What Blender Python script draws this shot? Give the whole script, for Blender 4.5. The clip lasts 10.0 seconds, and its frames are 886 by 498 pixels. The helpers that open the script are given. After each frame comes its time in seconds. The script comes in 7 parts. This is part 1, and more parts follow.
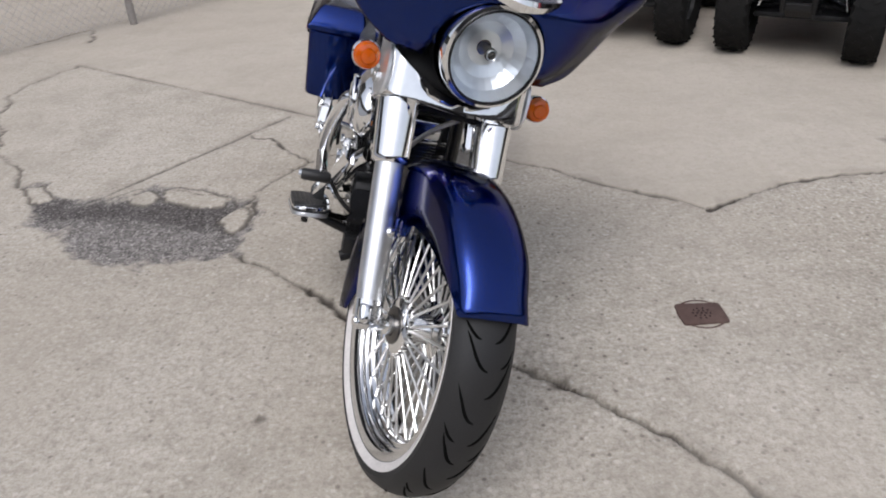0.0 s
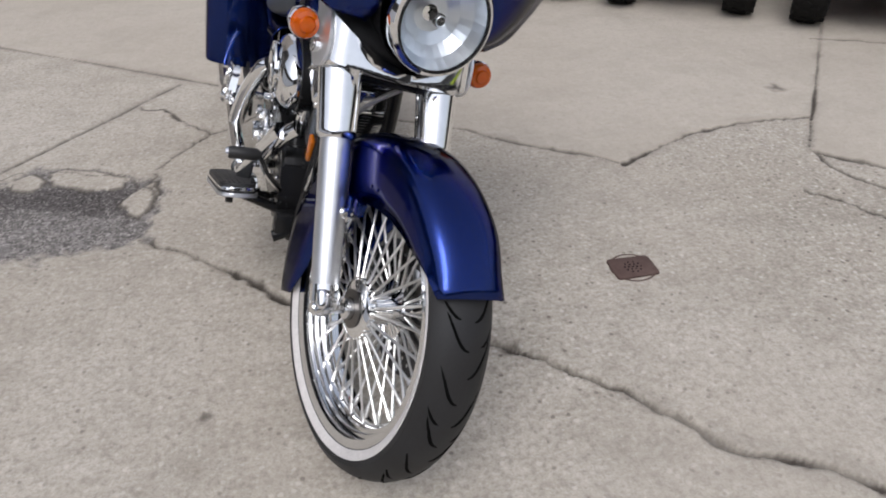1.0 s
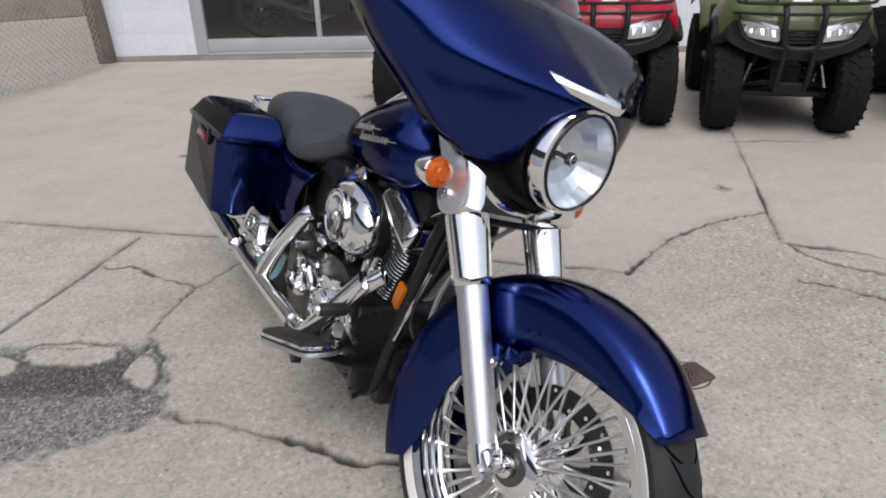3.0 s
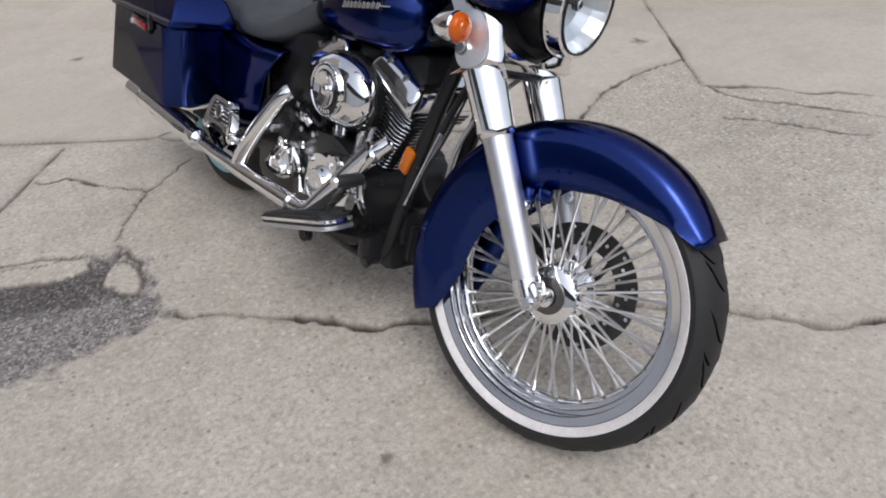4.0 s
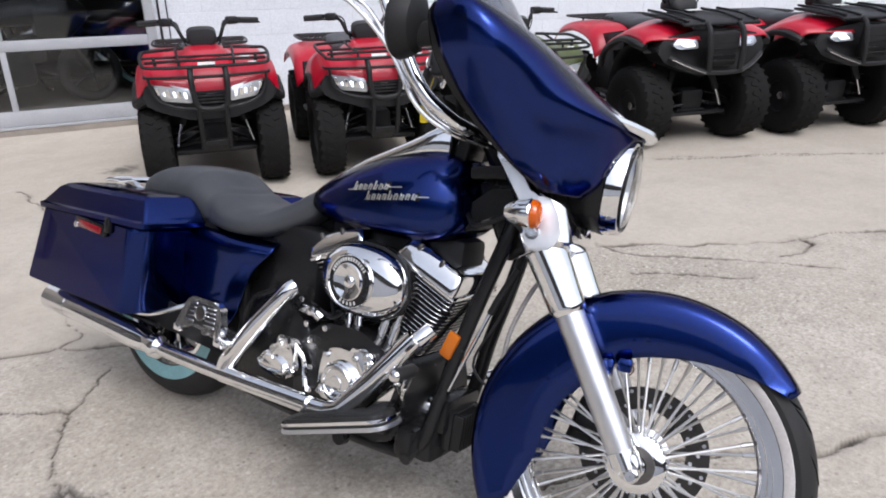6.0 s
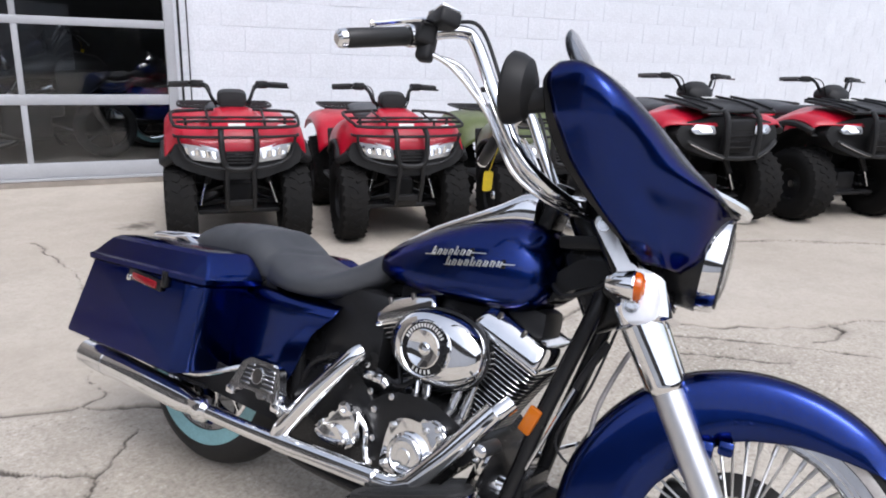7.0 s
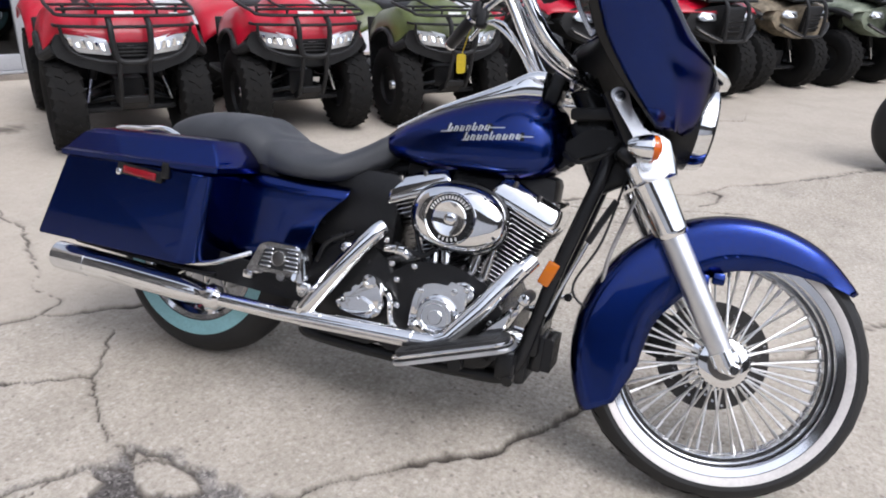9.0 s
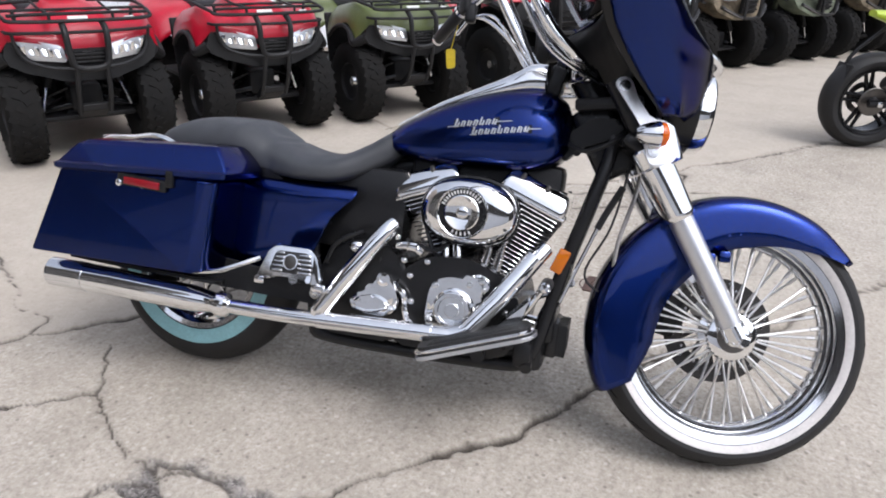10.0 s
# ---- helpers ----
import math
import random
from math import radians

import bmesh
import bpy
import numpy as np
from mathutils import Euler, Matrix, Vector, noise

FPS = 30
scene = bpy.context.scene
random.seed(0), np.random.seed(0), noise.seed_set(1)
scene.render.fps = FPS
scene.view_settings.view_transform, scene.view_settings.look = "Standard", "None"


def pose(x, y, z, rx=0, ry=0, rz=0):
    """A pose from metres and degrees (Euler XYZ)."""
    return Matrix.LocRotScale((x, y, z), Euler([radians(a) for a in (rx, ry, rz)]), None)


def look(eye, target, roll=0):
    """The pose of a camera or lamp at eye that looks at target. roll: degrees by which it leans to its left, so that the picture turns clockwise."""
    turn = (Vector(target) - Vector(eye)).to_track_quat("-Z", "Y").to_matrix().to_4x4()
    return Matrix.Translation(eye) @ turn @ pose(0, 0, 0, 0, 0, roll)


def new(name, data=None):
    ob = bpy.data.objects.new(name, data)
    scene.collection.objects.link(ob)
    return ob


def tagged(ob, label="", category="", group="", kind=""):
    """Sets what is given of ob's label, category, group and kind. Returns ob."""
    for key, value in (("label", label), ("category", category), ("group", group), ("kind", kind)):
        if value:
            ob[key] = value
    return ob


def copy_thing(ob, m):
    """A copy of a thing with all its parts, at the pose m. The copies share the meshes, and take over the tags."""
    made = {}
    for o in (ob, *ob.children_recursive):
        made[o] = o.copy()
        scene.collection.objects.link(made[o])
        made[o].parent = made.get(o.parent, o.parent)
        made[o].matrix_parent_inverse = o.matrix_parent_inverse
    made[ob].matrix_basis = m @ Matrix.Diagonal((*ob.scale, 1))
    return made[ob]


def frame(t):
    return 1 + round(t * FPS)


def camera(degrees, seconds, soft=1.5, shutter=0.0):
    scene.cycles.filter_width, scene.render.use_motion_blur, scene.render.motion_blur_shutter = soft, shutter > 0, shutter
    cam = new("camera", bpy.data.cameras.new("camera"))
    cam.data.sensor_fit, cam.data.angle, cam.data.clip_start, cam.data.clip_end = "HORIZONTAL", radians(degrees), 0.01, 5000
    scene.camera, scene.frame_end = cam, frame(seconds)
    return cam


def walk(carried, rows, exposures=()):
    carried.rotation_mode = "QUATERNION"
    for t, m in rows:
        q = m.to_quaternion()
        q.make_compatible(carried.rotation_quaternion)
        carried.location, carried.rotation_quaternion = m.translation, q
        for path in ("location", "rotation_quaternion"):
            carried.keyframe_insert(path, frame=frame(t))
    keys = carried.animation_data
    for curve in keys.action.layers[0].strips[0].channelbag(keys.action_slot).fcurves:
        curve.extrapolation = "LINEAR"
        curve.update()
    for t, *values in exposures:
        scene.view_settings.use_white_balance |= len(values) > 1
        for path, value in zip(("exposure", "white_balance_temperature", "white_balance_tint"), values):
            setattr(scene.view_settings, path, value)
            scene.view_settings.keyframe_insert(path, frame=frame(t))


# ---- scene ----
cam = camera(64.4, 10.0, soft=1.9)
METRES, EYE, TILT, LEAN, TURN = 2.524, 1.274, 0.0, 0.0, 0.0
ROWS = [
    (0.0, -0.0085, 0.0011, -0.0074, -1.76, -31.01, 2.55),
    (0.3, -0.0246, 0.0130, -0.0088, -3.33, -33.51, 3.22),
    (0.5, -0.0317, 0.0154, -0.0090, -4.50, -34.23, 3.07),
    (0.8, -0.0453, 0.0231, -0.0054, -9.06, -34.85, 1.38),
    (1.0, -0.0635, 0.0312, -0.0025, -11.64, -34.80, 0.79),
    (1.2, -0.0894, 0.0444, 0.0033, -13.78, -31.61, 0.89),
    (1.5, -0.1403, 0.0448, 0.0130, -16.57, -28.67, 1.60),
    (1.8, -0.1789, 0.0499, 0.0140, -18.34, -27.32, 1.88),
    (2.0, -0.1956, 0.0582, 0.0126, -18.89, -26.27, 1.65),
    (2.2, -0.2087, 0.0752, 0.0112, -19.50, -26.03, 1.75),
    (3.3, -0.2821, 0.1285, 0.0089, -26.97, -26.44, 2.36),
    (3.5, -0.3125, 0.1288, 0.0074, -30.14, -29.51, 3.00),
    (3.8, -0.3502, 0.1363, 0.0045, -33.52, -34.06, 2.99),
    (4.0, -0.3672, 0.1454, 0.0046, -34.91, -35.18, 2.78),
    (4.2, -0.3797, 0.1586, 0.0034, -35.93, -35.87, 2.62),
    (4.5, -0.4021, 0.1922, 0.0028, -36.01, -35.49, 3.34),
    (4.8, -0.4143, 0.2125, 0.0050, -37.13, -30.75, 3.98),
    (5.0, -0.4216, 0.2286, 0.0134, -39.09, -29.81, 3.86),
    (5.2, -0.4355, 0.2427, 0.0130, -41.28, -27.14, 2.66),
    (5.5, -0.4644, 0.2682, 0.0181, -45.06, -25.25, 1.96),
    (5.8, -0.4955, 0.2886, 0.0198, -48.89, -23.51, 1.24),
    (6.0, -0.5144, 0.3028, 0.0206, -51.23, -22.17, 0.79),
    (6.2, -0.5304, 0.3166, 0.0227, -52.26, -19.32, -0.19),
    (7.3, -0.5735, 0.4010, 0.0063, -51.54, -16.05, -2.37),
    (7.5, -0.5895, 0.4099, 0.0065, -52.62, -18.13, -3.29),
    (7.8, -0.6130, 0.4213, 0.0050, -55.09, -19.64, -3.90),
    (8.0, -0.6293, 0.4285, 0.0058, -57.49, -20.81, -3.29),
    (8.2, -0.6498, 0.4365, 0.0025, -60.28, -21.96, -2.53),
    (8.5, -0.6799, 0.4526, 0.0008, -62.92, -23.74, -2.67),
    (8.8, -0.6969, 0.4747, 0.0020, -64.24, -23.97, -3.41),
    (9.0, -0.6997, 0.4945, -0.0020, -64.57, -23.98, -3.15),
    (9.2, -0.7069, 0.5162, -0.0048, -64.76, -24.48, -2.49),
    (9.5, -0.7158, 0.5338, -0.0048, -65.48, -25.05, -1.72),
    (9.8, -0.7235, 0.5469, -0.0012, -67.84, -24.61, -2.03),
    (10.0, -0.7337, 0.5545, 0.0013, -69.85, -24.40, -1.93),
]
walk(cam, [(t, pose(0, 0, EYE, TILT, LEAN, TURN) @ pose(METRES * x, METRES * y, METRES * z, 90 + pitch, roll, yaw)) for t, x, y, z, yaw, pitch, roll in ROWS],
     exposures=[(0.0, 0.33, 6200, 12), (0.6, 0.27, 6200, 12), (1.5, 0.29, 6200, 12), (3.5, 0.33, 6150, 12), (5.0, 0.33, 6150, 12), (6.0, 0.66, 6100, 13), (7.5, 0.75, 6050, 13), (8.5, 0.76, 6080, 13), (10.0, 0.77, 6100, 13)])

# ---- daylight: bright overcast sky ----
world = bpy.data.worlds.new("overcast_sky")
scene.world = world
world.use_nodes = True
wn, wl = world.node_tree.nodes, world.node_tree.links
sky = wn.new("ShaderNodeTexSky")
sky.sky_type, sky.sun_disc = "NISHITA", False
sky.sun_elevation, sky.sun_rotation = radians(58), radians(200)
sky.air_density, sky.dust_density, sky.ozone_density = 1.0, 4.0, 1.0
pale = wn.new("ShaderNodeHueSaturation")
pale.inputs["Saturation"].default_value = 0.36
wl.new(sky.outputs[0], pale.inputs["Color"])
wl.new(pale.outputs[0], wn["Background"].inputs["Color"])
wn["Background"].inputs["Strength"].default_value = 0.15
sun = new("sun", bpy.data.lights.new("sun", "SUN"))
sun.data.energy, sun.data.angle, sun.data.color = 0.5, radians(25), (1.0, 0.98, 0.95)
sun.matrix_world = look((-2.0, -4.2, 6.8), (0, 0, 0))
# ---- materials ----
def material(name, base, rough=0.5, metal=0.0, coat=0.0, spec=0.5, coat_rough=0.03):
    m = bpy.data.materials.new(name)
    m.use_nodes = True
    b = m.node_tree.nodes["Principled BSDF"]
    b.inputs["Base Color"].default_value = (*base, 1)
    b.inputs["Roughness"].default_value = rough
    b.inputs["Metallic"].default_value = metal
    b.inputs["Coat Weight"].default_value = coat
    b.inputs["Coat Roughness"].default_value = coat_rough
    b.inputs["Specular IOR Level"].default_value = spec
    return m


def node(m, kind, **inputs):
    n = m.node_tree.nodes.new(kind)
    for key, value in inputs.items():
        n.inputs[key.replace("_", " ")].default_value = value
    return n


def link(m, a, b):
    m.node_tree.links.new(a, b)


def coords(m):
    return m.node_tree.nodes.new("ShaderNodeTexCoord").outputs["Object"]


def noise_tex(m, scale, detail=4.0, rough=0.55, where=None):
    n = node(m, "ShaderNodeTexNoise", Scale=scale, Detail=detail, Roughness=rough)
    link(m, where or coords(m), n.inputs["Vector"])
    return n.outputs[0]


def ramp(m, value, stops):
    r = m.node_tree.nodes.new("ShaderNodeValToRGB")
    while len(r.color_ramp.elements) < len(stops):
        r.color_ramp.elements.new(0.5)
    for e, (p, c) in zip(r.color_ramp.elements, stops):
        e.position, e.color = p, (*c, 1) if len(c) == 3 else c
    link(m, value, r.inputs[0])
    return r.outputs[0]


def mix(m, fac, a, b, how="MIX"):
    n = m.node_tree.nodes.new("ShaderNodeMix")
    n.data_type, n.blend_type = "RGBA", how
    for sock, v in ((n.inputs[0], fac), (n.inputs[6], a), (n.inputs[7], b)):
        if isinstance(v, bpy.types.NodeSocket):
            link(m, v, sock)
        elif isinstance(v, (int, float)):
            sock.default_value = v
        else:
            sock.default_value = (*v, 1)
    return n.outputs[2]


def bump(m, height, strength=0.3, distance=0.002):
    n = node(m, "ShaderNodeBump", Strength=strength, Distance=distance)
    link(m, height, n.inputs["Height"])
    link(m, n.outputs[0], m.node_tree.nodes["Principled BSDF"].inputs["Normal"])
    return n


def feed(m, name, value):
    link(m, value, m.node_tree.nodes["Principled BSDF"].inputs[name])


def worn(name, base, rough=0.5, metal=0.0, coat=0.0, vary=0.25, scale=14.0, grain=160.0, depth=0.0008, dirt_shade=None, spec=0.5):
    """A surface whose colour and gloss wander at two scales, with a fine grain."""
    m = material(name, base, rough, metal, coat, spec)
    big, fine = noise_tex(m, scale), noise_tex(m, grain, 3.0)
    dark = tuple(c * (1 - vary) for c in base) if dirt_shade is None else dirt_shade
    c = mix(m, ramp(m, big, [(0.35, (0, 0, 0)), (0.7, (1, 1, 1))]), base, dark)
    c = mix(m, 0.25, c, ramp(m, fine, [(0.3, tuple(v * 0.6 for v in base)), (0.7, tuple(min(1, v * 1.3) for v in base))]))
    feed(m, "Base Color", c)
    r = node(m, "ShaderNodeMapRange", To_Min=max(0.02, rough - 0.08), To_Max=min(1, rough + 0.1))
    link(m, big, r.inputs[0])
    feed(m, "Roughness", r.outputs[0])
    if depth:
        bump(m, fine, 0.35, depth)
    return m


def paint(name, base, flake, rough=0.32):
    """Metallic paint under clear lacquer."""
    m = material(name, base, rough, 1.0, 0.45, 0.3, 0.02)
    m.node_tree.nodes["Principled BSDF"].inputs["Specular Tint"].default_value = (0.05, 0.06, 0.14, 1)
    sparkle = noise_tex(m, 2600.0, 1.0)
    cloud = noise_tex(m, 5.0, 3.0)
    c = mix(m, ramp(m, sparkle, [(0.4, (0, 0, 0)), (0.75, (1, 1, 1))]), base, flake)
    c = mix(m, ramp(m, cloud, [(0.3, (0, 0, 0)), (0.8, (0.35, 0.35, 0.35))]), c, base)
    feed(m, "Base Color", c)
    dust = noise_tex(m, 30.0, 6.0, 0.7)
    r = node(m, "ShaderNodeMapRange", To_Min=0.015, To_Max=0.06)
    link(m, dust, r.inputs[0])
    feed(m, "Coat Roughness", r.outputs[0])
    return m


def chrome_metal(name, base, rough, smear=0.05):
    m = material(name, base, rough, 1.0)
    film = noise_tex(m, 22.0, 5.0, 0.65)
    r = node(m, "ShaderNodeMapRange", To_Min=max(0.01, rough - smear * 0.5), To_Max=rough + smear)
    link(m, film, r.inputs[0])
    feed(m, "Roughness", r.outputs[0])
    c = ramp(m, film, [(0.3, tuple(v * 0.9 for v in base)), (0.7, base)])
    feed(m, "Base Color", c)
    return m


BLUE = paint("cobalt_blue_paint", (0.0035, 0.013, 0.095), (0.016, 0.055, 0.31), 0.24)
CHROME = chrome_metal("chrome", (0.93, 0.935, 0.94), 0.05)
RIM_CHROME = chrome_metal("rim_chrome", (0.82, 0.83, 0.85), 0.07, 0.05)
DULL_CHROME = chrome_metal("dull_chrome", (0.78, 0.79, 0.80), 0.2)
ALLOY = chrome_metal("polished_alloy", (0.84, 0.85, 0.86), 0.10, 0.06)
STEEL = worn("dark_steel", (0.18, 0.17, 0.16), 0.38, 1.0)
BLACK = worn("black_enamel", (0.014, 0.014, 0.0148), 0.24, 0.0, 0.0, depth=0.0002, spec=0.3)
SATIN_BLACK = worn("satin_black", (0.019, 0.019, 0.020), 0.42, spec=0.22)
PLASTIC = worn("black_plastic", (0.016, 0.016, 0.0165), 0.5, grain=500.0, depth=0.0006, spec=0.26)
VINYL = worn("black_vinyl", (0.043, 0.046, 0.052), 0.55, vary=0.2, grain=420.0, depth=0.0008)
RUBBER = worn("tyre_rubber", (0.019, 0.019, 0.020), 0.6, vary=0.3, scale=9, grain=300.0, dirt_shade=(0.016, 0.015, 0.014), spec=0.35)
ATV_RUBBER = worn("knobbly_rubber", (0.012, 0.012, 0.012), 0.85, vary=0.3, scale=9, grain=200.0, dirt_shade=(0.016, 0.015, 0.014), spec=0.10)
YELLOW_AMBER = material("orange_reflector", (0.52, 0.135, 0.004), 0.15, 0, 0.6)
SATIN_ALLOY = chrome_metal("satin_alloy", (0.74, 0.75, 0.77), 0.36, 0.08)
SPOKE_STEEL = chrome_metal("polished_spoke_steel", (0.82, 0.81, 0.79), 0.28, 0.08)
INNER_BLACK = worn("inner_fairing_black", (0.008, 0.008, 0.0085), 0.5, spec=0.03)
BRIGHT_METAL = chrome_metal("brushed_bright_metal", (0.93, 0.93, 0.94), 0.42, 0.08)
DISC_STEEL = worn("brake_disc_steel", (0.085, 0.08, 0.076), 0.42, 1.0)
GRIP = worn("grip_rubber", (0.015, 0.015, 0.015), 0.5)
WHITEWALL = worn("white_rubber", (0.66, 0.63, 0.61), 0.55, vary=0.12, scale=20)
TEAL_WALL = worn("whitewall_under_blue_film", (0.30, 0.56, 0.60), 0.5, vary=0.15, scale=12)
# near-black that stands in for the shade inside grooves and holes
RECESS_SHADE = worn("recess_shade_black", (0.003, 0.003, 0.003), 0.95, spec=0.05)
LAMP_SILVER = chrome_metal("lamp_silver", (0.80, 0.83, 0.87), 0.32, 0.06)
AMBER = material("amber_lens", (0.54, 0.095, 0.0005), 0.08, 0, 0.5, 0.4)
AMBER.node_tree.nodes["Principled BSDF"].inputs["Subsurface Weight"].default_value = 0.2
RED_LENS = material("red_lens", (0.22, 0.006, 0.012), 0.15, 0, 0.6)
YELLOW = worn("yellow_plastic", (0.72, 0.52, 0.01), 0.5)
WHITE_MARK = worn("white_marking", (0.7, 0.7, 0.68), 0.5)
SILVER_MARK = chrome_metal("silver_badge", (0.75, 0.75, 0.72), 0.3)
GLASS = material("clear_glass", (0.95, 0.97, 0.98), 0.02)
GLASS.node_tree.nodes["Principled BSDF"].inputs["Transmission Weight"].default_value = 1.0
GLASS.node_tree.nodes["Principled BSDF"].inputs["IOR"].default_value = 1.45
TINT = material("smoked_acrylic", (0.22, 0.23, 0.26), 0.03)
TINT.node_tree.nodes["Principled BSDF"].inputs["Transmission Weight"].default_value = 1.0
TINT.node_tree.nodes["Principled BSDF"].inputs["IOR"].default_value = 1.2
RED_BODY = worn("red_plastic_body", (0.46, 0.003, 0.022), 0.32, 0, 0.12, vary=0.2, depth=0)
OLIVE_BODY = worn("olive_plastic_body", (0.10, 0.125, 0.035), 0.4, 0, 0.2, vary=0.25, depth=0)
CAMO_BODY = worn("camouflage_body", (0.27, 0.22, 0.155), 0.55, 0, 0, vary=0.7, scale=13, grain=38.0, depth=0, dirt_shade=(0.035, 0.035, 0.022), spec=0.2)
SAGE_BODY = worn("sage_plastic_body", (0.22, 0.25, 0.18), 0.5, 0, 0, vary=0.5, scale=9, dirt_shade=(0.05, 0.06, 0.04))
DARK_BODY = worn("black_plastic_body", (0.012, 0.012, 0.0125), 0.4)
# dark surface of the unseen walls that serve the reflections
REFLECTED_DARK = worn("dark_reflected_wall", (0.055, 0.05, 0.045), 0.8, vary=0.4, scale=1.5, grain=20, depth=0.004)
LIME = worn("lime_plastic", (0.42, 0.55, 0.03), 0.4)


def concrete_material():
    m = material("weathered_concrete", (0.4, 0.37, 0.33), 0.9, 0, 0, 0.25)
    where = coords(m)
    cloud = noise_tex(m, 0.8, 6.0, 0.62, where)
    stain = noise_tex(m, 3.1, 6.0, 0.68, where)
    blotch = noise_tex(m, 15.0, 5.0, 0.75, where)
    mottle = noise_tex(m, 36.0, 3.0, 0.7, where)
    sand = noise_tex(m, 150.0, 3.0, 0.7, where)
    c = ramp(m, cloud, [(0.30, (0.37, 0.328, 0.272)), (0.5, (0.465, 0.424, 0.362)), (0.7, (0.54, 0.50, 0.435))])
    c = mix(m, ramp(m, stain, [(0.46, (0, 0, 0)), (0.74, (0.85, 0.85, 0.85))]), c, (0.27, 0.24, 0.20))
    c = mix(m, ramp(m, blotch, [(0.36, (0.42, 0.42, 0.42)), (0.52, (0, 0, 0))]), c, (0.31, 0.275, 0.225))
    c = mix(m, ramp(m, blotch, [(0.56, (0, 0, 0)), (0.72, (0.36, 0.36, 0.36))]), c, (0.62, 0.59, 0.53))
    c = mix(m, ramp(m, mottle, [(0.34, (0.5, 0.5, 0.5)), (0.47, (0, 0, 0))]), c, (0.24, 0.21, 0.17))
    c = mix(m, ramp(m, mottle, [(0.57, (0, 0, 0)), (0.70, (0.22, 0.22, 0.22))]), c, (0.62, 0.59, 0.54))
    c = mix(m, ramp(m, sand, [(0.38, (0.36, 0.36, 0.36)), (0.50, (0, 0, 0))]), c, (0.22, 0.195, 0.165))
    coarse_mask = m.node_tree.nodes.new("ShaderNodeAttribute")
    coarse_mask.attribute_name = "coarse"
    coarse = ramp(m, coarse_mask.outputs["Fac"], [(0.0, (0.12, 0.12, 0.12)), (1.0, (1, 1, 1))])
    c = mix(m, ramp(m, coarse_mask.outputs["Fac"], [(0.0, (0.55, 0.55, 0.55)), (1.0, (0, 0, 0))]), c, (0.455, 0.405, 0.338))
    grain = noise_tex(m, 68.0, 2.0, 0.6, where)
    c = mix(m, mix(m, 1.0, ramp(m, grain, [(0.52, (0, 0, 0)), (0.66, (0.52, 0.52, 0.52))]), coarse, "MULTIPLY"), c, (0.20, 0.175, 0.145))
    c = mix(m, mix(m, 1.0, ramp(m, grain, [(0.30, (0.45, 0.45, 0.45)), (0.45, (0, 0, 0))]), coarse, "MULTIPLY"), c, (0.64, 0.61, 0.55))
    # exposed aggregate: pale and dark stones, and a few dark spots
    for scale, low, tint, keep in ((52.0, 0.79, (0.70, 0.66, 0.60), 0.5), (58.0, 0.82, (0.13, 0.11, 0.09), 0.8), (17.0, 0.94, (0.10, 0.085, 0.07), 0.9)):
        stone = node(m, "ShaderNodeTexVoronoi", Scale=scale, Randomness=1.0)
        link(m, where, stone.inputs["Vector"])
        pick = ramp(m, stone.outputs["Color"], [(0.0, (0, 0, 0)), (low, (0, 0, 0)), (low + 0.03, (keep, keep, keep))])
        near = ramp(m, stone.outputs["Distance"], [(0.10 if scale < 20 else 0.24, (1, 1, 1)), (0.20 if scale < 20 else 0.42, (0, 0, 0))])
        c = mix(m, mix(m, 1.0, mix(m, 1.0, pick, near, "MULTIPLY"), coarse, "MULTIPLY"), c, tint)
    # asphalt of the patch, and the cracks' dirt and shade put into the colour
    tar_mask = m.node_tree.nodes.new("ShaderNodeAttribute")
    tar_mask.attribute_name = "asphalt"
    dirt_shade_mask = m.node_tree.nodes.new("ShaderNodeAttribute")
    dirt_shade_mask.attribute_name = "dirt_shade"
    chip = node(m, "ShaderNodeTexVoronoi", Scale=135.0)
    link(m, where, chip.inputs["Vector"])
    damp_mask = m.node_tree.nodes.new("ShaderNodeAttribute")
    damp_mask.attribute_name = "damp"
    grit = ramp(m, chip.outputs["Color"], [(0.15, (0.10, 0.092, 0.086)), (0.55, (0.22, 0.205, 0.19)), (0.97, (0.42, 0.39, 0.36))])
    grit = mix(m, ramp(m, mottle, [(0.40, (0.6, 0.6, 0.6)), (0.55, (0, 0, 0))]), grit, (0.12, 0.108, 0.10))
    grit = mix(m, ramp(m, blotch, [(0.54, (0, 0, 0)), (0.66, (0.5, 0.5, 0.5))]), grit, (0.30, 0.28, 0.27))
    wet = ramp(m, chip.outputs["Color"], [(0.15, (0.050, 0.045, 0.042)), (0.7, (0.11, 0.10, 0.094)), (0.97, (0.26, 0.24, 0.225))])
    grit = mix(m, damp_mask.outputs["Fac"], grit, wet)
    c = mix(m, tar_mask.outputs["Fac"], c, grit)
    c = mix(m, dirt_shade_mask.outputs["Fac"], c, (0.055, 0.046, 0.038))
    feed(m, "Base Color", c)
    h = mix(m, 0.5, sand, mottle)
    bump(m, h, 0.7, 0.005)
    return m


CONCRETE = concrete_material()
BLOCK_PAINT = worn("white_block_paint", (0.71, 0.73, 0.77), 0.7, vary=0.12, scale=3.0, grain=60.0, depth=0.003)
MORTAR = worn("painted_mortar", (0.72, 0.74, 0.78), 0.8, vary=0.15)
FRAME_WHITE = worn("white_frame_paint", (0.40, 0.41, 0.43), 0.45, vary=0.12, scale=5)
FOUNDATION = worn("bare_foundation", (0.33, 0.29, 0.25), 0.9, vary=0.4, scale=4, grain=90, depth=0.003)
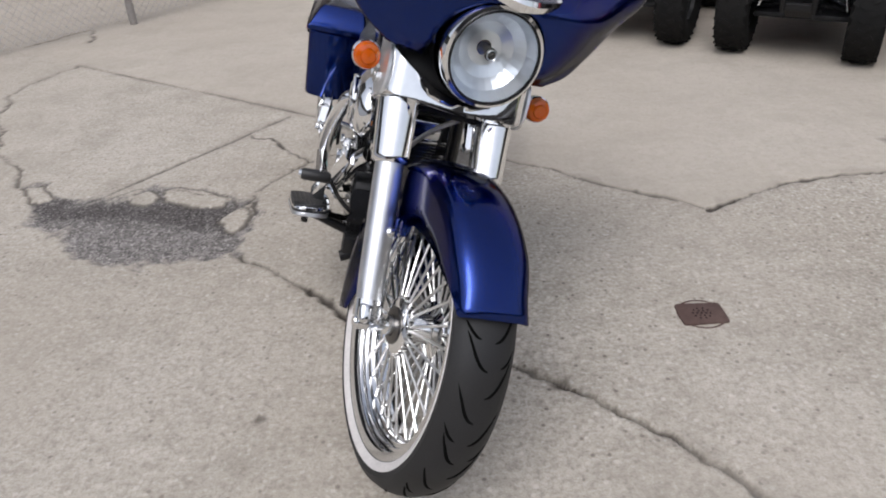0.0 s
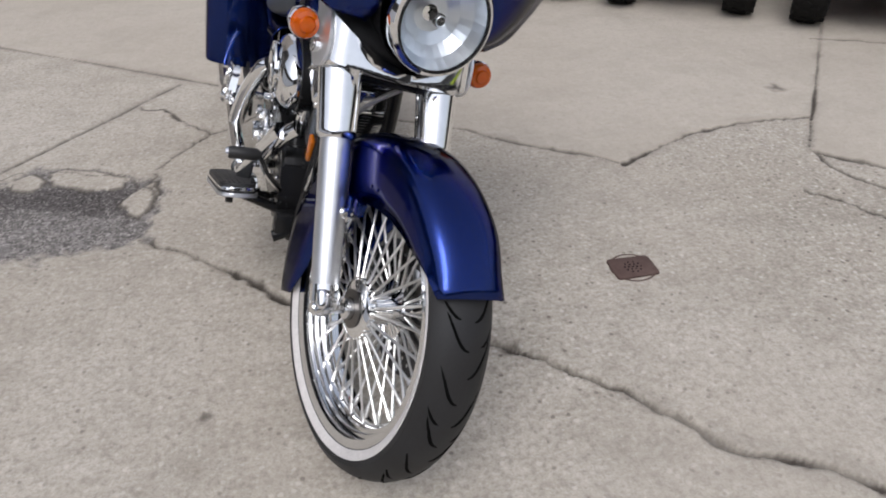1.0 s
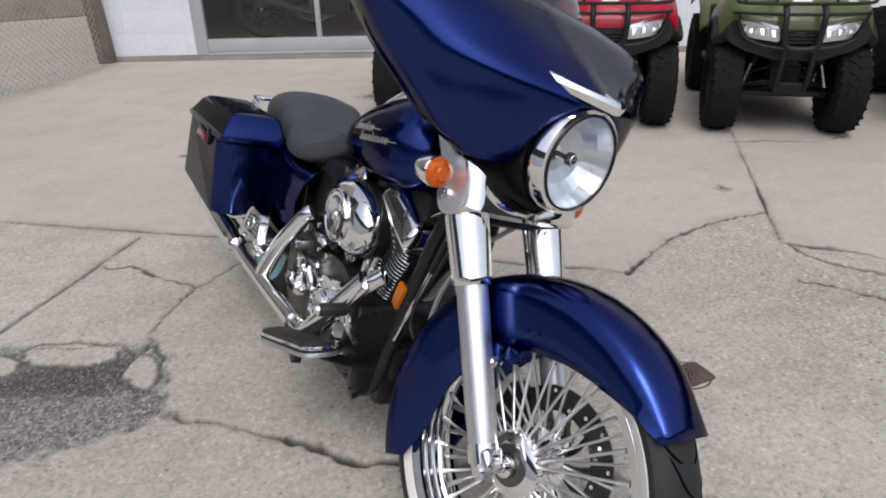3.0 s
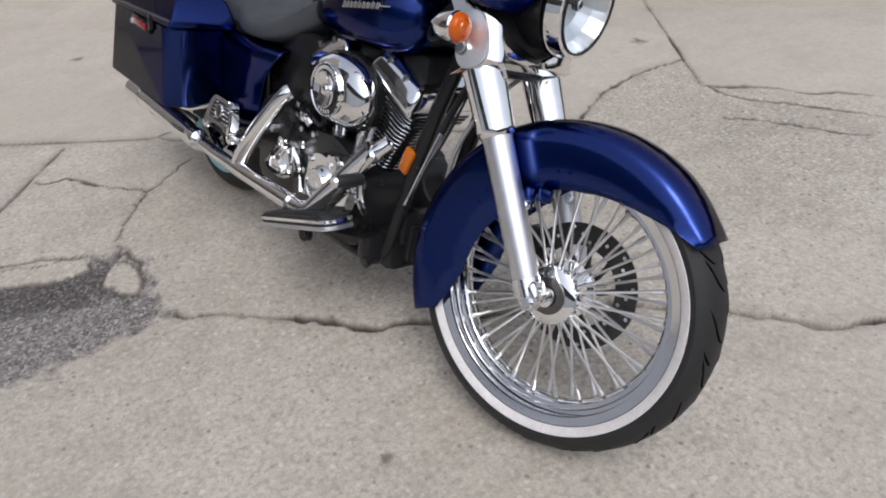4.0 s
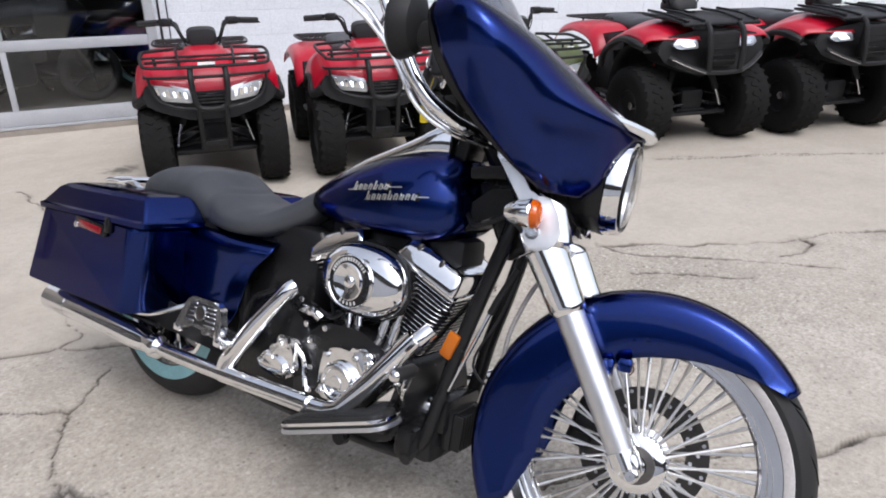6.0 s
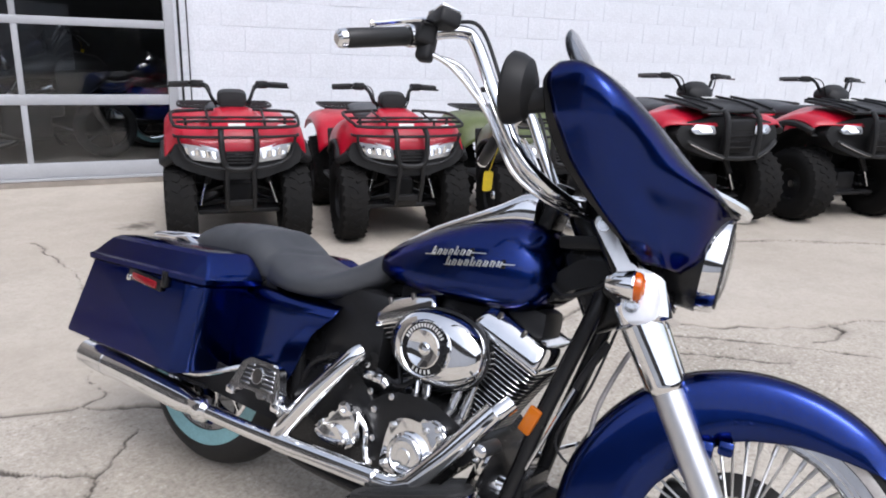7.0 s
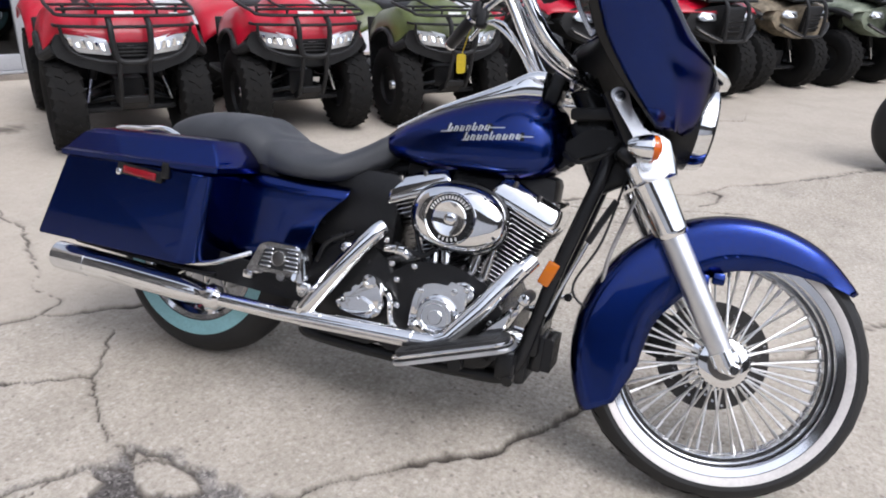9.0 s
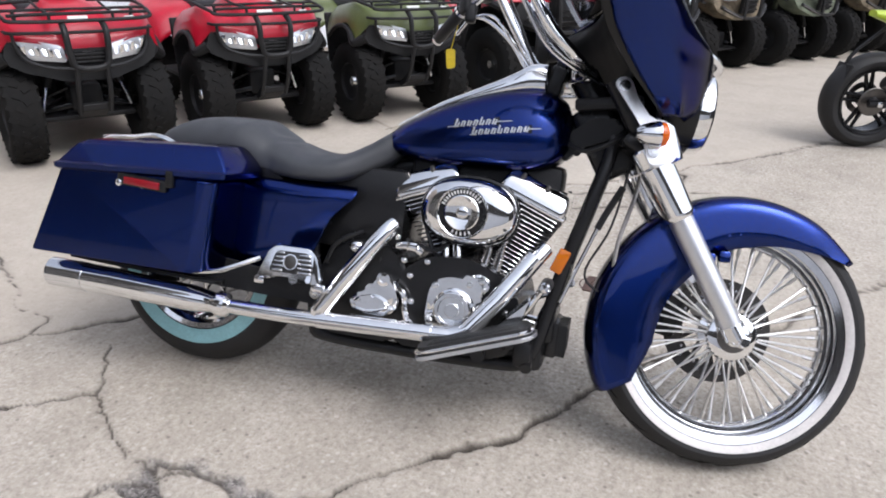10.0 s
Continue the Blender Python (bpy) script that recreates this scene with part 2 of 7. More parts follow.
# the unlit look of the shop's inside is put into this wall colour
ROOM_SHADE = worn("room_shade", (0.06, 0.06, 0.065), 0.8)
PANE = material("window_pane", (0.55, 0.58, 0.6), 0.01)
PANE.node_tree.nodes["Principled BSDF"].inputs["Transmission Weight"].default_value = 1.0
PANE.node_tree.nodes["Principled BSDF"].inputs["IOR"].default_value = 1.5
GALVANISED = worn("galvanised_wire", (0.42, 0.40, 0.38), 0.5, 0.7)
RUST = worn("rusty_iron", (0.085, 0.05, 0.042), 0.75, 0.2, vary=0.4, scale=30, dirt_shade=(0.13, 0.085, 0.07))
WOOD_POST = worn("grey_timber", (0.20, 0.165, 0.135), 0.8, vary=0.35, scale=8)
# ---- mesh helpers ----
def part(name, bm, mat, parent, label="", sharp=35, thick=0.0, smooth=True):
    """Links a bmesh as one mesh object under a thing or under a part."""
    bmesh.ops.recalc_face_normals(bm, faces=bm.faces)
    me = bpy.data.meshes.new(name)
    bm.to_mesh(me)
    bm.free()
    if smooth:
        me.shade_smooth()
        me.set_sharp_from_angle(angle=radians(sharp))
    me.materials.append(mat)
    ob = new(name, me)
    ob.parent = parent
    if thick:
        s = ob.modifiers.new("thickness", "SOLIDIFY")
        s.thickness, s.offset = thick, -1
    return tagged(ob, label)


def parts(name, bms, mat, parent, label="", **more):
    """One part for each bmesh."""
    return [part(name, b, mat, parent, label, **more) for b in bms]


def thing(name, m, label, category, group=""):
    ob = new(name)
    ob.empty_display_size = 0.1
    ob.matrix_world = m
    return tagged(ob, label, category, group)


def joined(*bms):
    out = bmesh.new()
    for b in bms:
        me = bpy.data.meshes.new("joined")
        b.to_mesh(me)
        b.free()
        out.from_mesh(me)
        bpy.data.meshes.remove(me)
    return out


def moved(bm, m):
    bm.transform(m)
    return bm


def spline(points, steps=6):
    """A smooth line through the points (Catmull-Rom)."""
    p = [Vector(q) for q in points]
    p = [2 * p[0] - p[1]] + p + [2 * p[-1] - p[-2]]
    out = []
    for a, b, c, d in zip(p, p[1:], p[2:], p[3:]):
        for i in range(steps):
            t = i / steps
            out.append(0.5 * (2 * b + (c - a) * t + (2 * a - 5 * b + 4 * c - d) * t * t + (3 * b - a - 3 * c + d) * t ** 3))
    return out + [p[-2]]


def loft(rings, cap=True, closed=True):
    bm = bmesh.new()
    rows = [[bm.verts.new(v) for v in ring] for ring in rings]
    n = len(rings[0])
    for a, b in zip(rows, rows[1:]):
        for i in range(n if closed else n - 1):
            j = (i + 1) % n
            bm.faces.new((a[i], a[j], b[j], b[i]))
    if cap and closed:
        bm.faces.new(rows[0])
        bm.faces.new(rows[-1])
    return bm


def tube(points, radius, segs=12, steps=6, cap=True):
    """A round bar along a smooth line; radius may be one number or one for each point."""
    line = spline(points, steps) if len(points) > 2 and steps > 1 else [Vector(p) for p in points]
    n = len(line)
    if isinstance(radius, (int, float)):
        radii = [radius] * n
    else:
        radii = [float(v) for v in np.interp(np.linspace(0, len(radius) - 1, n), range(len(radius)), radius)]
    rings, side = [], None
    for i, p in enumerate(line):
        way = (line[min(i + 1, n - 1)] - line[max(i - 1, 0)]).normalized()
        if side is None:
            side = way.cross(Vector((0.31, 0.52, 0.79))).normalized()
        side = (side - way * side.dot(way)).normalized()
        up = way.cross(side)
        rings.append([p + radii[i] * (math.cos(a) * side + math.sin(a) * up) for a in (2 * math.pi * k / segs for k in range(segs))])
    return loft(rings, cap)


def lathe(profile, centre=(0, 0, 0), axis=(0, 1, 0), segs=48, cap=False):
    """Turns (radius, along) pairs round an axis."""
    z = Vector(axis).normalized()
    x = z.cross(Vector((0.0, 0.0, 1.0)) if abs(z.z) < 0.9 else Vector((1.0, 0.0, 0.0))).normalized()
    y = z.cross(x)
    c = Vector(centre)
    rings = [[c + a * z + r * (math.cos(t) * x + math.sin(t) * y) for t in (2 * math.pi * k / segs for k in range(segs))] for r, a in profile]
    return loft(rings, cap)


def box(size, centre=(0, 0, 0), bevel=0.0, segs=2, turn=(0, 0, 0)):
    bm = bmesh.new()
    bmesh.ops.create_cube(bm, size=1.0)
    bm.transform(Matrix.Diagonal((*size, 1)))
    if bevel:
        bmesh.ops.bevel(bm, geom=list(bm.edges), offset=bevel, segments=segs, profile=0.5, affect="EDGES")
    bm.transform(pose(*centre, *turn))
    return bm


def plate(outline, y0, y1, bevel=0.0, segs=2):
    """An outline of (x, z) pairs with thickness from y0 to y1."""
    bm = bmesh.new()
    a = [bm.verts.new((x, y0, z)) for x, z in outline]
    b = [bm.verts.new((x, y1, z)) for x, z in outline]
    bm.faces.new(a)
    bm.faces.new(list(reversed(b)))
    for i in range(len(a)):
        j = (i + 1) % len(a)
        bm.faces.new((a[i], a[j], b[j], b[i]))
    if bevel:
        bmesh.ops.bevel(bm, geom=list(bm.edges), offset=bevel, segments=segs, profile=0.5, affect="EDGES")
    return bm


def ball(radius, centre, segs=16, scale=(1, 1, 1)):
    bm = bmesh.new()
    bmesh.ops.create_uvsphere(bm, u_segments=segs, v_segments=segs // 2 + 2, radius=radius)
    bm.transform(Matrix.Translation(centre) @ Matrix.Diagonal((*scale, 1)))
    return bm


def bolt(centre, axis, r=0.008, h=0.008):
    return lathe([(0.0005, h), (r * 0.55, h), (r * 0.6, h * 0.8), (r, h * 0.75), (r, 0)], centre, axis, 10)


def round_outline(points, radius=0.02, steps=4):
    """An (x, z) outline with its corners rounded."""
    out, n = [], len(points)
    for i in range(n):
        p, a, b = Vector(points[i]), Vector(points[i - 1]), Vector(points[(i + 1) % n])
        ra, rb = min(radius, (a - p).length * 0.45), min(radius, (b - p).length * 0.45)
        s, e = p + (a - p).normalized() * ra, p + (b - p).normalized() * rb
        for k in range(steps + 1):
            t = k / steps
            q = (1 - t) ** 2 * s + 2 * t * (1 - t) * p + t * t * e
            out.append((q.x, q.y))
    return out
# ---- the yard: one sheet of broken concrete that reaches the horizon ----
CRACKS = [  # width, depth, line
    (0.011, 0.009, [(-2.36, 4.72), (-0.44, 3.36)]),
    (0.012, 0.010, [(-0.44, 3.36), (-0.20, 3.14), (0.10, 2.95), (0.45, 2.70), (0.77, 2.45), (0.98, 2.29)]),
    (0.012, 0.010, [(-2.36, 4.72), (-2.42, 4.50), (-2.52, 4.27), (-2.51, 4.11), (-2.40, 3.77), (-2.12, 3.22)]),
    (0.011, 0.009, [(-1.42, 2.645), (-0.764, 3.512)]),
    (0.008, 0.006, [(-0.90, 3.27), (-0.79, 3.19), (-0.70, 3.07), (-0.58, 2.92), (-0.46, 2.99), (-0.36, 3.08)]),
    (0.006, 0.004, [(-0.79, 2.63), (-0.73, 2.72), (-0.65, 2.82), (-0.58, 2.92)]),
    (0.008, 0.006, [(-0.58, 2.92), (-0.67, 3.04), (-0.76, 3.16)]),
    (0.016, 0.014, [(-0.72, 2.12), (-0.62, 2.04), (-0.52, 1.95), (-0.44, 1.88), (-0.35, 1.80), (-0.27, 1.70), (-0.12, 1.62), (0.02, 1.55), (0.17, 1.47), (0.24, 1.41), (0.30, 1.36), (0.41, 1.27), (0.52, 1.16), (0.61, 1.05), (0.66, 0.96), (0.73, 0.92), (0.83, 0.86), (1.0, 0.74), (1.12, 0.63), (1.28, 0.48), (1.5, 0.3)]),
    (0.013, 0.010, [(0.98, 2.29), (1.12, 2.36), (1.34, 2.47), (1.60, 2.51), (1.92, 2.49)]),
    (0.011, 0.009, [(3.6, 4.715), (1.74, 2.245)]),
    (0.015, 0.011, [(1.74, 2.22), (1.85, 2.08), (1.95, 1.93), (2.06, 1.80), (2.16, 1.67), (2.30, 1.55), (2.44, 1.45), (2.65, 1.31), (2.85, 1.11), (3.2, 0.80), (3.69, 0.44), (4.3, 0.0)]),
    (0.012, 0.008, [(2.44, 1.45), (2.37, 1.38), (2.25, 1.40), (2.12, 1.46)]),
    (0.012, 0.008, [(1.74, 2.22), (1.72, 2.08), (1.83, 1.86), (2.0, 1.55), (2.13, 1.2)]),
    (0.008, 0.006, [(2.55, 3.38), (2.75, 3.30), (2.95, 3.18), (3.2, 3.14)]),
    (0.008, 0.006, [(3.46, 2.68), (3.72, 2.36), (4.08, 2.08), (4.44, 1.59)]),
    (0.008, 0.006, [(0.03, 4.03), (-0.16, 3.72), (-0.30, 3.52), (-0.31, 3.40), (-0.44, 3.34)]),
    (0.008, 0.006, [(0.03, 4.03), (0.10, 4.3), (0.28, 4.9), (0.35, 5.6)]),
    (0.010, 0.008, [(-1.83, 2.82), (-1.93, 2.98), (-2.12, 3.22), (-2.4, 3.4), (-2.9, 3.9)]),
    (0.010, 0.006, [(-2.99, 5.28), (-2.69, 5.77), (-2.51, 5.32)]),
    (0.007, 0.005, [(3.60, 2.58), (3.84, 2.28), (4.20, 1.84), (4.6, 1.4)]),
    (0.010, 0.006, [(1.53, 1.94), (1.60, 1.86), (1.66, 1.68), (1.80, 1.5)]),
    (0.006, 0.004, [(-0.78, 2.60), (-0.80, 2.50), (-0.74, 2.44), (-0.74, 2.36)]),
    (0.006, 0.004, [(-1.40, 2.63), (-1.28, 2.74), (-1.15, 2.70), (-0.98, 2.64), (-0.88, 2.60), (-0.82, 2.48)]),
]
PATCH = [(-1.83, 2.82), (-1.75, 2.82), (-1.6, 2.71), (-1.45, 2.64), (-1.37, 2.64), (-1.28, 2.74), (-1.22, 2.76), (-1.14, 2.71), (-1.02, 2.7), (-0.87, 2.61), (-0.77, 2.61), (-0.735, 2.35), (-0.72, 2.2), (-0.74, 2.13), (-0.88, 2.12), (-1.07, 2.09), (-1.25, 2.15), (-1.36, 2.2), (-1.47, 2.34), (-1.6, 2.42), (-1.7, 2.57)]
ISLANDS = [  # pale concrete left standing along the patch's far edge
    [(-1.81, 2.79), (-1.73, 2.80), (-1.61, 2.68), (-1.70, 2.62)],
    [(-1.31, 2.65), (-1.28, 2.69), (-1.22, 2.70), (-1.16, 2.62), (-1.20, 2.56), (-1.28, 2.59)],
    [(-1.17, 2.68), (-1.11, 2.71), (-1.0, 2.67), (-0.88, 2.60), (-0.88, 2.52), (-1.0, 2.52), (-1.12, 2.59)],
    [(-0.87, 2.38), (-0.82, 2.50), (-0.765, 2.56), (-0.755, 2.35), (-0.79, 2.29)],
]


def smooth_noise(x, y, scale, seed):
    """Value noise on arrays, between -1 and 1."""
    rng = np.random.default_rng(seed)
    table = rng.uniform(-1, 1, (256, 256))
    u, v = x * scale + 1000.0, y * scale + 1000.0
    i, j = np.floor(u).astype(int), np.floor(v).astype(int)
    f, g = u - i, v - j
    f, g = f * f * (3 - 2 * f), g * g * (3 - 2 * g)
    a, b = table[i % 256, j % 256], table[(i + 1) % 256, j % 256]
    c, d = table[i % 256, (j + 1) % 256], table[(i + 1) % 256, (j + 1) % 256]
    return (a * (1 - f) + b * f) * (1 - g) + (c * (1 - f) + d * f) * g


def line_distance(x, y, line):
    best = np.full(x.shape, 9.0)
    for (ax, ay), (bx, by) in zip(line, line[1:]):
        dx, dy = bx - ax, by - ay
        s = np.clip(((x - ax) * dx + (y - ay) * dy) / (dx * dx + dy * dy), 0, 1)
        best = np.minimum(best, np.hypot(x - ax - s * dx, y - ay - s * dy))
    return best


def inside(x, y, outline):
    hit = np.zeros(x.shape, bool)
    for (ax, ay), (bx, by) in zip(outline, outline[1:] + outline[:1]):
        cross = (ay > y) != (by > y)
        hit ^= cross & (x < (bx - ax) * (y - ay) / (by - ay + 1e-12) + ax)
    return hit


def yard():
    xs = np.r_[-900, -300, -90, -30, -12, -6, np.arange(-3.2, -2.0, 0.018), np.arange(-2.0, 2.4, 0.008), np.arange(2.4, 4.6, 0.018), 5, 6, 8, 12, 20, 40, 100, 300, 900]
    ys = np.r_[-900, -300, -90, -30, -10, -4, -1.5, -0.5, 0.0, np.arange(0.3, 0.8, 0.03), np.arange(0.8, 3.6, 0.008), np.arange(3.6, 6.0, 0.018), 7, 8, 10, 14, 20, 40, 100, 300, 900]
    x, y = np.meshgrid(xs, ys)
    fine = (x > -3.3) & (x < 4.6) & (y > 0) & (y < 6)
    wx = x + 0.022 * smooth_noise(x, y, 9, 1) + 0.009 * smooth_noise(x, y, 38, 2)
    wy = y + 0.022 * smooth_noise(x, y, 9, 3) + 0.009 * smooth_noise(x, y, 38, 4)
    z, dirt_shade = 0.0015 * smooth_noise(x, y, 6, 5) + 0.0008 * smooth_noise(x, y, 45, 6), np.zeros(x.shape)
    for n, (width, depth, line) in enumerate(CRACKS):
        w = 0.85 * width * (0.85 + 0.6 * smooth_noise(x, y, 5, 20 + n))
        d = line_distance(wx, wy, line) if len(line) > 2 else line_distance(x + 0.12 * (wx - x), y + 0.12 * (wy - y), line)
        z -= depth * np.clip(1.25 - d / w, 0, 1)
        # dark of the cracks, dirt and shade together, as a mask for the colour
        dirt_shade = np.maximum(dirt_shade, np.clip(1.5 - d / (w * 0.8), 0, 1) * (0.86 + 0.35 * smooth_noise(x, y, 14, 60 + n)))
        dirt_shade = np.maximum(dirt_shade, 0.22 * np.clip(1 - d / (w * 5), 0, 1) * (smooth_noise(x, y, 7, 90 + n) > 0.0))
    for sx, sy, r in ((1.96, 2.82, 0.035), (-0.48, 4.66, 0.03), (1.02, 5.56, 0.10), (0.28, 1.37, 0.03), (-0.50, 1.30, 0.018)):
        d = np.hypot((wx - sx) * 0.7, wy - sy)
        dirt_shade = np.maximum(dirt_shade, 0.75 * np.clip(1.3 - d / (r * (0.8 + 0.4 * smooth_noise(x, y, 30, 160))), 0, 1))
    rough_x, rough_y = x + 0.05 * smooth_noise(x, y, 7, 7) + 0.025 * smooth_noise(x, y, 22, 11), y + 0.05 * smooth_noise(x, y, 7, 8) + 0.025 * smooth_noise(x, y, 22, 12)
    tar = inside(rough_x, rough_y, PATCH).astype(float)
    near = line_distance(rough_x, rough_y, PATCH + PATCH[:1])
    for n, island in enumerate(ISLANDS):
        hold = inside(x + 0.4 * (rough_x - x), y + 0.4 * (rough_y - y), island)
        tar = np.where(hold, 0.0, tar)
        rim = line_distance(x + 0.4 * (rough_x - x), y + 0.4 * (rough_y - y), island + island[:1])
        dirt_shade = np.maximum(dirt_shade, 0.8 * np.clip(1.2 - rim / 0.010, 0, 1) * (smooth_noise(x, y, 20, 130 + n) > -0.35))
        z -= 0.006 * np.clip(1.2 - rim / 0.006, 0, 1)
    tar *= np.clip(near / 0.05 + 0.45 * smooth_noise(x, y, 60, 13) + 0.3, 0, 1)
    z += tar * (-0.006 + 0.0035 * smooth_noise(x, y, 80, 9) + 0.002 * smooth_noise(x, y, 30, 10))
    far_edge = [(-1.86, 2.72), (-1.6, 2.58), (-1.37, 2.52), (-1.2, 2.50), (-1.0, 2.45), (-0.86, 2.42)]
    damp = tar * np.clip(1.25 - line_distance(rough_x, rough_y, far_edge) / 0.10 + 0.40 * smooth_noise(x, y, 16, 15), 0, 1)
    z = np.where(fine, z, 0.0)
    rows, cols = x.shape
    me = bpy.data.meshes.new("ground")
    k = np.arange(rows * cols).reshape(rows, cols)
    quads = np.stack([k[:-1, :-1], k[:-1, 1:], k[1:, 1:], k[1:, :-1]], -1).reshape(-1, 4)
    me.vertices.add(rows * cols)
    me.vertices.foreach_set("co", np.stack([x, y, z], -1).astype(np.float32).ravel())
    me.loops.add(quads.size)
    me.loops.foreach_set("vertex_index", quads.astype(np.int32).ravel())
    me.polygons.add(len(quads))
    me.polygons.foreach_set("loop_start", np.arange(0, quads.size, 4, dtype=np.int32))
    seam = [(-9.0, 9.4), (-2.36, 4.72), (-1.05, 3.79), (-0.20, 3.14), (0.98, 2.29), (1.34, 2.47), (1.92, 2.49), (1.74, 2.22), (2.16, 1.67), (2.85, 1.11), (4.3, 0.0), (9.0, -3.6), (9.0, -12.0), (-9.0, -12.0)]
    coarse = inside(wx, wy, seam).astype(float) * np.clip(0.75 + 0.45 * smooth_noise(x, y, 1.3, 200), 0, 1) * np.clip((x + 0.9) / 0.9, 0.62, 1)
    for name, values in (("dirt_shade", dirt_shade), ("asphalt", tar), ("coarse", coarse), ("damp", damp)):
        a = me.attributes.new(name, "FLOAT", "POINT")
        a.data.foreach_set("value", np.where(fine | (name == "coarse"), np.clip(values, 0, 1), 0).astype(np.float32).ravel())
    me.update()
    me.validate()
    me.shade_smooth()
    me.materials.append(CONCRETE)
    return tagged(new("ground", me), "weathered grey concrete yard, cracked, with an asphalt patch", "ground", kind="structure")


yard()

# a small rusty drain cover let into the concrete
drain = thing("drain_cover", pose(0.729, 1.643, 0.0, 0, 0, -6), "small rusty brown iron drain cover set in concrete", "drain cover")
part("rim", lathe([(0.064, 0.002), (0.067, 0.003), (0.070, 0.002), (0.070, -0.008)], (0, 0.002, 0), (0, 0, 1), 40), RUST, drain)
cover = plate(round_outline([(-0.071, -0.044), (0.061, -0.054), (0.072, 0.040), (-0.060, 0.056)], 0.010), -0.012, 0.006, 0.002)
cover.transform(pose(0, 0, 0, 90))
plate_ob = part("plate", cover, RUST, drain)
# flat near-black discs paint the shade of the drain's holes
for count, r in ((1, 0.0), (6, 0.013), (10, 0.025)):
    for i in range(count):
        a = 2 * math.pi * i / count
        part("drain_hole", lathe([(0.0003, 0.0066), (0.0028, 0.0066), (0.0032, 0.0055)], (r * math.cos(a), r * math.sin(a), 0), (0, 0, 1), 8), RECESS_SHADE, plate_ob)
# ---- the building behind, with its shop window ----
WALL = Matrix.Translation((-0.943, 8.30, 0)) @ pose(0, 0, 0, 0, 0, -25.5)


def wall_piece(name, u0, u1, z0, z1, y0, y1, mat, label="", bevel=0.0):
    bm = box((u1 - u0, y1 - y0, z1 - z0), ((u0 + u1) / 2, (y0 + y1) / 2, (z0 + z1) / 2), bevel)
    bm.transform(WALL)
    return part(name, bm, mat, None, label)


WIN0, WIN1, WTOP, HIGH = 1.0, 3.42, 2.4, 3.4
main_wall = wall_piece("wall_north", WIN1, 18.0, 0.0, HIGH, 0.0, 0.25, MORTAR)
tagged(main_wall, "white painted concrete block wall of the shop", "wall", kind="structure")
pier = wall_piece("wall_pier", 0.1, WIN0, 0.05, HIGH, 0.0, 0.25, MORTAR)
tagged(pier, "white painted block pier beside the shop window", "wall", kind="structure")
head = wall_piece("wall_lintel", WIN0, WIN1, WTOP, HIGH, 0.014, 0.25, MORTAR)
tagged(head, "white painted block wall above the window", "wall", kind="structure")
base = wall_piece("foundation", 0.05, 18.0, -0.02, 0.05, -0.03, 0.3, FOUNDATION, bevel=0.006)
tagged(base, "bare stained concrete foundation under the wall", "foundation", kind="structure")
back = wall_piece("wall_interior", 0.1, 6.0, 0.0, HIGH, 3.2, 3.4, ROOM_SHADE)
tagged(back, "back wall inside the shop, shade put into its colour", "wall", kind="structure")
side_a = wall_piece("wall_side_west", 0.1, 0.3, 0.0, HIGH, 0.25, 3.2, ROOM_SHADE)
side_b = wall_piece("wall_side_east", 5.8, 6.0, 0.0, HIGH, 0.25, 3.2, ROOM_SHADE)
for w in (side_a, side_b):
    tagged(w, "side wall inside the shop, shade put into its colour", "wall", kind="structure")
top = wall_piece("ceiling", 0.0, 18.0, HIGH, HIGH + 0.15, -0.1, 3.5, MORTAR)
tagged(top, "flat roof slab of the shop building", "roof", kind="structure")
shop_floor = wall_piece("floor", 0.3, 5.8, 0.02, 0.06, 0.3, 3.2, FOUNDATION)
tagged(shop_floor, "dark concrete floor inside the shop", "floor", kind="structure")

# shop window: frame, rails, mullions and panes
window = thing("window_1", WALL, "white metal framed shop window with dark panes", "window")
tagged(window, kind="structure")


def bar(name, u0, u1, z0, z1, y0=-0.02, y1=0.06, mat=FRAME_WHITE, parent=window, bevel=0.004):
    return part(name, box((u1 - u0, y1 - y0, z1 - z0), ((u0 + u1) / 2, (y0 + y1) / 2, (z0 + z1) / 2), bevel), mat, parent)


bar("window_frame", WIN0, WIN0 + 0.12, 0.055, WTOP)
bar("window_frame", WIN1 - 0.05, WIN1 + 0.03, 0.055, WTOP)
bar("sill", WIN0 + 0.12, WIN1 - 0.05, 0.052, 0.075, -0.035, 0.06)
bar("bottom_rail", WIN0 + 0.12, WIN1 - 0.05, 0.078, 0.2, -0.01, 0.05)
bar("middle_rail", WIN0 + 0.12, WIN1 - 0.05, 0.69, 0.775, -0.015, 0.05)
bar("top_rail", WIN0 + 0.12, WIN1 - 0.05, WTOP - 0.09, WTOP, -0.01, 0.05)
bar("upper_rail", WIN0 + 0.12, WIN1 - 0.05, 1.335, 1.40, -0.015, 0.05)
bar("mullion", 2.215, 2.262, 0.2, 0.69, -0.01, 0.045)
bar("mullion", 2.215, 2.262, 0.775, 1.335, -0.01, 0.045)
bar("mullion", 2.215, 2.262, 1.40, WTOP - 0.09, -0.01, 0.045)
for u0, u1 in ((WIN0 + 0.12, 2.215), (2.262, WIN1 - 0.05)):
    for z0, z1 in ((0.2, 0.69), (0.775, 1.335), (1.40, WTOP - 0.09)):
        bar("pane", u0, u1, z0, z1, 0.012, 0.018, PANE, bevel=0).visible_shadow = False
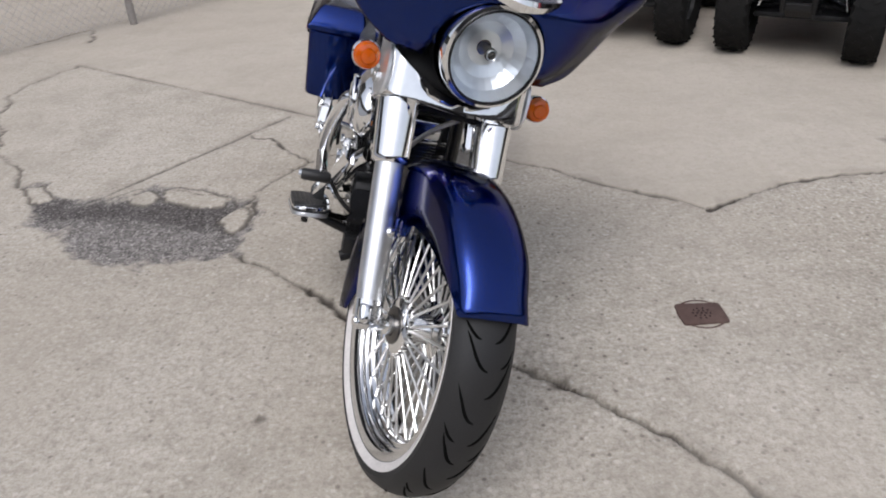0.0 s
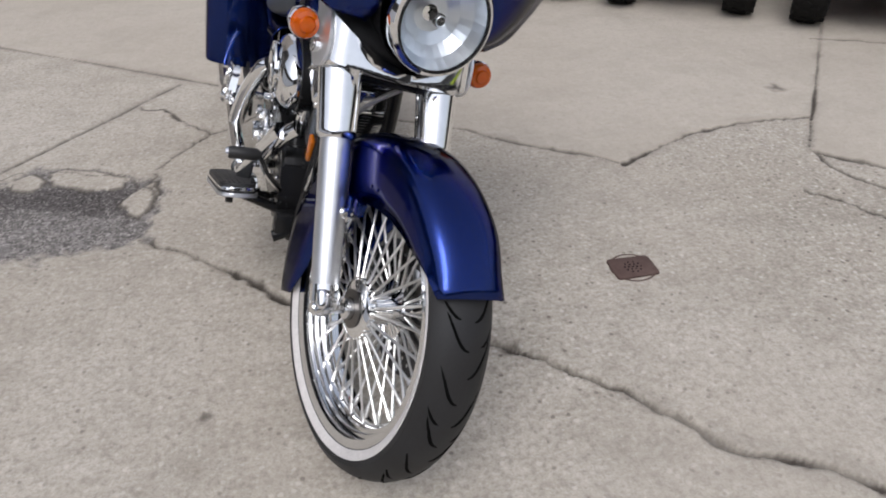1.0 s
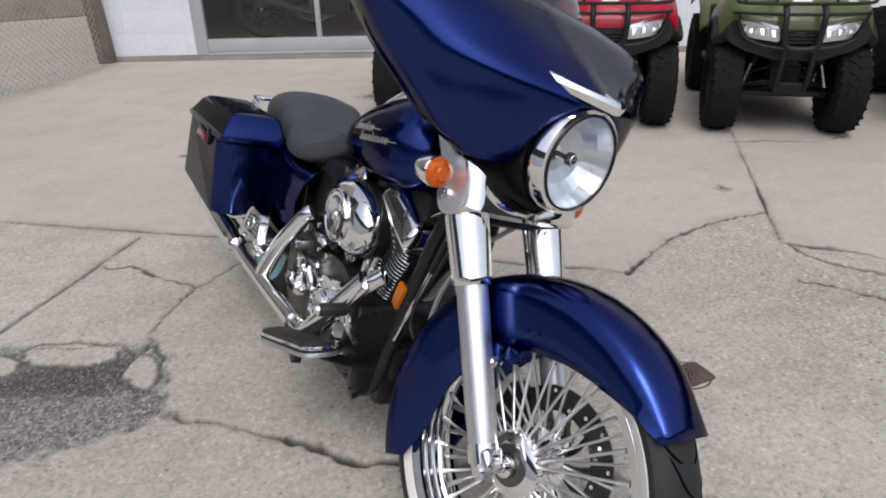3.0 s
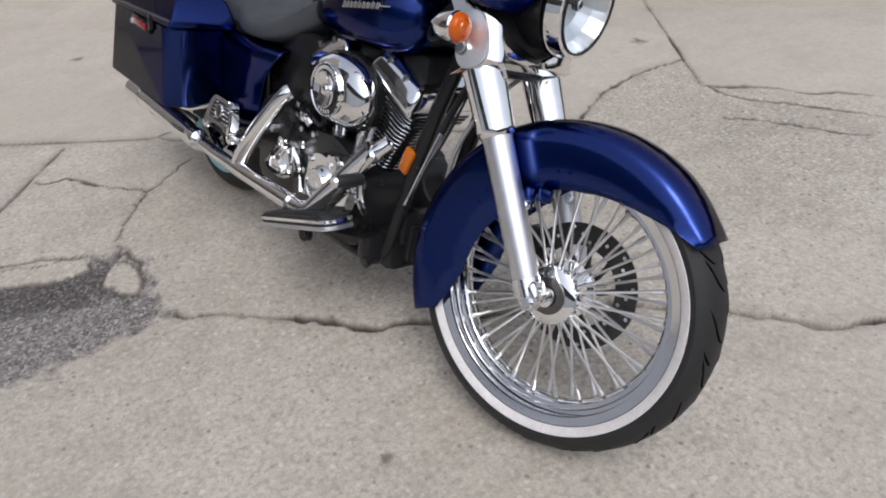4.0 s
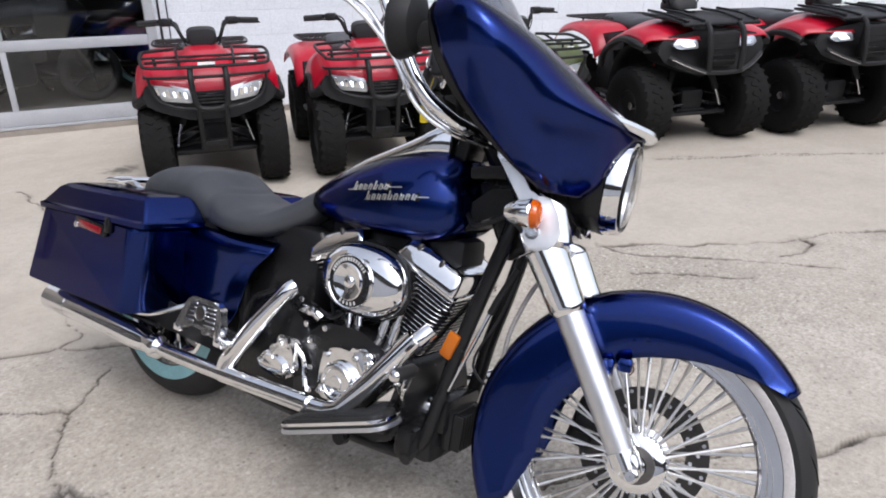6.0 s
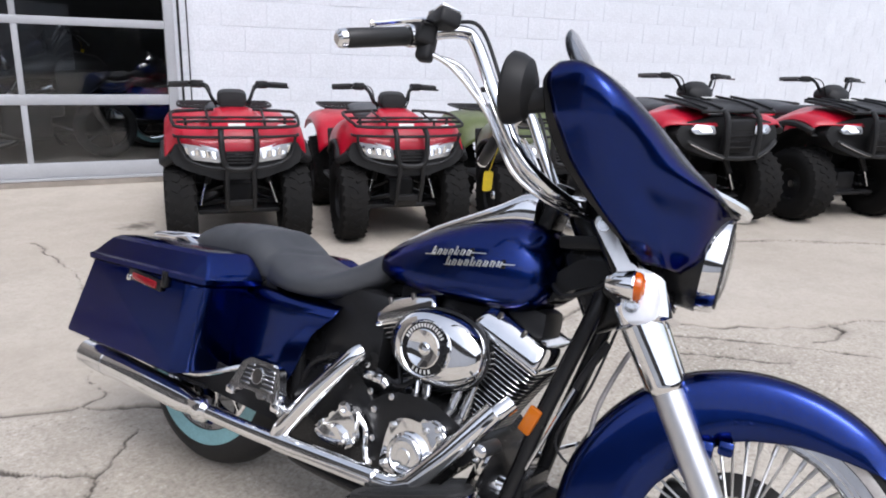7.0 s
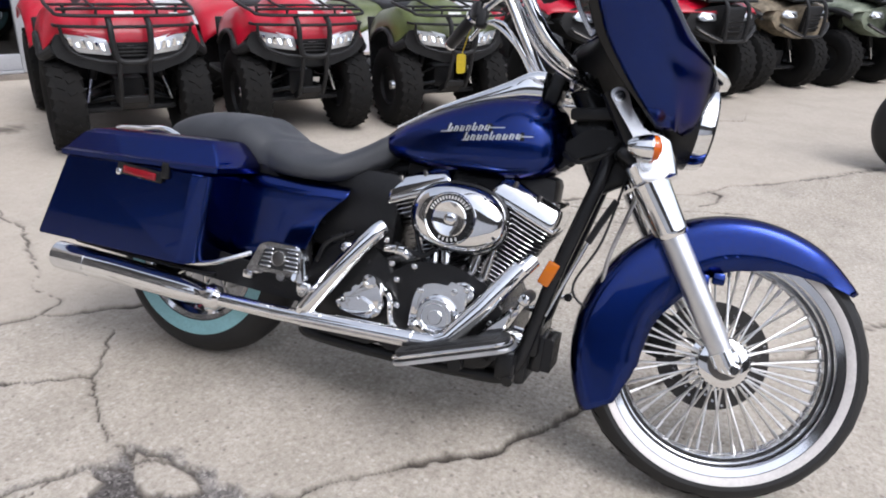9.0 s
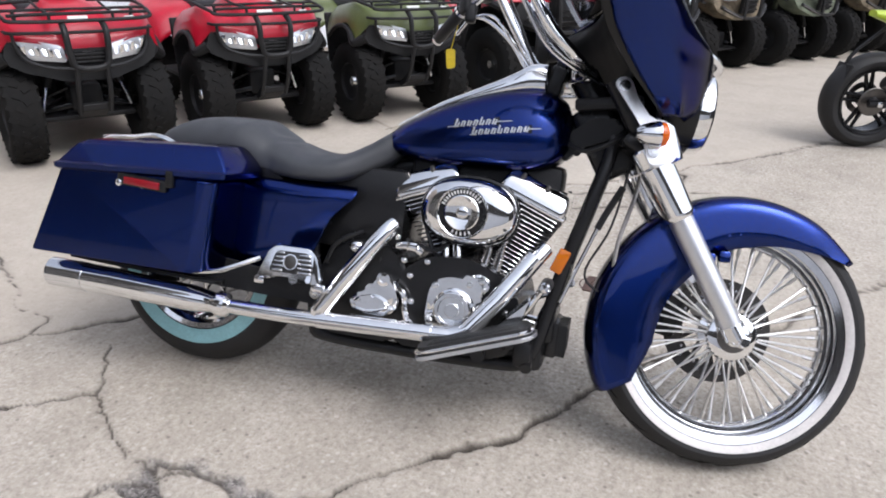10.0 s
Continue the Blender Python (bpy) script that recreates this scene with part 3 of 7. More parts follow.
part("rain_pipe", joined(tube([(3.49, -0.035, 0.06), (3.49, -0.035, HIGH)], 0.011, 8, 1), tube([(3.56, -0.03, 0.06), (3.56, -0.03, HIGH)], 0.006, 8, 1)), SATIN_BLACK, window, "thin black pipes beside the window")

# timber post at the corner and the chain-link fence
post = thing("corner_post", WALL, "weathered grey timber post at the wall's corner", "post")
part("post_timber", box((0.14, 0.12, 2.6), (0.035, -0.06, 1.3), 0.008, 2, (0, -3, 0)), WOOD_POST, post)
FENCE = Matrix.Translation((-0.90, 7.82, 0)) @ pose(0, 0, 0, 0, 0, math.degrees(math.atan2(-1.41, -1.11)))
fence = thing("chain_link_fence", FENCE, "grey chain-link fence standing on the concrete", "fence")


def fence_mesh(length, height, cell=0.062, wire=0.0022):
    bm = bmesh.new()
    def rod(a, b):
        a, b = Vector(a), Vector(b)
        side = (b - a).cross(Vector((0, 1, 0))).normalized()
        ring = [[bm.verts.new(p + wire * (math.cos(t) * side + math.sin(t) * Vector((0, 1, 0)))) for t in (0, 2.1, 4.2)] for p in (a, b)]
        for i in range(3):
            bm.faces.new((ring[0][i], ring[0][(i + 1) % 3], ring[1][(i + 1) % 3], ring[1][i]))
    n, m = int(length / cell), int(height / cell)
    for i in range(n):
        for j in range(m):
            x, z = i * cell, 0.03 + j * cell
            rod((x, 0.002, z), (x + cell, -0.002, z + cell))
            rod((x, -0.002, z + cell), (x + cell, 0.002, z))
    return bm


tagged(part("wire_mesh", fence_mesh(5.0, 1.9), GALVANISED, fence, smooth=False), kind="stuff")
for x in (2.45, 4.95):
    part("fence_post", tube([(x, 0.03, 0), (x, 0.03, 2.0)], 0.03, 12, 1), GALVANISED, fence)
part("top_rail", tube([(0, 0.03, 1.95), (5, 0.03, 1.95)], 0.02, 10, 1), GALVANISED, fence)

# unseen plain walls added for the reflections, beyond the fence and behind the walk
reflect_west = part("reflection_wall_west", joined(box((0.3, 20, 4.3), (-9.0, -3.4, 2.15), 0.02), box((2.3, 4.2, 9.0), (-8.0, 8.8, 4.5), 0.02)), REFLECTED_DARK, None, smooth=False)
tagged(reflect_west, "unseen dark wall beyond the chain-link fence, added for reflections", "wall", kind="structure")
low_wall = part("reflection_wall_west_low", box((0.2, 18.0, 2.1), (-7.9, -2.6, 1.05), 0.02), BLOCK_PAINT, None, smooth=False)
tagged(low_wall, "unseen low white wall, added for bright reflections", "wall", kind="structure")
beyond = part("wall_north", box((8.2, 0.3, 9.0), (-5.0, 12.6, 4.5), 0.02), FOUNDATION, None, smooth=False)
tagged(beyond, "unseen grey-brown wall beyond the fence, added for reflections", "wall", kind="structure")
reflect_south = part("reflection_wall_south", box((40, 0.3, 4.3), (11.2, -12.0, 2.15), 0.02), REFLECTED_DARK, None, smooth=False)
tagged(reflect_south, "unseen dark wall across the yard, added for reflections", "wall", kind="structure")

# painted concrete blocks in running bond, on the pier, beside and above the window
COURSE, LONG, JOINT = 0.222, 0.405, 0.004
BLOCK_MESH = {}


def block(length):
    key = round(length, 3)
    if key not in BLOCK_MESH:
        bm = box((length - JOINT, 0.04, COURSE - JOINT), (0, 0, 0), 0.002, 1)
        me = bpy.data.meshes.new("block")
        bmesh.ops.recalc_face_normals(bm, faces=bm.faces)
        bm.to_mesh(me)
        bm.free()
        me.materials.append(BLOCK_PAINT)
        BLOCK_MESH[key] = me
    return BLOCK_MESH[key]


def block_wall(parent, u0, u1, rows, first):
    """Blocks of whole and cut length between u0 and u1, course by course."""
    rng = random.Random(first)
    for row in range(rows):
        u = u0 - (LONG / 2 if row % 2 else 0)
        while u < u1 - 0.01:
            a, b = max(u, u0), min(u + LONG, u1)
            if b - a > 0.03:
                ob = new("block", block(b - a))
                ob.parent = parent
                ob.matrix_world = WALL @ Matrix.Translation(((a + b) / 2, 0.016 + rng.uniform(-0.0012, 0.0012), first + COURSE * (row + 0.5)))
            u += LONG


block_wall(pier, 0.1, WIN0, 8, 0.05)
block_wall(main_wall, WIN1 + 0.03, WIN1 + 0.03 + 18 * LONG, 10, 0.05)
upper = []
for row in range(15):
    u = WIN1 + 0.03 - (LONG / 2 if row % 2 else 0)
    while u < 18.0:
        a, b = max(u, WIN1 + 0.03), min(u + LONG, 18.0)
        if (row >= 10 or a >= WIN1 + 0.029 + 18 * LONG) and b - a > 0.03:
            upper.append((a, b, row))
        u += LONG
rest = bmesh.new()
for a, b, row in upper:
    z = 0.05 + COURSE * row
    corner = [rest.verts.new(WALL @ Vector((u, y, v))) for y in (-0.004, 0.016) for u, v in ((a, z), (b - JOINT, z), (b - JOINT, z + COURSE - JOINT), (a, z + COURSE - JOINT))]
    for f in ((0, 1, 2, 3), (0, 1, 5, 4), (1, 2, 6, 5), (2, 3, 7, 6), (3, 0, 4, 7)):
        rest.faces.new([corner[i] for i in f])
tagged(part("upper_blocks", rest, BLOCK_PAINT, main_wall, smooth=False), kind="stuff")
# ---- the motorcycle: x ahead, y to its left, z up along its own plane, from where the rear tyre stands ----
HEADING, SIDE_LEAN, STEER = 274.0, 15.5, 12.5
_h, _l = radians(HEADING), radians(SIDE_LEAN)
_f = Vector((math.cos(_h), math.sin(_h), 0))
_s = Vector((-math.sin(_h), math.cos(_h), 0))
_y = _s * math.cos(_l) - Vector((0, 0, math.sin(_l)))
_u = _s * math.sin(_l) + Vector((0, 0, math.cos(_l)))
BIKE = Matrix(((_f.x, _y.x, _u.x, -0.285), (_f.y, _y.y, _u.y, 2.688), (_f.z, _y.z, _u.z, 0.0), (0, 0, 0, 1)))
RAKE = Vector((-0.529, 0, 0.849))
HEADSTOCK = Vector((1.08, 0, 0.918))
TURNED = Matrix.Translation(HEADSTOCK) @ Matrix.Rotation(radians(STEER), 4, RAKE) @ Matrix.Translation(-HEADSTOCK)
_hub = TURNED @ Vector((1.480, 0, 0.345))
TURNED = Matrix.Translation(_hub) @ Matrix.Rotation(radians(-0.6), 4, "X") @ Matrix.Rotation(radians(-1.6), 4, "Y") @ Matrix.Translation(-_hub) @ TURNED
bike = thing("motorcycle", BIKE, "cobalt blue touring motorcycle with chrome engine leaning on its stand", "motorcycle")


def fork_parts(name, bms, mat, parent=None, label=""):
    return [fork_part(name, b, mat, parent, label) for b in bms]


def fork_part(name, bm, mat, parent=bike, label="", **more):
    bm.transform(TURNED)
    return part(name, bm, mat, parent, label, **more)


def surface(rows, steps=5):
    """A sheet through rows of knots, row by row."""
    lines = [spline(r, steps) for r in rows]
    cols = [spline([l[i] for l in lines], steps) for i in range(len(lines[0]))]
    return loft(cols, closed=False)


# -- front wheel --
FW = Vector((1.480, 0, 0.345))
GROWN = Matrix.Translation(FW) @ Matrix.Diagonal((0.98, 1.0, 0.98, 1.0)) @ Matrix.Translation(-FW)


def wheel_part(name, bm, mat, parent=bike, label="", **more):
    """A part of the front wheel or its fender, brought to its true radius."""
    bm.transform(GROWN)
    return fork_part(name, bm, mat, parent, label, **more)


def wheel_parts(name, bms, mat, parent, label=""):
    return [wheel_part(name, b, mat, parent, label) for b in bms]


def tyre_mesh(centre, outer, half, bead, segs=96):
    """A tyre's section: bead, side wall, shoulder and round tread."""
    h = outer - bead
    side = [(bead, half * 0.62), (bead + h * 0.12, half * 0.82), (bead + h * 0.35, half * 0.97), (bead + h * 0.55, half), (bead + h * 0.75, half * 0.86), (bead + h * 0.9, half * 0.58), (outer - h * 0.03, half * 0.3), (outer, 0)]
    prof = [(r, -a) for r, a in side] + [(r, a) for r, a in reversed(side[:-1])]
    return lathe(prof, centre, (0, 1, 0), segs)


RIM_SIDE = [(0.238, 0.0), (0.240, 0.008), (0.246, 0.014), (0.247, 0.020), (0.256, 0.021), (0.258, 0.024), (0.258, 0.031), (0.266, 0.032), (0.268, 0.035), (0.268, 0.041), (0.279, 0.043), (0.281, 0.047), (0.286, 0.048), (0.287, 0.051), (0.284, 0.0535), (0.266, 0.050)]
RIM = [(r, -a) for r, a in reversed(RIM_SIDE)] + RIM_SIDE[1:]
front_wheel = wheel_part("front_wheel", lathe(RIM, FW, (0, 1, 0), 96), RIM_CHROME, label="chrome front rim with fat spokes")
wheel_part("tyre", tyre_mesh(FW, 0.352, 0.063, 0.272, 120), RUBBER, front_wheel)
for side in (-1, 1):
    wheel_part("whitewall", lathe([(0.2855, side * 0.0545), (0.292, side * 0.0585), (0.299, side * 0.0618), (0.304, side * 0.0632), (0.305, side * 0.0620)], FW, (0, 1, 0), 96), WHITEWALL, front_wheel, "thin white tyre wall")


def tread_groove(angle, a0, a1, bend):
    pts = []
    for i in range(7):
        t = i / 6
        a = a0 + (a1 - a0) * t
        w = angle + bend * t * t
        lift = float(np.interp(abs(a), (0, 0.0189, 0.0365, 0.0542, 0.063), (0.352, 0.3493, 0.343, 0.3295, 0.3115))) - 0.0018
        pts.append((FW.x + lift * math.cos(w), a, FW.z + lift * math.sin(w)))
    return tube(pts, [0.0024, 0.0040, 0.0042, 0.0034, 0.0017], 6, 2)


# thin near-black tubes on the tread draw the grooves' shade
grooves = []
for k in range(22):
    w = 2 * math.pi * k / 22
    grooves += [tread_groove(w, 0.003, 0.053, 0.30), tread_groove(w + 0.14, -0.003, -0.053, 0.30)]
    if k % 2:
        grooves += [tread_groove(w + 0.16, 0.022, 0.055, 0.16), tread_groove(w + 0.30, -0.022, -0.055, 0.16)]
tagged(wheel_part("tread_groove", joined(*grooves), RECESS_SHADE, front_wheel, "dark curved tread grooves, their shade put into the colour"), kind="stuff")
hub = wheel_part("hub", lathe([(0.012, -0.075), (0.022, -0.072), (0.022, -0.056), (0.040, -0.054), (0.058, -0.050), (0.064, -0.046), (0.064, -0.034), (0.052, -0.030), (0.034, -0.024), (0.030, 0.0), (0.034, 0.024), (0.052, 0.030), (0.064, 0.034), (0.064, 0.046), (0.044, 0.056), (0.022, 0.06), (0.022, 0.075), (0.012, 0.078)], FW, (0, 1, 0), 48), CHROME, front_wheel)
wheel_part("dust_seal", lathe([(0.041, -0.0545), (0.041, -0.058), (0.024, -0.060), (0.022, -0.056)], FW, (0, 1, 0), 40), STEEL, front_wheel)
flute = [tube([FW + Vector((0.0635 * math.cos(w), -0.0475, 0.0635 * math.sin(w))), FW + Vector((0.0635 * math.cos(w), -0.033, 0.0635 * math.sin(w)))], 0.0034, 6, 1) for w in (2 * math.pi * k / 30 for k in range(30))]
tagged(wheel_part("flange_rib", joined(*flute), ALLOY, front_wheel), kind="stuff")
for k in range(52):
    w = 2 * math.pi * (k + 0.5) / 52
    side = -1 if k % 2 else 1
    twist = 0.05 * (1 if (k // 2) % 2 else -1)
    a = Vector((0.060 * math.cos(w + twist), side * 0.038, 0.060 * math.sin(w + twist)))
    b = Vector((0.238 * math.cos(w), side * 0.010, 0.238 * math.sin(w)))
    rod = tube([FW + a, FW + a.lerp(b, 0.86), FW + a.lerp(b, 0.87), FW + b], [0.0032, 0.0032, 0.0052, 0.0052], 8, 1)
    wheel_part("spoke", rod, SPOKE_STEEL, front_wheel)

disc_hub = Vector((0, 0.078, 0))
rotor = lathe([(0.095, -0.0025), (0.146, -0.0025), (0.146, 0.0025), (0.095, 0.0025), (0.095, -0.0025)], FW + disc_hub, (0, 1, 0), 64)
brake_disc = wheel_part("brake_disc", rotor, DISC_STEEL, front_wheel, "drilled steel brake disc")
for k in range(10):
    w = 2 * math.pi * k / 10
    wheel_part("disc_arm", tube([FW + disc_hub + Vector((r * math.cos(w + t), 0, r * math.sin(w + t))) for r, t in ((0.03, 0.0), (0.06, 0.12), (0.098, 0.3))], 0.006, 6, 3), DISC_STEEL, brake_disc)
holes = [lathe([(0.0002, -0.0032), (0.0045, -0.0032), (0.0045, 0.0032), (0.0002, 0.0032)], FW + disc_hub + Vector((r * math.cos(w), 0, r * math.sin(w))), (0, 1, 0), 10) for k in range(36) for r, w in ((0.106 + 0.015 * (k % 3), 2 * math.pi * k / 36),)]
wheel_parts("disc_hole", holes, ALLOY, brake_disc)
fork_part("caliper", joined(box((0.06, 0.055, 0.12), FW + Vector((-0.135, 0.085, 0.03)), 0.014, 3, (0, 12, 0)), box((0.05, 0.07, 0.05), FW + Vector((-0.13, 0.085, 0.03)), 0.01)), SATIN_BLACK, bike, "black brake caliper")

# -- fork --
LEG_TOP, LEG_END = Vector((1.114, 0, 0.939)), Vector((1.466, 0, 0.357))
LEG = (LEG_END - LEG_TOP).normalized()
for side in (-1, 1):
    off = Vector((0, side * 0.115, 0))
    at = lambda s: LEG_TOP + LEG * s + off
    leg = fork_part("fork_leg", tube([at(0.355), at(0.40), at(0.60), at(0.655)], [0.031, 0.031, 0.0295, 0.0275], 24, 1), SATIN_ALLOY, bike, "polished alloy fork leg")
    fork_part("axle_clamp", joined(tube([at(0.650), at(0.685)], 0.030, 20, 1), box((0.05, 0.05, 0.045), at(0.675) + Vector((0.008, 0, 0)), 0.012, 3, (0, -32, 0)), lathe([(0.001, side * 0.030), (0.010, side * 0.030), (0.012, side * 0.026), (0.016, side * 0.024), (0.019, 0)], FW + Vector((0, side * 0.115, 0)), (0, 1, 0), 20), box((0.02, 0.028, 0.02), at(0.700), 0.004)), ALLOY, leg)
    fork_part("fender_bolt", joined(tube([at(0.50) + Vector((0.020, -side * 0.018, 0.006)), at(0.50) + Vector((0.026, -side * 0.036, 0.010))], 0.008, 10, 1), ball(0.0135, at(0.50) + Vector((0.020, -side * 0.016, 0.006)), 14)), DULL_CHROME, leg)
    fork_part("fork_cover", tube([at(0.165), at(0.17), at(0.22), at(0.345), at(0.352), at(0.36)], [0.042, 0.0455, 0.0445, 0.0400, 0.0395, 0.0345], 28, 1), CHROME, bike, "chrome upper fork cover")
    fork_part("slider_tube", tube([at(-0.02), at(0.17)], 0.026, 16, 1), BLACK, bike)
fork_part("axle", tube([FW + Vector((0, -0.125, 0)), FW + Vector((0, 0.125, 0))], 0.011, 14, 1), CHROME, bike)
# chrome shroud behind and under the headlamp, with the long side straps
for side in (-1, 1):
    strap = round_outline([(1.096, 0.938), (1.106, 0.956), (1.132, 0.956), (1.144, 0.935), (1.152, 0.912), (1.192, 0.860), (1.230, 0.860), (1.252, 0.825), (1.264, 0.782), (1.250, 0.760), (1.212, 0.744), (1.192, 0.760), (1.180, 0.800), (1.166, 0.845)], 0.010)
    cap = fork_part("fork_strap", plate(strap, side * 0.170, side * 0.163, 0.003), BRIGHT_METAL, bike, "chrome strap beside the fork")
    fork_parts("strap_bolt", (bolt((1.120, side * 0.170, 0.934), (0, side, 0), 0.014, 0.008), bolt((1.205, side * 0.170, 0.785), (0, side, 0), 0.016, 0.010)), DULL_CHROME, cap)
shroud = []
for i in range(25):
    y = 0.166 * math.sin(math.pi / 2 * (-1 + i / 12))
    u = abs(y) / 0.166
    nose = 1.296 - 0.018 * u ** 2 - 0.030 * max(0.0, (u - 0.86) / 0.14) ** 2
    top = 0.800 + 0.066 * u ** 1.7
    shroud.append([Vector((1.185, y, 0.728)), Vector((nose - 0.012, y, 0.768)), Vector((nose, y, 0.776)), Vector((nose - 0.004, y, 0.790)), Vector((nose - 0.012 - 0.25 * (top - 0.80), y, top - 0.006)), Vector((nose - 0.026 - 0.25 * (top - 0.80), y, top))])
fork_part("lamp_shroud", loft(shroud, closed=False), CHROME, bike, "chrome shroud under the headlamp", thick=0.004)
chin = [[Vector((1.215, y, 0.782)), Vector((1.262, y, 0.790)), Vector((1.262 - 0.6 * y * y, y, 0.83)), Vector((1.250 - 1.2 * y * y, y, 0.885))] for y in (-0.155 + 0.31 * i / 14 for i in range(15))]
fork_part("lamp_chin", loft(chin, closed=False), SATIN_BLACK, bike, "black panel under the headlamp", thick=0.004)
fork_part("lower_clamp", box((0.13, 0.29, 0.035), (1.195, 0, 0.785), 0.012, 3, (0, 32, 0)), BLACK, bike)
fork_part("headstock", tube([HEADSTOCK - RAKE * 0.16, HEADSTOCK + RAKE * 0.08], 0.04, 20, 1), BLACK, bike)
for side in (-1, 1):
    lamp_at = Vector((1.204, 0.218, 0.806)) if side > 0 else Vector((1.204, -0.206, 0.820))
    sig = fork_part("turn_signal", joined(lathe([(0.0005, -0.055), (0.013, -0.052), (0.024, -0.035), (0.029, -0.012), (0.031, 0.0), (0.029, 0.004)], lamp_at, (1, 0, 0.05), 28), tube([lamp_at + Vector((-0.015, 0, -0.01)), Vector((1.194, side * 0.165, 0.802))], 0.010, 10, 1)), CHROME, bike, "chrome bullet turn signal")
    fork_part("lens", lathe([(0.029, 0.002), (0.029, 0.010), (0.025, 0.018), (0.017, 0.021), (0.0165, 0.0195), (0.014, 0.0235), (0.0005, 0.025)], lamp_at, (1, 0, 0.05), 28), AMBER, sig, "amber lens")

# -- front fender --
SKIRT = [(39, 0.340), (42, 0.330), (46, 0.318), (52, 0.300), (60, 0.280), (70, 0.262), (85, 0.240), (101, 0.228), (115, 0.212), (127, 0.200), (140, 0.196), (152, 0.199), (175, 0.203), (189, 0.212), (198, 0.235), (205, 0.268), (209, 0.29)]
rings = []
for i in range(61):
    a = 39 + (209 - 39) * i / 60
    low = float(np.interp(a, [s[0] for s in SKIRT], [s[1] for s in SKIRT]))
    crest = 0.372 + 0.008 * max(0, (a - 150) / 60) - 0.006 * max(0, (60 - a) / 20)
    w = 0.078 - 0.010 * max(0, (58 - a) / 19)
    shoulder = max(low + 0.002, crest - 0.05)
    sec = [(low, -w), (low + (shoulder - low) * 0.5, -w - 0.001), (shoulder, -w)]
    for k in range(1, 12):
        t = math.pi * k / 12
        sec.append((shoulder + (crest - shoulder) * math.sin(t) ** 0.62, -w * math.copysign(abs(math.cos(t)) ** 0.82, math.cos(t))))
    sec += [(shoulder, w), (low + (shoulder - low) * 0.5, w + 0.001), (low, w)]
    c, s = math.cos(radians(a)), math.sin(radians(a))
    rings.append([FW + Vector((r * c, y, r * s)) for r, y in sec])
front_fender = wheel_part("front_fender", loft(rings, closed=False), BLUE, bike, "long blue wrap-around front fender", thick=0.004, sharp=60)
rivets = [bolt(FW + Vector((r * math.cos(radians(a)), -0.078, r * math.sin(radians(a)))), (0, -1, 0), 0.004, 0.003) for r, a in ((0.268, 94), (0.266, 100), (0.262, 140), (0.252, 147))]
wheel_parts("rivet", rivets, BLUE, front_fender)
wheel_parts("fender_bracket", (box((0.03, 0.02, 0.03), FW + Vector((-0.055, -0.084, 0.208)), 0.006), box((0.026, 0.02, 0.045), FW + Vector((-0.09, -0.084, 0.192)), 0.006)), BLUE, front_fender)

# -- headlamp --
LAMP = Vector((1.352, 0, 0.915))
LAMP_AXIS = Vector((1, 0, -0.06)).normalized()
headlamp = fork_part("headlamp", lathe([(0.070, -0.10), (0.100, -0.085), (0.108, -0.05), (0.1085, -0.02), (0.106, -0.004), (0.103, 0.004), (0.096, 0.006), (0.093, 0.0)], LAMP, LAMP_AXIS, 64), CHROME, bike, "round chrome-ringed headlamp")
fork_part("gasket", lathe([(0.0955, 0.0065), (0.0955, 0.010), (0.0915, 0.011), (0.0905, 0.006)], LAMP, LAMP_AXIS, 64), BLACK, headlamp)
fork_part("reflector", lathe([(0.0905, 0.002), (0.078, -0.026), (0.058, -0.046), (0.036, -0.058), (0.016, -0.062)], LAMP, LAMP_AXIS, 30), LAMP_SILVER, headlamp, smooth=False)
fork_part("bulb_cap", lathe([(0.0005, -0.010), (0.0045, -0.0105), (0.0055, -0.014), (0.010, -0.0145), (0.013, -0.018), (0.013, -0.026), (0.005, -0.028), (0.005, -0.062)], LAMP, LAMP_AXIS, 20), BLACK, headlamp, "black bulb shield")
fork_part("bulb_ring", lathe([(0.0085, -0.013), (0.0100, -0.0115), (0.0112, -0.013)], LAMP, LAMP_AXIS, 24), LAMP_SILVER, headlamp)
fork_part("glass", lathe([(0.0915, 0.006), (0.075, 0.014), (0.045, 0.020), (0.0005, 0.022), (0.0005, 0.019), (0.045, 0.017), (0.075, 0.011), (0.0905, 0.004)], LAMP, LAMP_AXIS, 64), GLASS, headlamp).visible_shadow = False

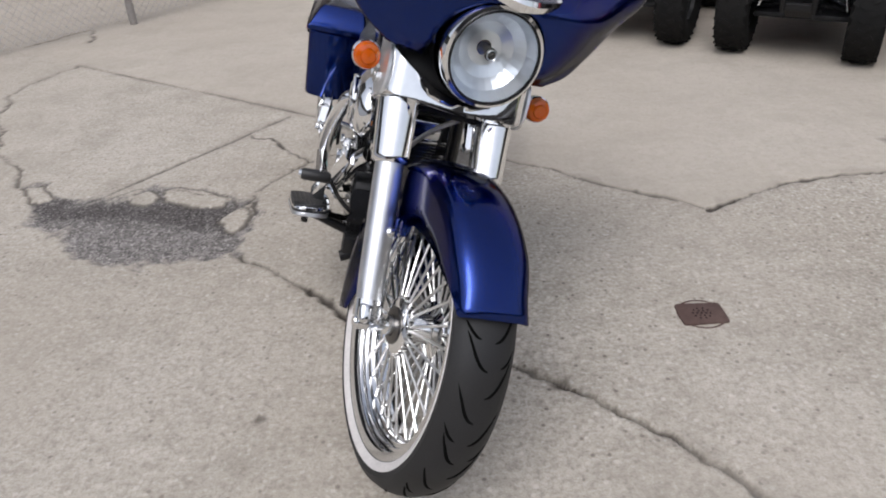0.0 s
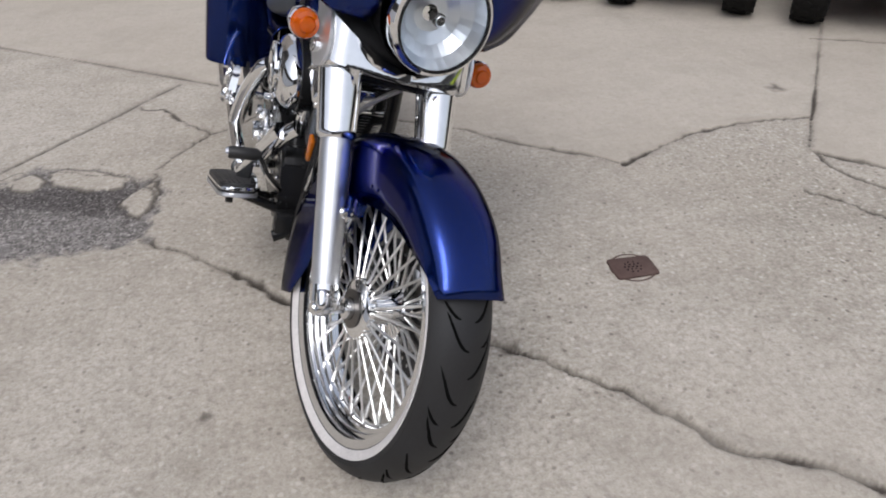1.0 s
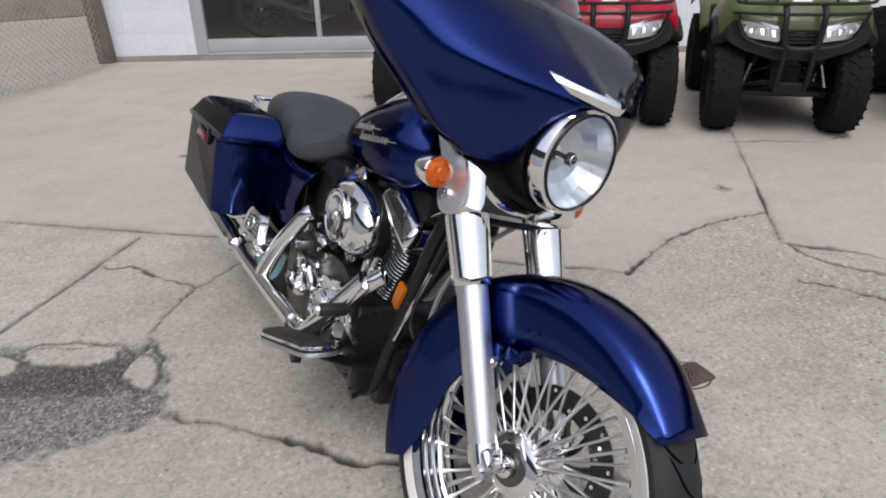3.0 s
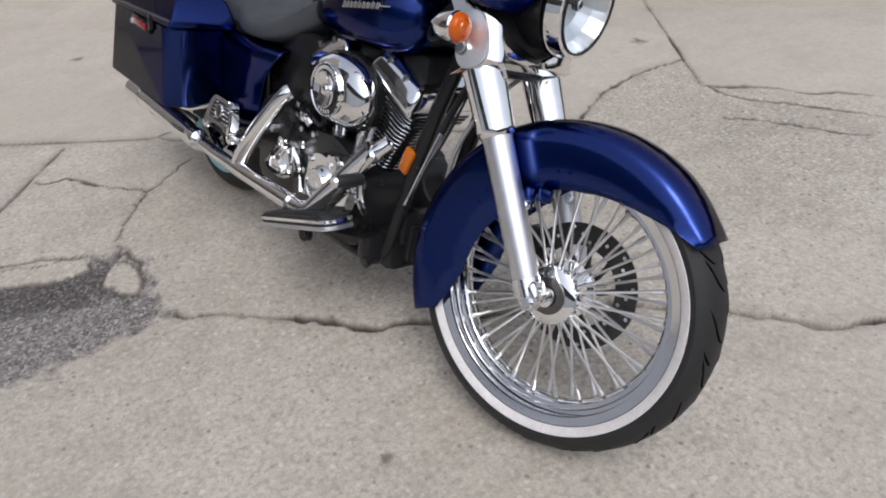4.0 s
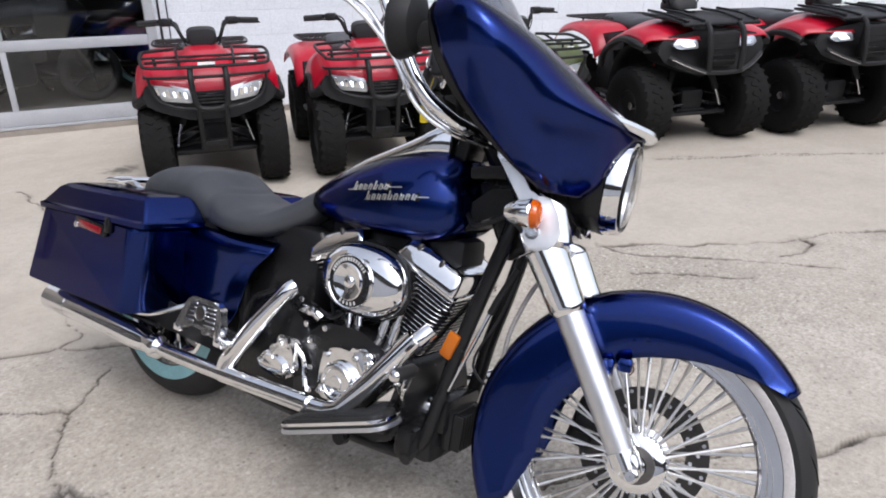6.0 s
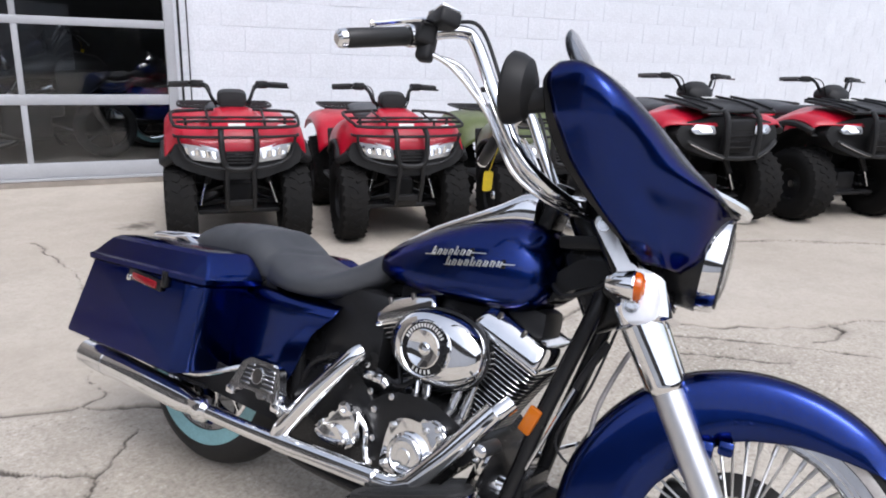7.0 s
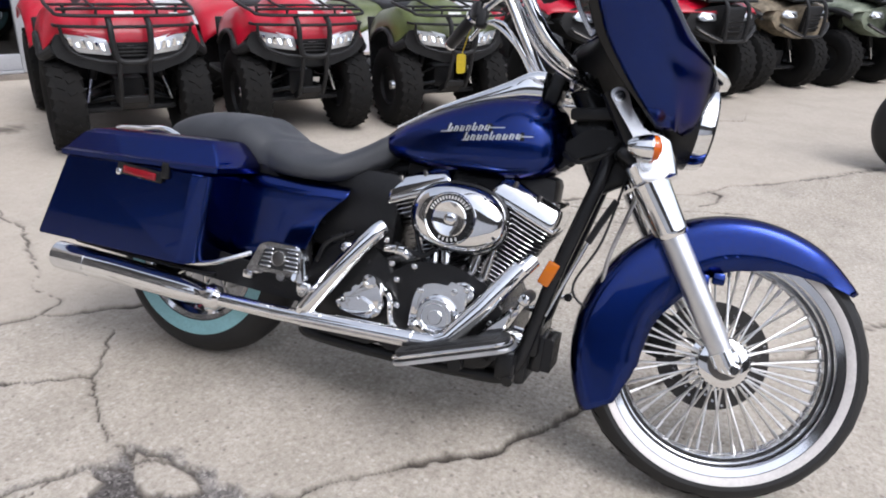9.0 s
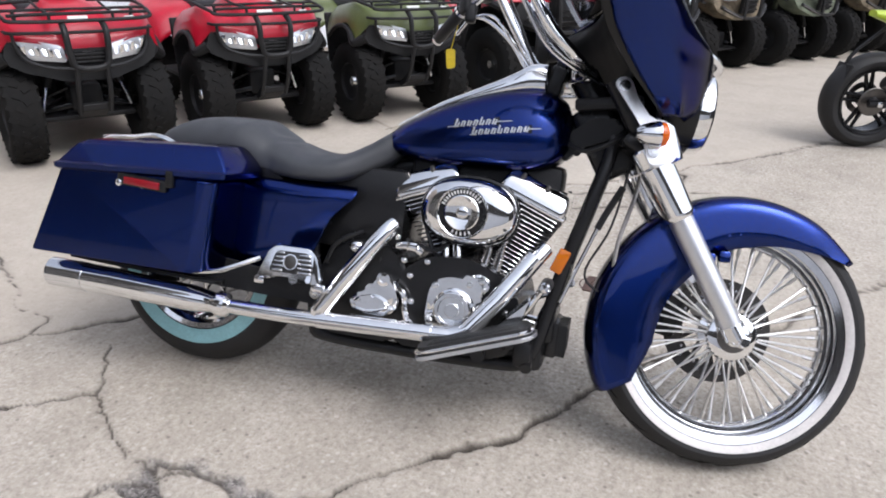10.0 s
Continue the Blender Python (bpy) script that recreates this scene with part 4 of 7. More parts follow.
# -- fairing: half sections by level, from the middle outwards to the rear edge --
LEVELS = [
    (0.868, [(1.300, 0), (1.288, 0.10), (1.264, 0.158), (1.246, 0.186), (1.210, 0.180)]),
    (0.900, [(1.335, 0), (1.310, 0.13), (1.260, 0.202), (1.228, 0.241), (1.165, 0.234)]),
    (0.950, [(1.360, 0), (1.318, 0.15), (1.252, 0.242), (1.194, 0.290), (1.105, 0.279)]),
    (1.000, [(1.376, 0), (1.318, 0.165), (1.236, 0.275), (1.158, 0.337), (1.056, 0.320)]),
    (1.035, [(1.364, 0), (1.311, 0.175), (1.228, 0.300), (1.136, 0.367), (1.030, 0.344)]),
    (1.080, [(1.304, 0), (1.264, 0.18), (1.206, 0.325), (1.128, 0.408), (1.008, 0.376)]),
    (1.120, [(1.244, 0), (1.222, 0.19), (1.182, 0.340), (1.120, 0.425), (0.996, 0.388)]),
    (1.150, [(1.202, 0), (1.186, 0.19), (1.154, 0.343), (1.102, 0.427), (0.990, 0.392)]),
    (1.175, [(1.166, 0), (1.150, 0.19), (1.122, 0.341), (1.076, 0.417), (0.999, 0.390)]),
    (1.193, [(1.130, 0), (1.112, 0.19), (1.084, 0.332), (1.056, 0.392), (1.016, 0.382)]),
    (1.202, [(1.112, 0), (1.090, 0.19), (1.062, 0.315), (1.050, 0.352), (1.038, 0.350)]),
]
KNOT_LINES = [spline([Vector((z, *knots[k])) for z, knots in LEVELS], 8) for k in range(5)]


def knot(k, z):
    """Where the k-th rib of the shell passes a level."""
    line = KNOT_LINES[k]
    return tuple(float(np.interp(z, [p.x for p in line], [p[i] for p in line])) for i in (1, 2))


def shell_section(z):
    half = spline([Vector((*knot(k, z), 0)) for k in range(5)], 9)
    half = [Vector((p.x, max(0.0, p.y), z)) for p in half]
    half[1].x = (half[0].x + half[2].x) / 2 + 0.001
    return [Vector((p.x, -p.y, z)) for p in reversed(half[1:])] + half


def flank_start(z):
    """How far forward the black inner fairing's rim reaches at a level."""
    x0, x1 = (knot(k, z)[0] for k in (4, 3))
    share = float(np.interp(z, (0.868, 0.90, 0.96, 1.05, 1.10, 1.14, 1.17, 1.19, 1.202), (0.12, 0.15, 0.20, 0.20, 0.15, 0.10, 0.08, 0.08, 0.08)))
    return x0 + (x1 - x0) * share


def spread(line, count):
    """The same line in even steps."""
    run = [0.0]
    for p, q in zip(line, line[1:]):
        run.append(run[-1] + (q - p).length)
    return [Vector([float(np.interp(run[-1] * k / (count - 1), run, [p[i] for p in line])) for i in range(3)]) for k in range(count)]


def split_section(z):
    half = [p for p in shell_section(z) if p.y >= -1e-6]
    cut = flank_start(z)
    wide = max(range(len(half)), key=lambda k: half[k].y)
    k = next((i for i in range(wide, len(half) - 1) if half[i + 1].x < cut), len(half) - 2)
    t = min(1.0, max(0.0, (half[k].x - cut) / (half[k].x - half[k + 1].x + 1e-9)))
    seam = half[k].lerp(half[k + 1], t)
    return spread(half[:k + 1] + [seam], 49), spread([seam] + half[k + 1:], 7)


def both(half):
    return [Vector((p.x, -p.y, p.z)) for p in reversed(half[1:])] + half


levels = [split_section(0.868 + (1.202 - 0.868) * k / 55) for k in range(56)]
shell = [both(front) for front, rim in levels]
shell.append([Vector((p.x - 0.012, p.y * 0.985, 1.2035)) for p in shell[-1]])
fairing_bm = loft(shell, closed=False)


def lamp_hole(c):
    """Inside the opening for the headlamp, which is open downwards."""
    return c.x > 1.2 and ((c.y / 0.121) ** 2 + ((c.z - 0.905) / 0.116) ** 2 < 1 or (abs(c.y) < 0.121 and c.z < 0.905))


gone = [f for f in fairing_bm.faces if lamp_hole(f.calc_center_median())]
rim_verts = {v for f in gone for v in f.verts}
bmesh.ops.delete(fairing_bm, geom=gone, context="FACES")
for v in fairing_bm.verts:
    if v in rim_verts and v.co.x > 1.2:
        if v.co.z > 0.905:
            k = math.hypot(v.co.y / 0.121, (v.co.z - 0.905) / 0.116)
            v.co.y, v.co.z = v.co.y / k, 0.905 + (v.co.z - 0.905) / k
        else:
            v.co.y = math.copysign(0.121, v.co.y)
fairing = fork_part("fairing", fairing_bm, BLUE, bike, "blue batwing fairing shell", thick=0.006, sharp=70)
for side in (-1, 1):
    rim_bm = loft([[Vector((p.x + 0.002, side * (p.y - 0.003), p.z)) for p in rim] for front, rim in levels], closed=False)
    fork_part("inner_flank", rim_bm, BLACK, fairing, "black rim of the inner fairing", thick=0.005, sharp=70)
back_rows = []
for k in range(25):
    z = 0.965 + (1.198 - 0.965) * k / 24
    edge = shell_section(z)[-1]
    row = []
    for i in range(25):
        u = -1 + i / 12
        deep = 0.075 * (1 - abs(u) ** 2.5)
        row.append(Vector((min(edge.x + 0.006 + deep, 1.14), u * (edge.y - 0.004), z)))
    back_rows.append(row)
back_rows.append([Vector((1.06 - 0.02 * abs(p.y), p.y * 0.97, 1.203)) for p in back_rows[-1]])
fork_part("inner_fairing", loft(back_rows, closed=False), INNER_BLACK, fairing, "black inner fairing", thick=0.005)
fork_part("lamp_pocket", lathe([(0.119, 0.0), (0.117, -0.02), (0.112, -0.09)], LAMP + Vector((-0.03, 0, 0.01)), LAMP_AXIS, 48), BLACK, fairing)
visor = []
for i in range(25):
    u = -1 + i / 12
    y = 0.128 * u
    reach = 1.397 - 0.092 * abs(u) ** 1.6
    z = 1.034 + 0.014 * abs(u) ** 1.5
    w = 0.020 * (1 - abs(u) ** 2.2) + 0.003
    visor.append([Vector((reach - w * 1.3, y, z + 0.010)), Vector((reach - 0.004, y, z + 0.006)), Vector((reach, y, z - 0.003)), Vector((reach - 0.006, y, z - 0.010 - 0.008 * (1 - abs(u)))), Vector((reach - w * 1.2, y, z - 0.006))])
fork_part("lamp_visor", joined(loft(visor), box((0.04, 0.010, 0.014), (1.374, 0, 1.038), 0.004, 2, (0, 20, 0))), CHROME, fairing, "slim chrome visor over the headlamp")
screen = []
for k in range(13):
    t = k / 12
    w = 0.255 * (1 - 0.62 * t ** 3.2) if t < 0.999 else 0.06
    screen.append([Vector((1.105 - 0.150 * t - (0.95 - 0.25 * t) * y * y, y, 1.190 + 0.195 * t - 0.30 * y * y * t)) for y in (w * (-1 + i / 10) for i in range(21))])
windscreen = fork_part("windscreen", loft(screen, closed=False), TINT, bike, "short smoked windscreen", thick=0.005)
windscreen.visible_shadow = False

# -- handlebar, controls, mirrors --
for side in (-1, 1):
    path = [(1.02, side * 0.03, 0.975), (1.03, side * 0.11, 0.975), (0.985, side * 0.195, 0.995), (0.925, side * 0.225, 1.045), (0.85, side * 0.24, 1.16), (0.785, side * 0.25, 1.268), (0.755, side * 0.275, 1.280), (0.70, side * 0.325, 1.250)]
    hb = fork_part("handlebar", tube(path, 0.0148, 18, 7), CHROME, bike, "tall chrome handlebar")
    grip_a, grip_b = Vector((0.672, side * 0.348, 1.232)), Vector((0.598, side * 0.462, 1.172))
    way = (grip_b - grip_a).normalized()
    fork_part("grip", tube([grip_a, grip_a.lerp(grip_b, 0.05), grip_a.lerp(grip_b, 0.95), grip_b], [0.015, 0.0195, 0.0195, 0.016], 18, 1), GRIP, hb, "black rubber grip")
    fork_parts("grip_stripe", [tube([grip_a + Vector(o), grip_b + Vector(o)], 0.003, 6, 1) for o in ((0.006, 0.006, 0.0165), (-0.006, 0.0, 0.0175))], CHROME, hb)
    fork_parts("grip_end", (tube([grip_b, grip_b + way * 0.012, grip_b + way * 0.018], [0.0195, 0.018, 0.010], 18, 1), tube([grip_a - way * 0.012, grip_a], 0.023, 18, 1)), CHROME, hb)
    fork_part("control_box", joined(box((0.05, 0.05, 0.055), (0.695, side * 0.328, 1.247), 0.012, 3, (0, 0, -side * 55)), box((0.035, 0.035, 0.06), (0.705, side * 0.318, 1.222), 0.010, 3)), SATIN_BLACK, hb, "black switch housing")
    fork_part("master_cylinder", box((0.05, 0.075, 0.035), (0.730, side * 0.318, 1.282), 0.008, 3, (0, 0, -side * 50)), SATIN_BLACK, hb)
    fork_part("master_cap", box((0.045, 0.068, 0.008), (0.728, side * 0.318, 1.302), 0.003, 2, (0, 0, -side * 50)), CHROME, hb)
    fork_part("lever", tube([(0.715, side * 0.335, 1.270), (0.71, side * 0.39, 1.250), (0.665, side * 0.465, 1.205), (0.655, side * 0.475, 1.200)], [0.007, 0.006, 0.0055, 0.009], 8, 5), CHROME, hb)
    fork_part("cable", tube([(0.70, side * 0.325, 1.215), (0.76, side * 0.285, 1.195), (0.84, side * 0.24, 1.12), (0.915, side * 0.215, 1.01), (0.99, side * 0.18, 0.965), (1.06, side * 0.10, 0.955)], 0.0058, 8, 6), DULL_CHROME, hb, "braided control cable")
    fork_part("cable", tube([(0.71, side * 0.315, 1.21), (0.78, side * 0.265, 1.20), (0.86, side * 0.225, 1.10), (0.935, side * 0.20, 1.005), (1.01, side * 0.16, 0.965), (1.08, side * 0.08, 0.95)], 0.0048, 8, 6), CHROME, hb)
    fork_part("brake_line", tube([(0.745, side * 0.30, 1.29), (0.79, side * 0.262, 1.30), (0.84, side * 0.235, 1.22), (0.90, side * 0.21, 1.09), (0.96, side * 0.18, 1.0), (1.06, side * 0.09, 0.97)], 0.0042, 8, 6), SATIN_BLACK, hb)
    mirror = fork_part("mirror", lathe([(0.0005, -0.03), (0.03, -0.028), (0.055, -0.018), (0.066, 0.0), (0.068, 0.012), (0.062, 0.018)], (0, 0, 0), (-1, 0, 0), 32), PLASTIC, fairing, "black fairing mirror")
    mirror.data.transform(TURNED.inverted())
    mirror.data.transform(TURNED @ Matrix.Translation((0.935, side * 0.352, 1.142)) @ Matrix.Diagonal((1.2, 0.92, 1.06, 1)))
    glass = fork_part("mirror_glass", lathe([(0.0005, 0.0), (0.061, 0.001)], (0, 0, 0), (-1, 0, 0), 32), CHROME, mirror)
    glass.data.transform(TURNED.inverted())
    glass.data.transform(TURNED @ Matrix.Translation((0.917, side * 0.352, 1.142)) @ Matrix.Diagonal((1, 0.92, 1.06, 1)))
    fork_part("mirror_arm", tube([(0.955, side * 0.345, 1.12), (1.01, side * 0.35, 1.13)], 0.024, 12, 1), PLASTIC, mirror)
fork_part("riser", box((0.06, 0.10, 0.05), (1.03, 0, 0.985), 0.012, 3), CHROME, bike)
key_tag = fork_part("key_tag", joined(plate(round_outline([(0.632, 1.125), (0.662, 1.128), (0.668, 1.068), (0.640, 1.062)], 0.008), 0.395, 0.398, 0.001), tube([(0.648, 0.397, 1.123), (0.655, 0.392, 1.16), (0.665, 0.385, 1.205)], 0.0015, 6, 4)), YELLOW, bike, "yellow key tag hanging from the bars")

# -- tank --
TANK = [  # x, bottom z, top z, half width
    (0.500, 0.735, 0.760, 0.050), (0.545, 0.715, 0.800, 0.085), (0.610, 0.702, 0.838, 0.115), (0.700, 0.698, 0.880, 0.137), (0.800, 0.700, 0.915, 0.148), (0.890, 0.704, 0.930, 0.147), (0.950, 0.715, 0.925, 0.135), (0.990, 0.735, 0.900, 0.108), (1.012, 0.770, 0.860, 0.070)]


def body_ring(x, lo, hi, w, n=40, top=2.3, low=3.2, belly=0.40):
    mid = lo + (hi - lo) * belly
    ring = []
    for k in range(n):
        a = 2 * math.pi * k / n
        c, s = math.cos(a), math.sin(a)
        e = top if s > 0 else low
        y = w * math.copysign(abs(c) ** (2 / e), c)
        z = mid + ((hi - mid) if s > 0 else (mid - lo)) * math.copysign(abs(s) ** (2 / e), s)
        ring.append(Vector((x, y, z)))
    return ring


def along(table, count):
    xs = np.linspace(table[0][0], table[-1][0], count)
    line = spline([Vector((r[0], r[1], r[2])) for r in table], 8)
    wide = spline([Vector((r[0], r[3], 0)) for r in table], 8)
    return [(float(x), float(np.interp(x, [p.x for p in line], [p.y for p in line])), float(np.interp(x, [p.x for p in line], [p.z for p in line])), float(np.interp(x, [p.x for p in wide], [p.y for p in wide]))) for x in xs]


tank = part("fuel_tank", loft([body_ring(*row) for row in along(TANK, 26)]), BLUE, bike, "deep blue teardrop fuel tank", sharp=70)
console = []
for x, lo, hi, w in along([(0.530, 0.790, 0.802, 0.022), (0.57, 0.810, 0.826, 0.034), (0.66, 0.858, 0.876, 0.052), (0.76, 0.895, 0.922, 0.064), (0.84, 0.915, 0.962, 0.070), (0.89, 0.922, 0.992, 0.068), (0.930, 0.925, 0.994, 0.060)], 20):
    console.append(body_ring(x, lo - 0.02, hi, w, 24, 3.0, 3.0, 0.5))
part("console", loft(console), CHROME, tank, "chrome tank console")
parts("ignition_panel", (box((0.04, 0.085, 0.085), (0.955, 0, 0.95), 0.01, 3, (0, 12, 0)), box((0.03, 0.06, 0.05), (0.965, 0, 1.0), 0.008, 2, (0, 12, 0))), BLACK, tank)
# badge: two slanted rows of silver strokes on each side of the tank, each with a long thin line
TANK_ROWS = along(TANK, 60)


def tank_side(x, z):
    lo, hi, w = (float(np.interp(x, [r[0] for r in TANK_ROWS], [r[i] for r in TANK_ROWS])) for i in (1, 2, 3))
    mid = lo + (hi - lo) * 0.40
    s, e = ((z - mid) / (hi - mid), 2.3) if z > mid else ((mid - z) / (mid - lo), 3.2)
    return w * max(0.0, 1 - min(1.0, abs(s)) ** e) ** (1 / e)


def badge_stroke(x0, z0, x1, z1, w, side, deep):
    ang = math.degrees(math.atan2(z1 - z0, x1 - x0))
    bm = box((math.hypot(x1 - x0, z1 - z0), 0.003, w), ((x0 + x1) / 2, 0, (z0 + z1) / 2), 0.0008, 1, (0, -ang, 0))
    for v in bm.verts:
        v.co.y = side * (tank_side(v.co.x, v.co.z) + deep + abs(v.co.y))
    return bm


for side in (-1, 1):
    strokes, backs = [], []
    for x0, z0, count, line0, line1 in ((0.722, 0.806, 7, 0.702, 0.872), (0.772, 0.790, 9, 0.765, 0.945)):
        slope = 0.16
        strokes.append(badge_stroke(line0, z0 + slope * (line0 - x0) + 0.001, x0 + 0.012, z0 + 0.003, 0.0028, side, 0.001))
        end = x0 + 0.0165 * count
        strokes.append(badge_stroke(end - 0.004, z0 + slope * (end - x0) + 0.006, line1, z0 + slope * (line1 - x0) + 0.006, 0.0028, side, 0.001))
        backs.append(badge_stroke(x0 - 0.004, z0 + 0.007, end + 0.002, z0 + 0.007 + slope * (end - x0), 0.021, side, -0.0005))
        for k in range(count):
            x, tall = x0 + 0.0165 * k, 0.022 if k in (0, 4) else 0.015
            z = z0 + slope * (x - x0)
            strokes.append(badge_stroke(x, z, x + 0.004, z + tall, 0.0052, side, 0.001))
            strokes.append(badge_stroke(x + 0.007, z, x + 0.011, z + 0.014, 0.0046, side, 0.001))
            strokes.append(badge_stroke(x + 0.002, z + (0.013 if k % 2 else 0.003), x + 0.010, z + (0.014 if k % 2 else 0.004), 0.0036, side, 0.001))
    badge = part("badge", joined(*strokes), SILVER_MARK, tank, "silver script badge strokes")
    tagged(badge, kind="stuff")
    parts("badge_back", backs, BLACK, badge)

# -- seat --
SEAT = [  # x, low z, top z, half width
    (-0.200, 0.665, 0.690, 0.060), (-0.170, 0.640, 0.720, 0.105), (-0.080, 0.628, 0.755, 0.135), (0.040, 0.622, 0.768, 0.148), (0.130, 0.615, 0.757, 0.147), (0.195, 0.612, 0.727, 0.141), (0.230, 0.612, 0.711, 0.152), (0.300, 0.612, 0.695, 0.167), (0.390, 0.618, 0.700, 0.160), (0.460, 0.640, 0.735, 0.125), (0.530, 0.685, 0.783, 0.085), (0.575, 0.735, 0.800, 0.050)]
seat_bm = loft([body_ring(x, lo, hi, w, 64, 2.6, 3.5, 0.35) for x, lo, hi, w in along(SEAT, 90)])
for v in seat_bm.verts:
    if v.co.z > 0.64:
        x, y = v.co.x, v.co.y
        hollow = 0.012 * math.exp(-((x - 0.165) / 0.030) ** 2 - (y / 0.062) ** 2)
        groove = 0.005 * math.exp(-((x - 0.215 + 2.2 * y * y) / 0.007) ** 2)
        lip = 0.007 * math.exp(-((x - 0.120 + 1.5 * y * y) / 0.030) ** 2)
        v.co.z += lip - hollow - groove
seat = part("seat", seat_bm, VINYL, bike, "low black vinyl two-up seat", sharp=60)
part("grab_rail", joined(*[tube([(-0.05, s * 0.165, 0.655), (-0.14, s * 0.165, 0.685), (-0.26, s * 0.13, 0.672), (-0.36, s * 0.11, 0.662), (-0.40, s * 0.06, 0.660), (-0.405, 0, 0.660)], 0.012, 12, 6) for s in (-1, 1)]), CHROME, bike, "chrome rail behind the seat")

SLIM = Matrix.Diagonal((1.0, 0.93, 1.0, 1.0))


def body_part(name, bm, mat, parent, label="", **more):
    """A part of the motorcycle's body, drawn in to its true width."""
    bm.transform(SLIM)
    return part(name, bm, mat, parent, label, **more)


def body_parts(name, bms, mat, parent, label="", **more):
    return [body_part(name, b, mat, parent, label, **more) for b in bms]


# -- rear fender, side covers --
rings = []
RW = Vector((-0.055, 0, 0.315))
for i in range(40):
    a = radians(25 + 150 * i / 39)
    r, w = 0.352, 0.105
    sec = [(r - 0.13, -w), (r - 0.05, -w)] + [(r - 0.05 + 0.05 * math.sin(math.pi * k / 10) ** 0.7, -w * math.cos(math.pi * k / 10)) for k in range(1, 10)] + [(r - 0.05, w), (r - 0.13, w)]
    rings.append([RW + Vector((q * math.cos(a), y, q * math.sin(a))) for q, y in sec])
body_part("rear_fender", loft(rings, closed=False), BLUE, bike, "blue rear fender", thick=0.004, sharp=60)
for side in (-1, 1):
    rows = []
    for z, front, tuck in ((0.325, 0.27, 0.040), (0.345, 0.305, 0.028), (0.40, 0.345, 0.018), (0.46, 0.372, 0.011), (0.52, 0.402, 0.005), (0.560, 0.440, 0.0), (0.582, 0.462, 0.001), (0.600, 0.470, 0.010), (0.610, 0.466, 0.026), (0.614, 0.455, 0.055)):
        rows.append([Vector((0.05 + (front - 0.05) * t, side * (0.155 + 0.016 * math.sin(math.pi * (0.15 + 0.80 * t)) ** 0.8 + 0.016 - tuck - 0.05 * max(0, t - 0.8)), z)) for t in (0, 0.2, 0.4, 0.6, 0.8, 0.94, 1.0)])
    panel = surface(rows, 4)
    body_part("side_cover", panel, BLUE, bike, "blue side cover below the seat", sharp=60, thick=0.006)
    body_part("fender_strut", plate(round_outline([(-0.28, 0.62), (0.20, 0.64), (0.30, 0.58), (0.22, 0.33), (-0.05, 0.34), (-0.30, 0.36)], 0.03), side * 0.125, side * 0.150, 0.006), BLACK, bike)

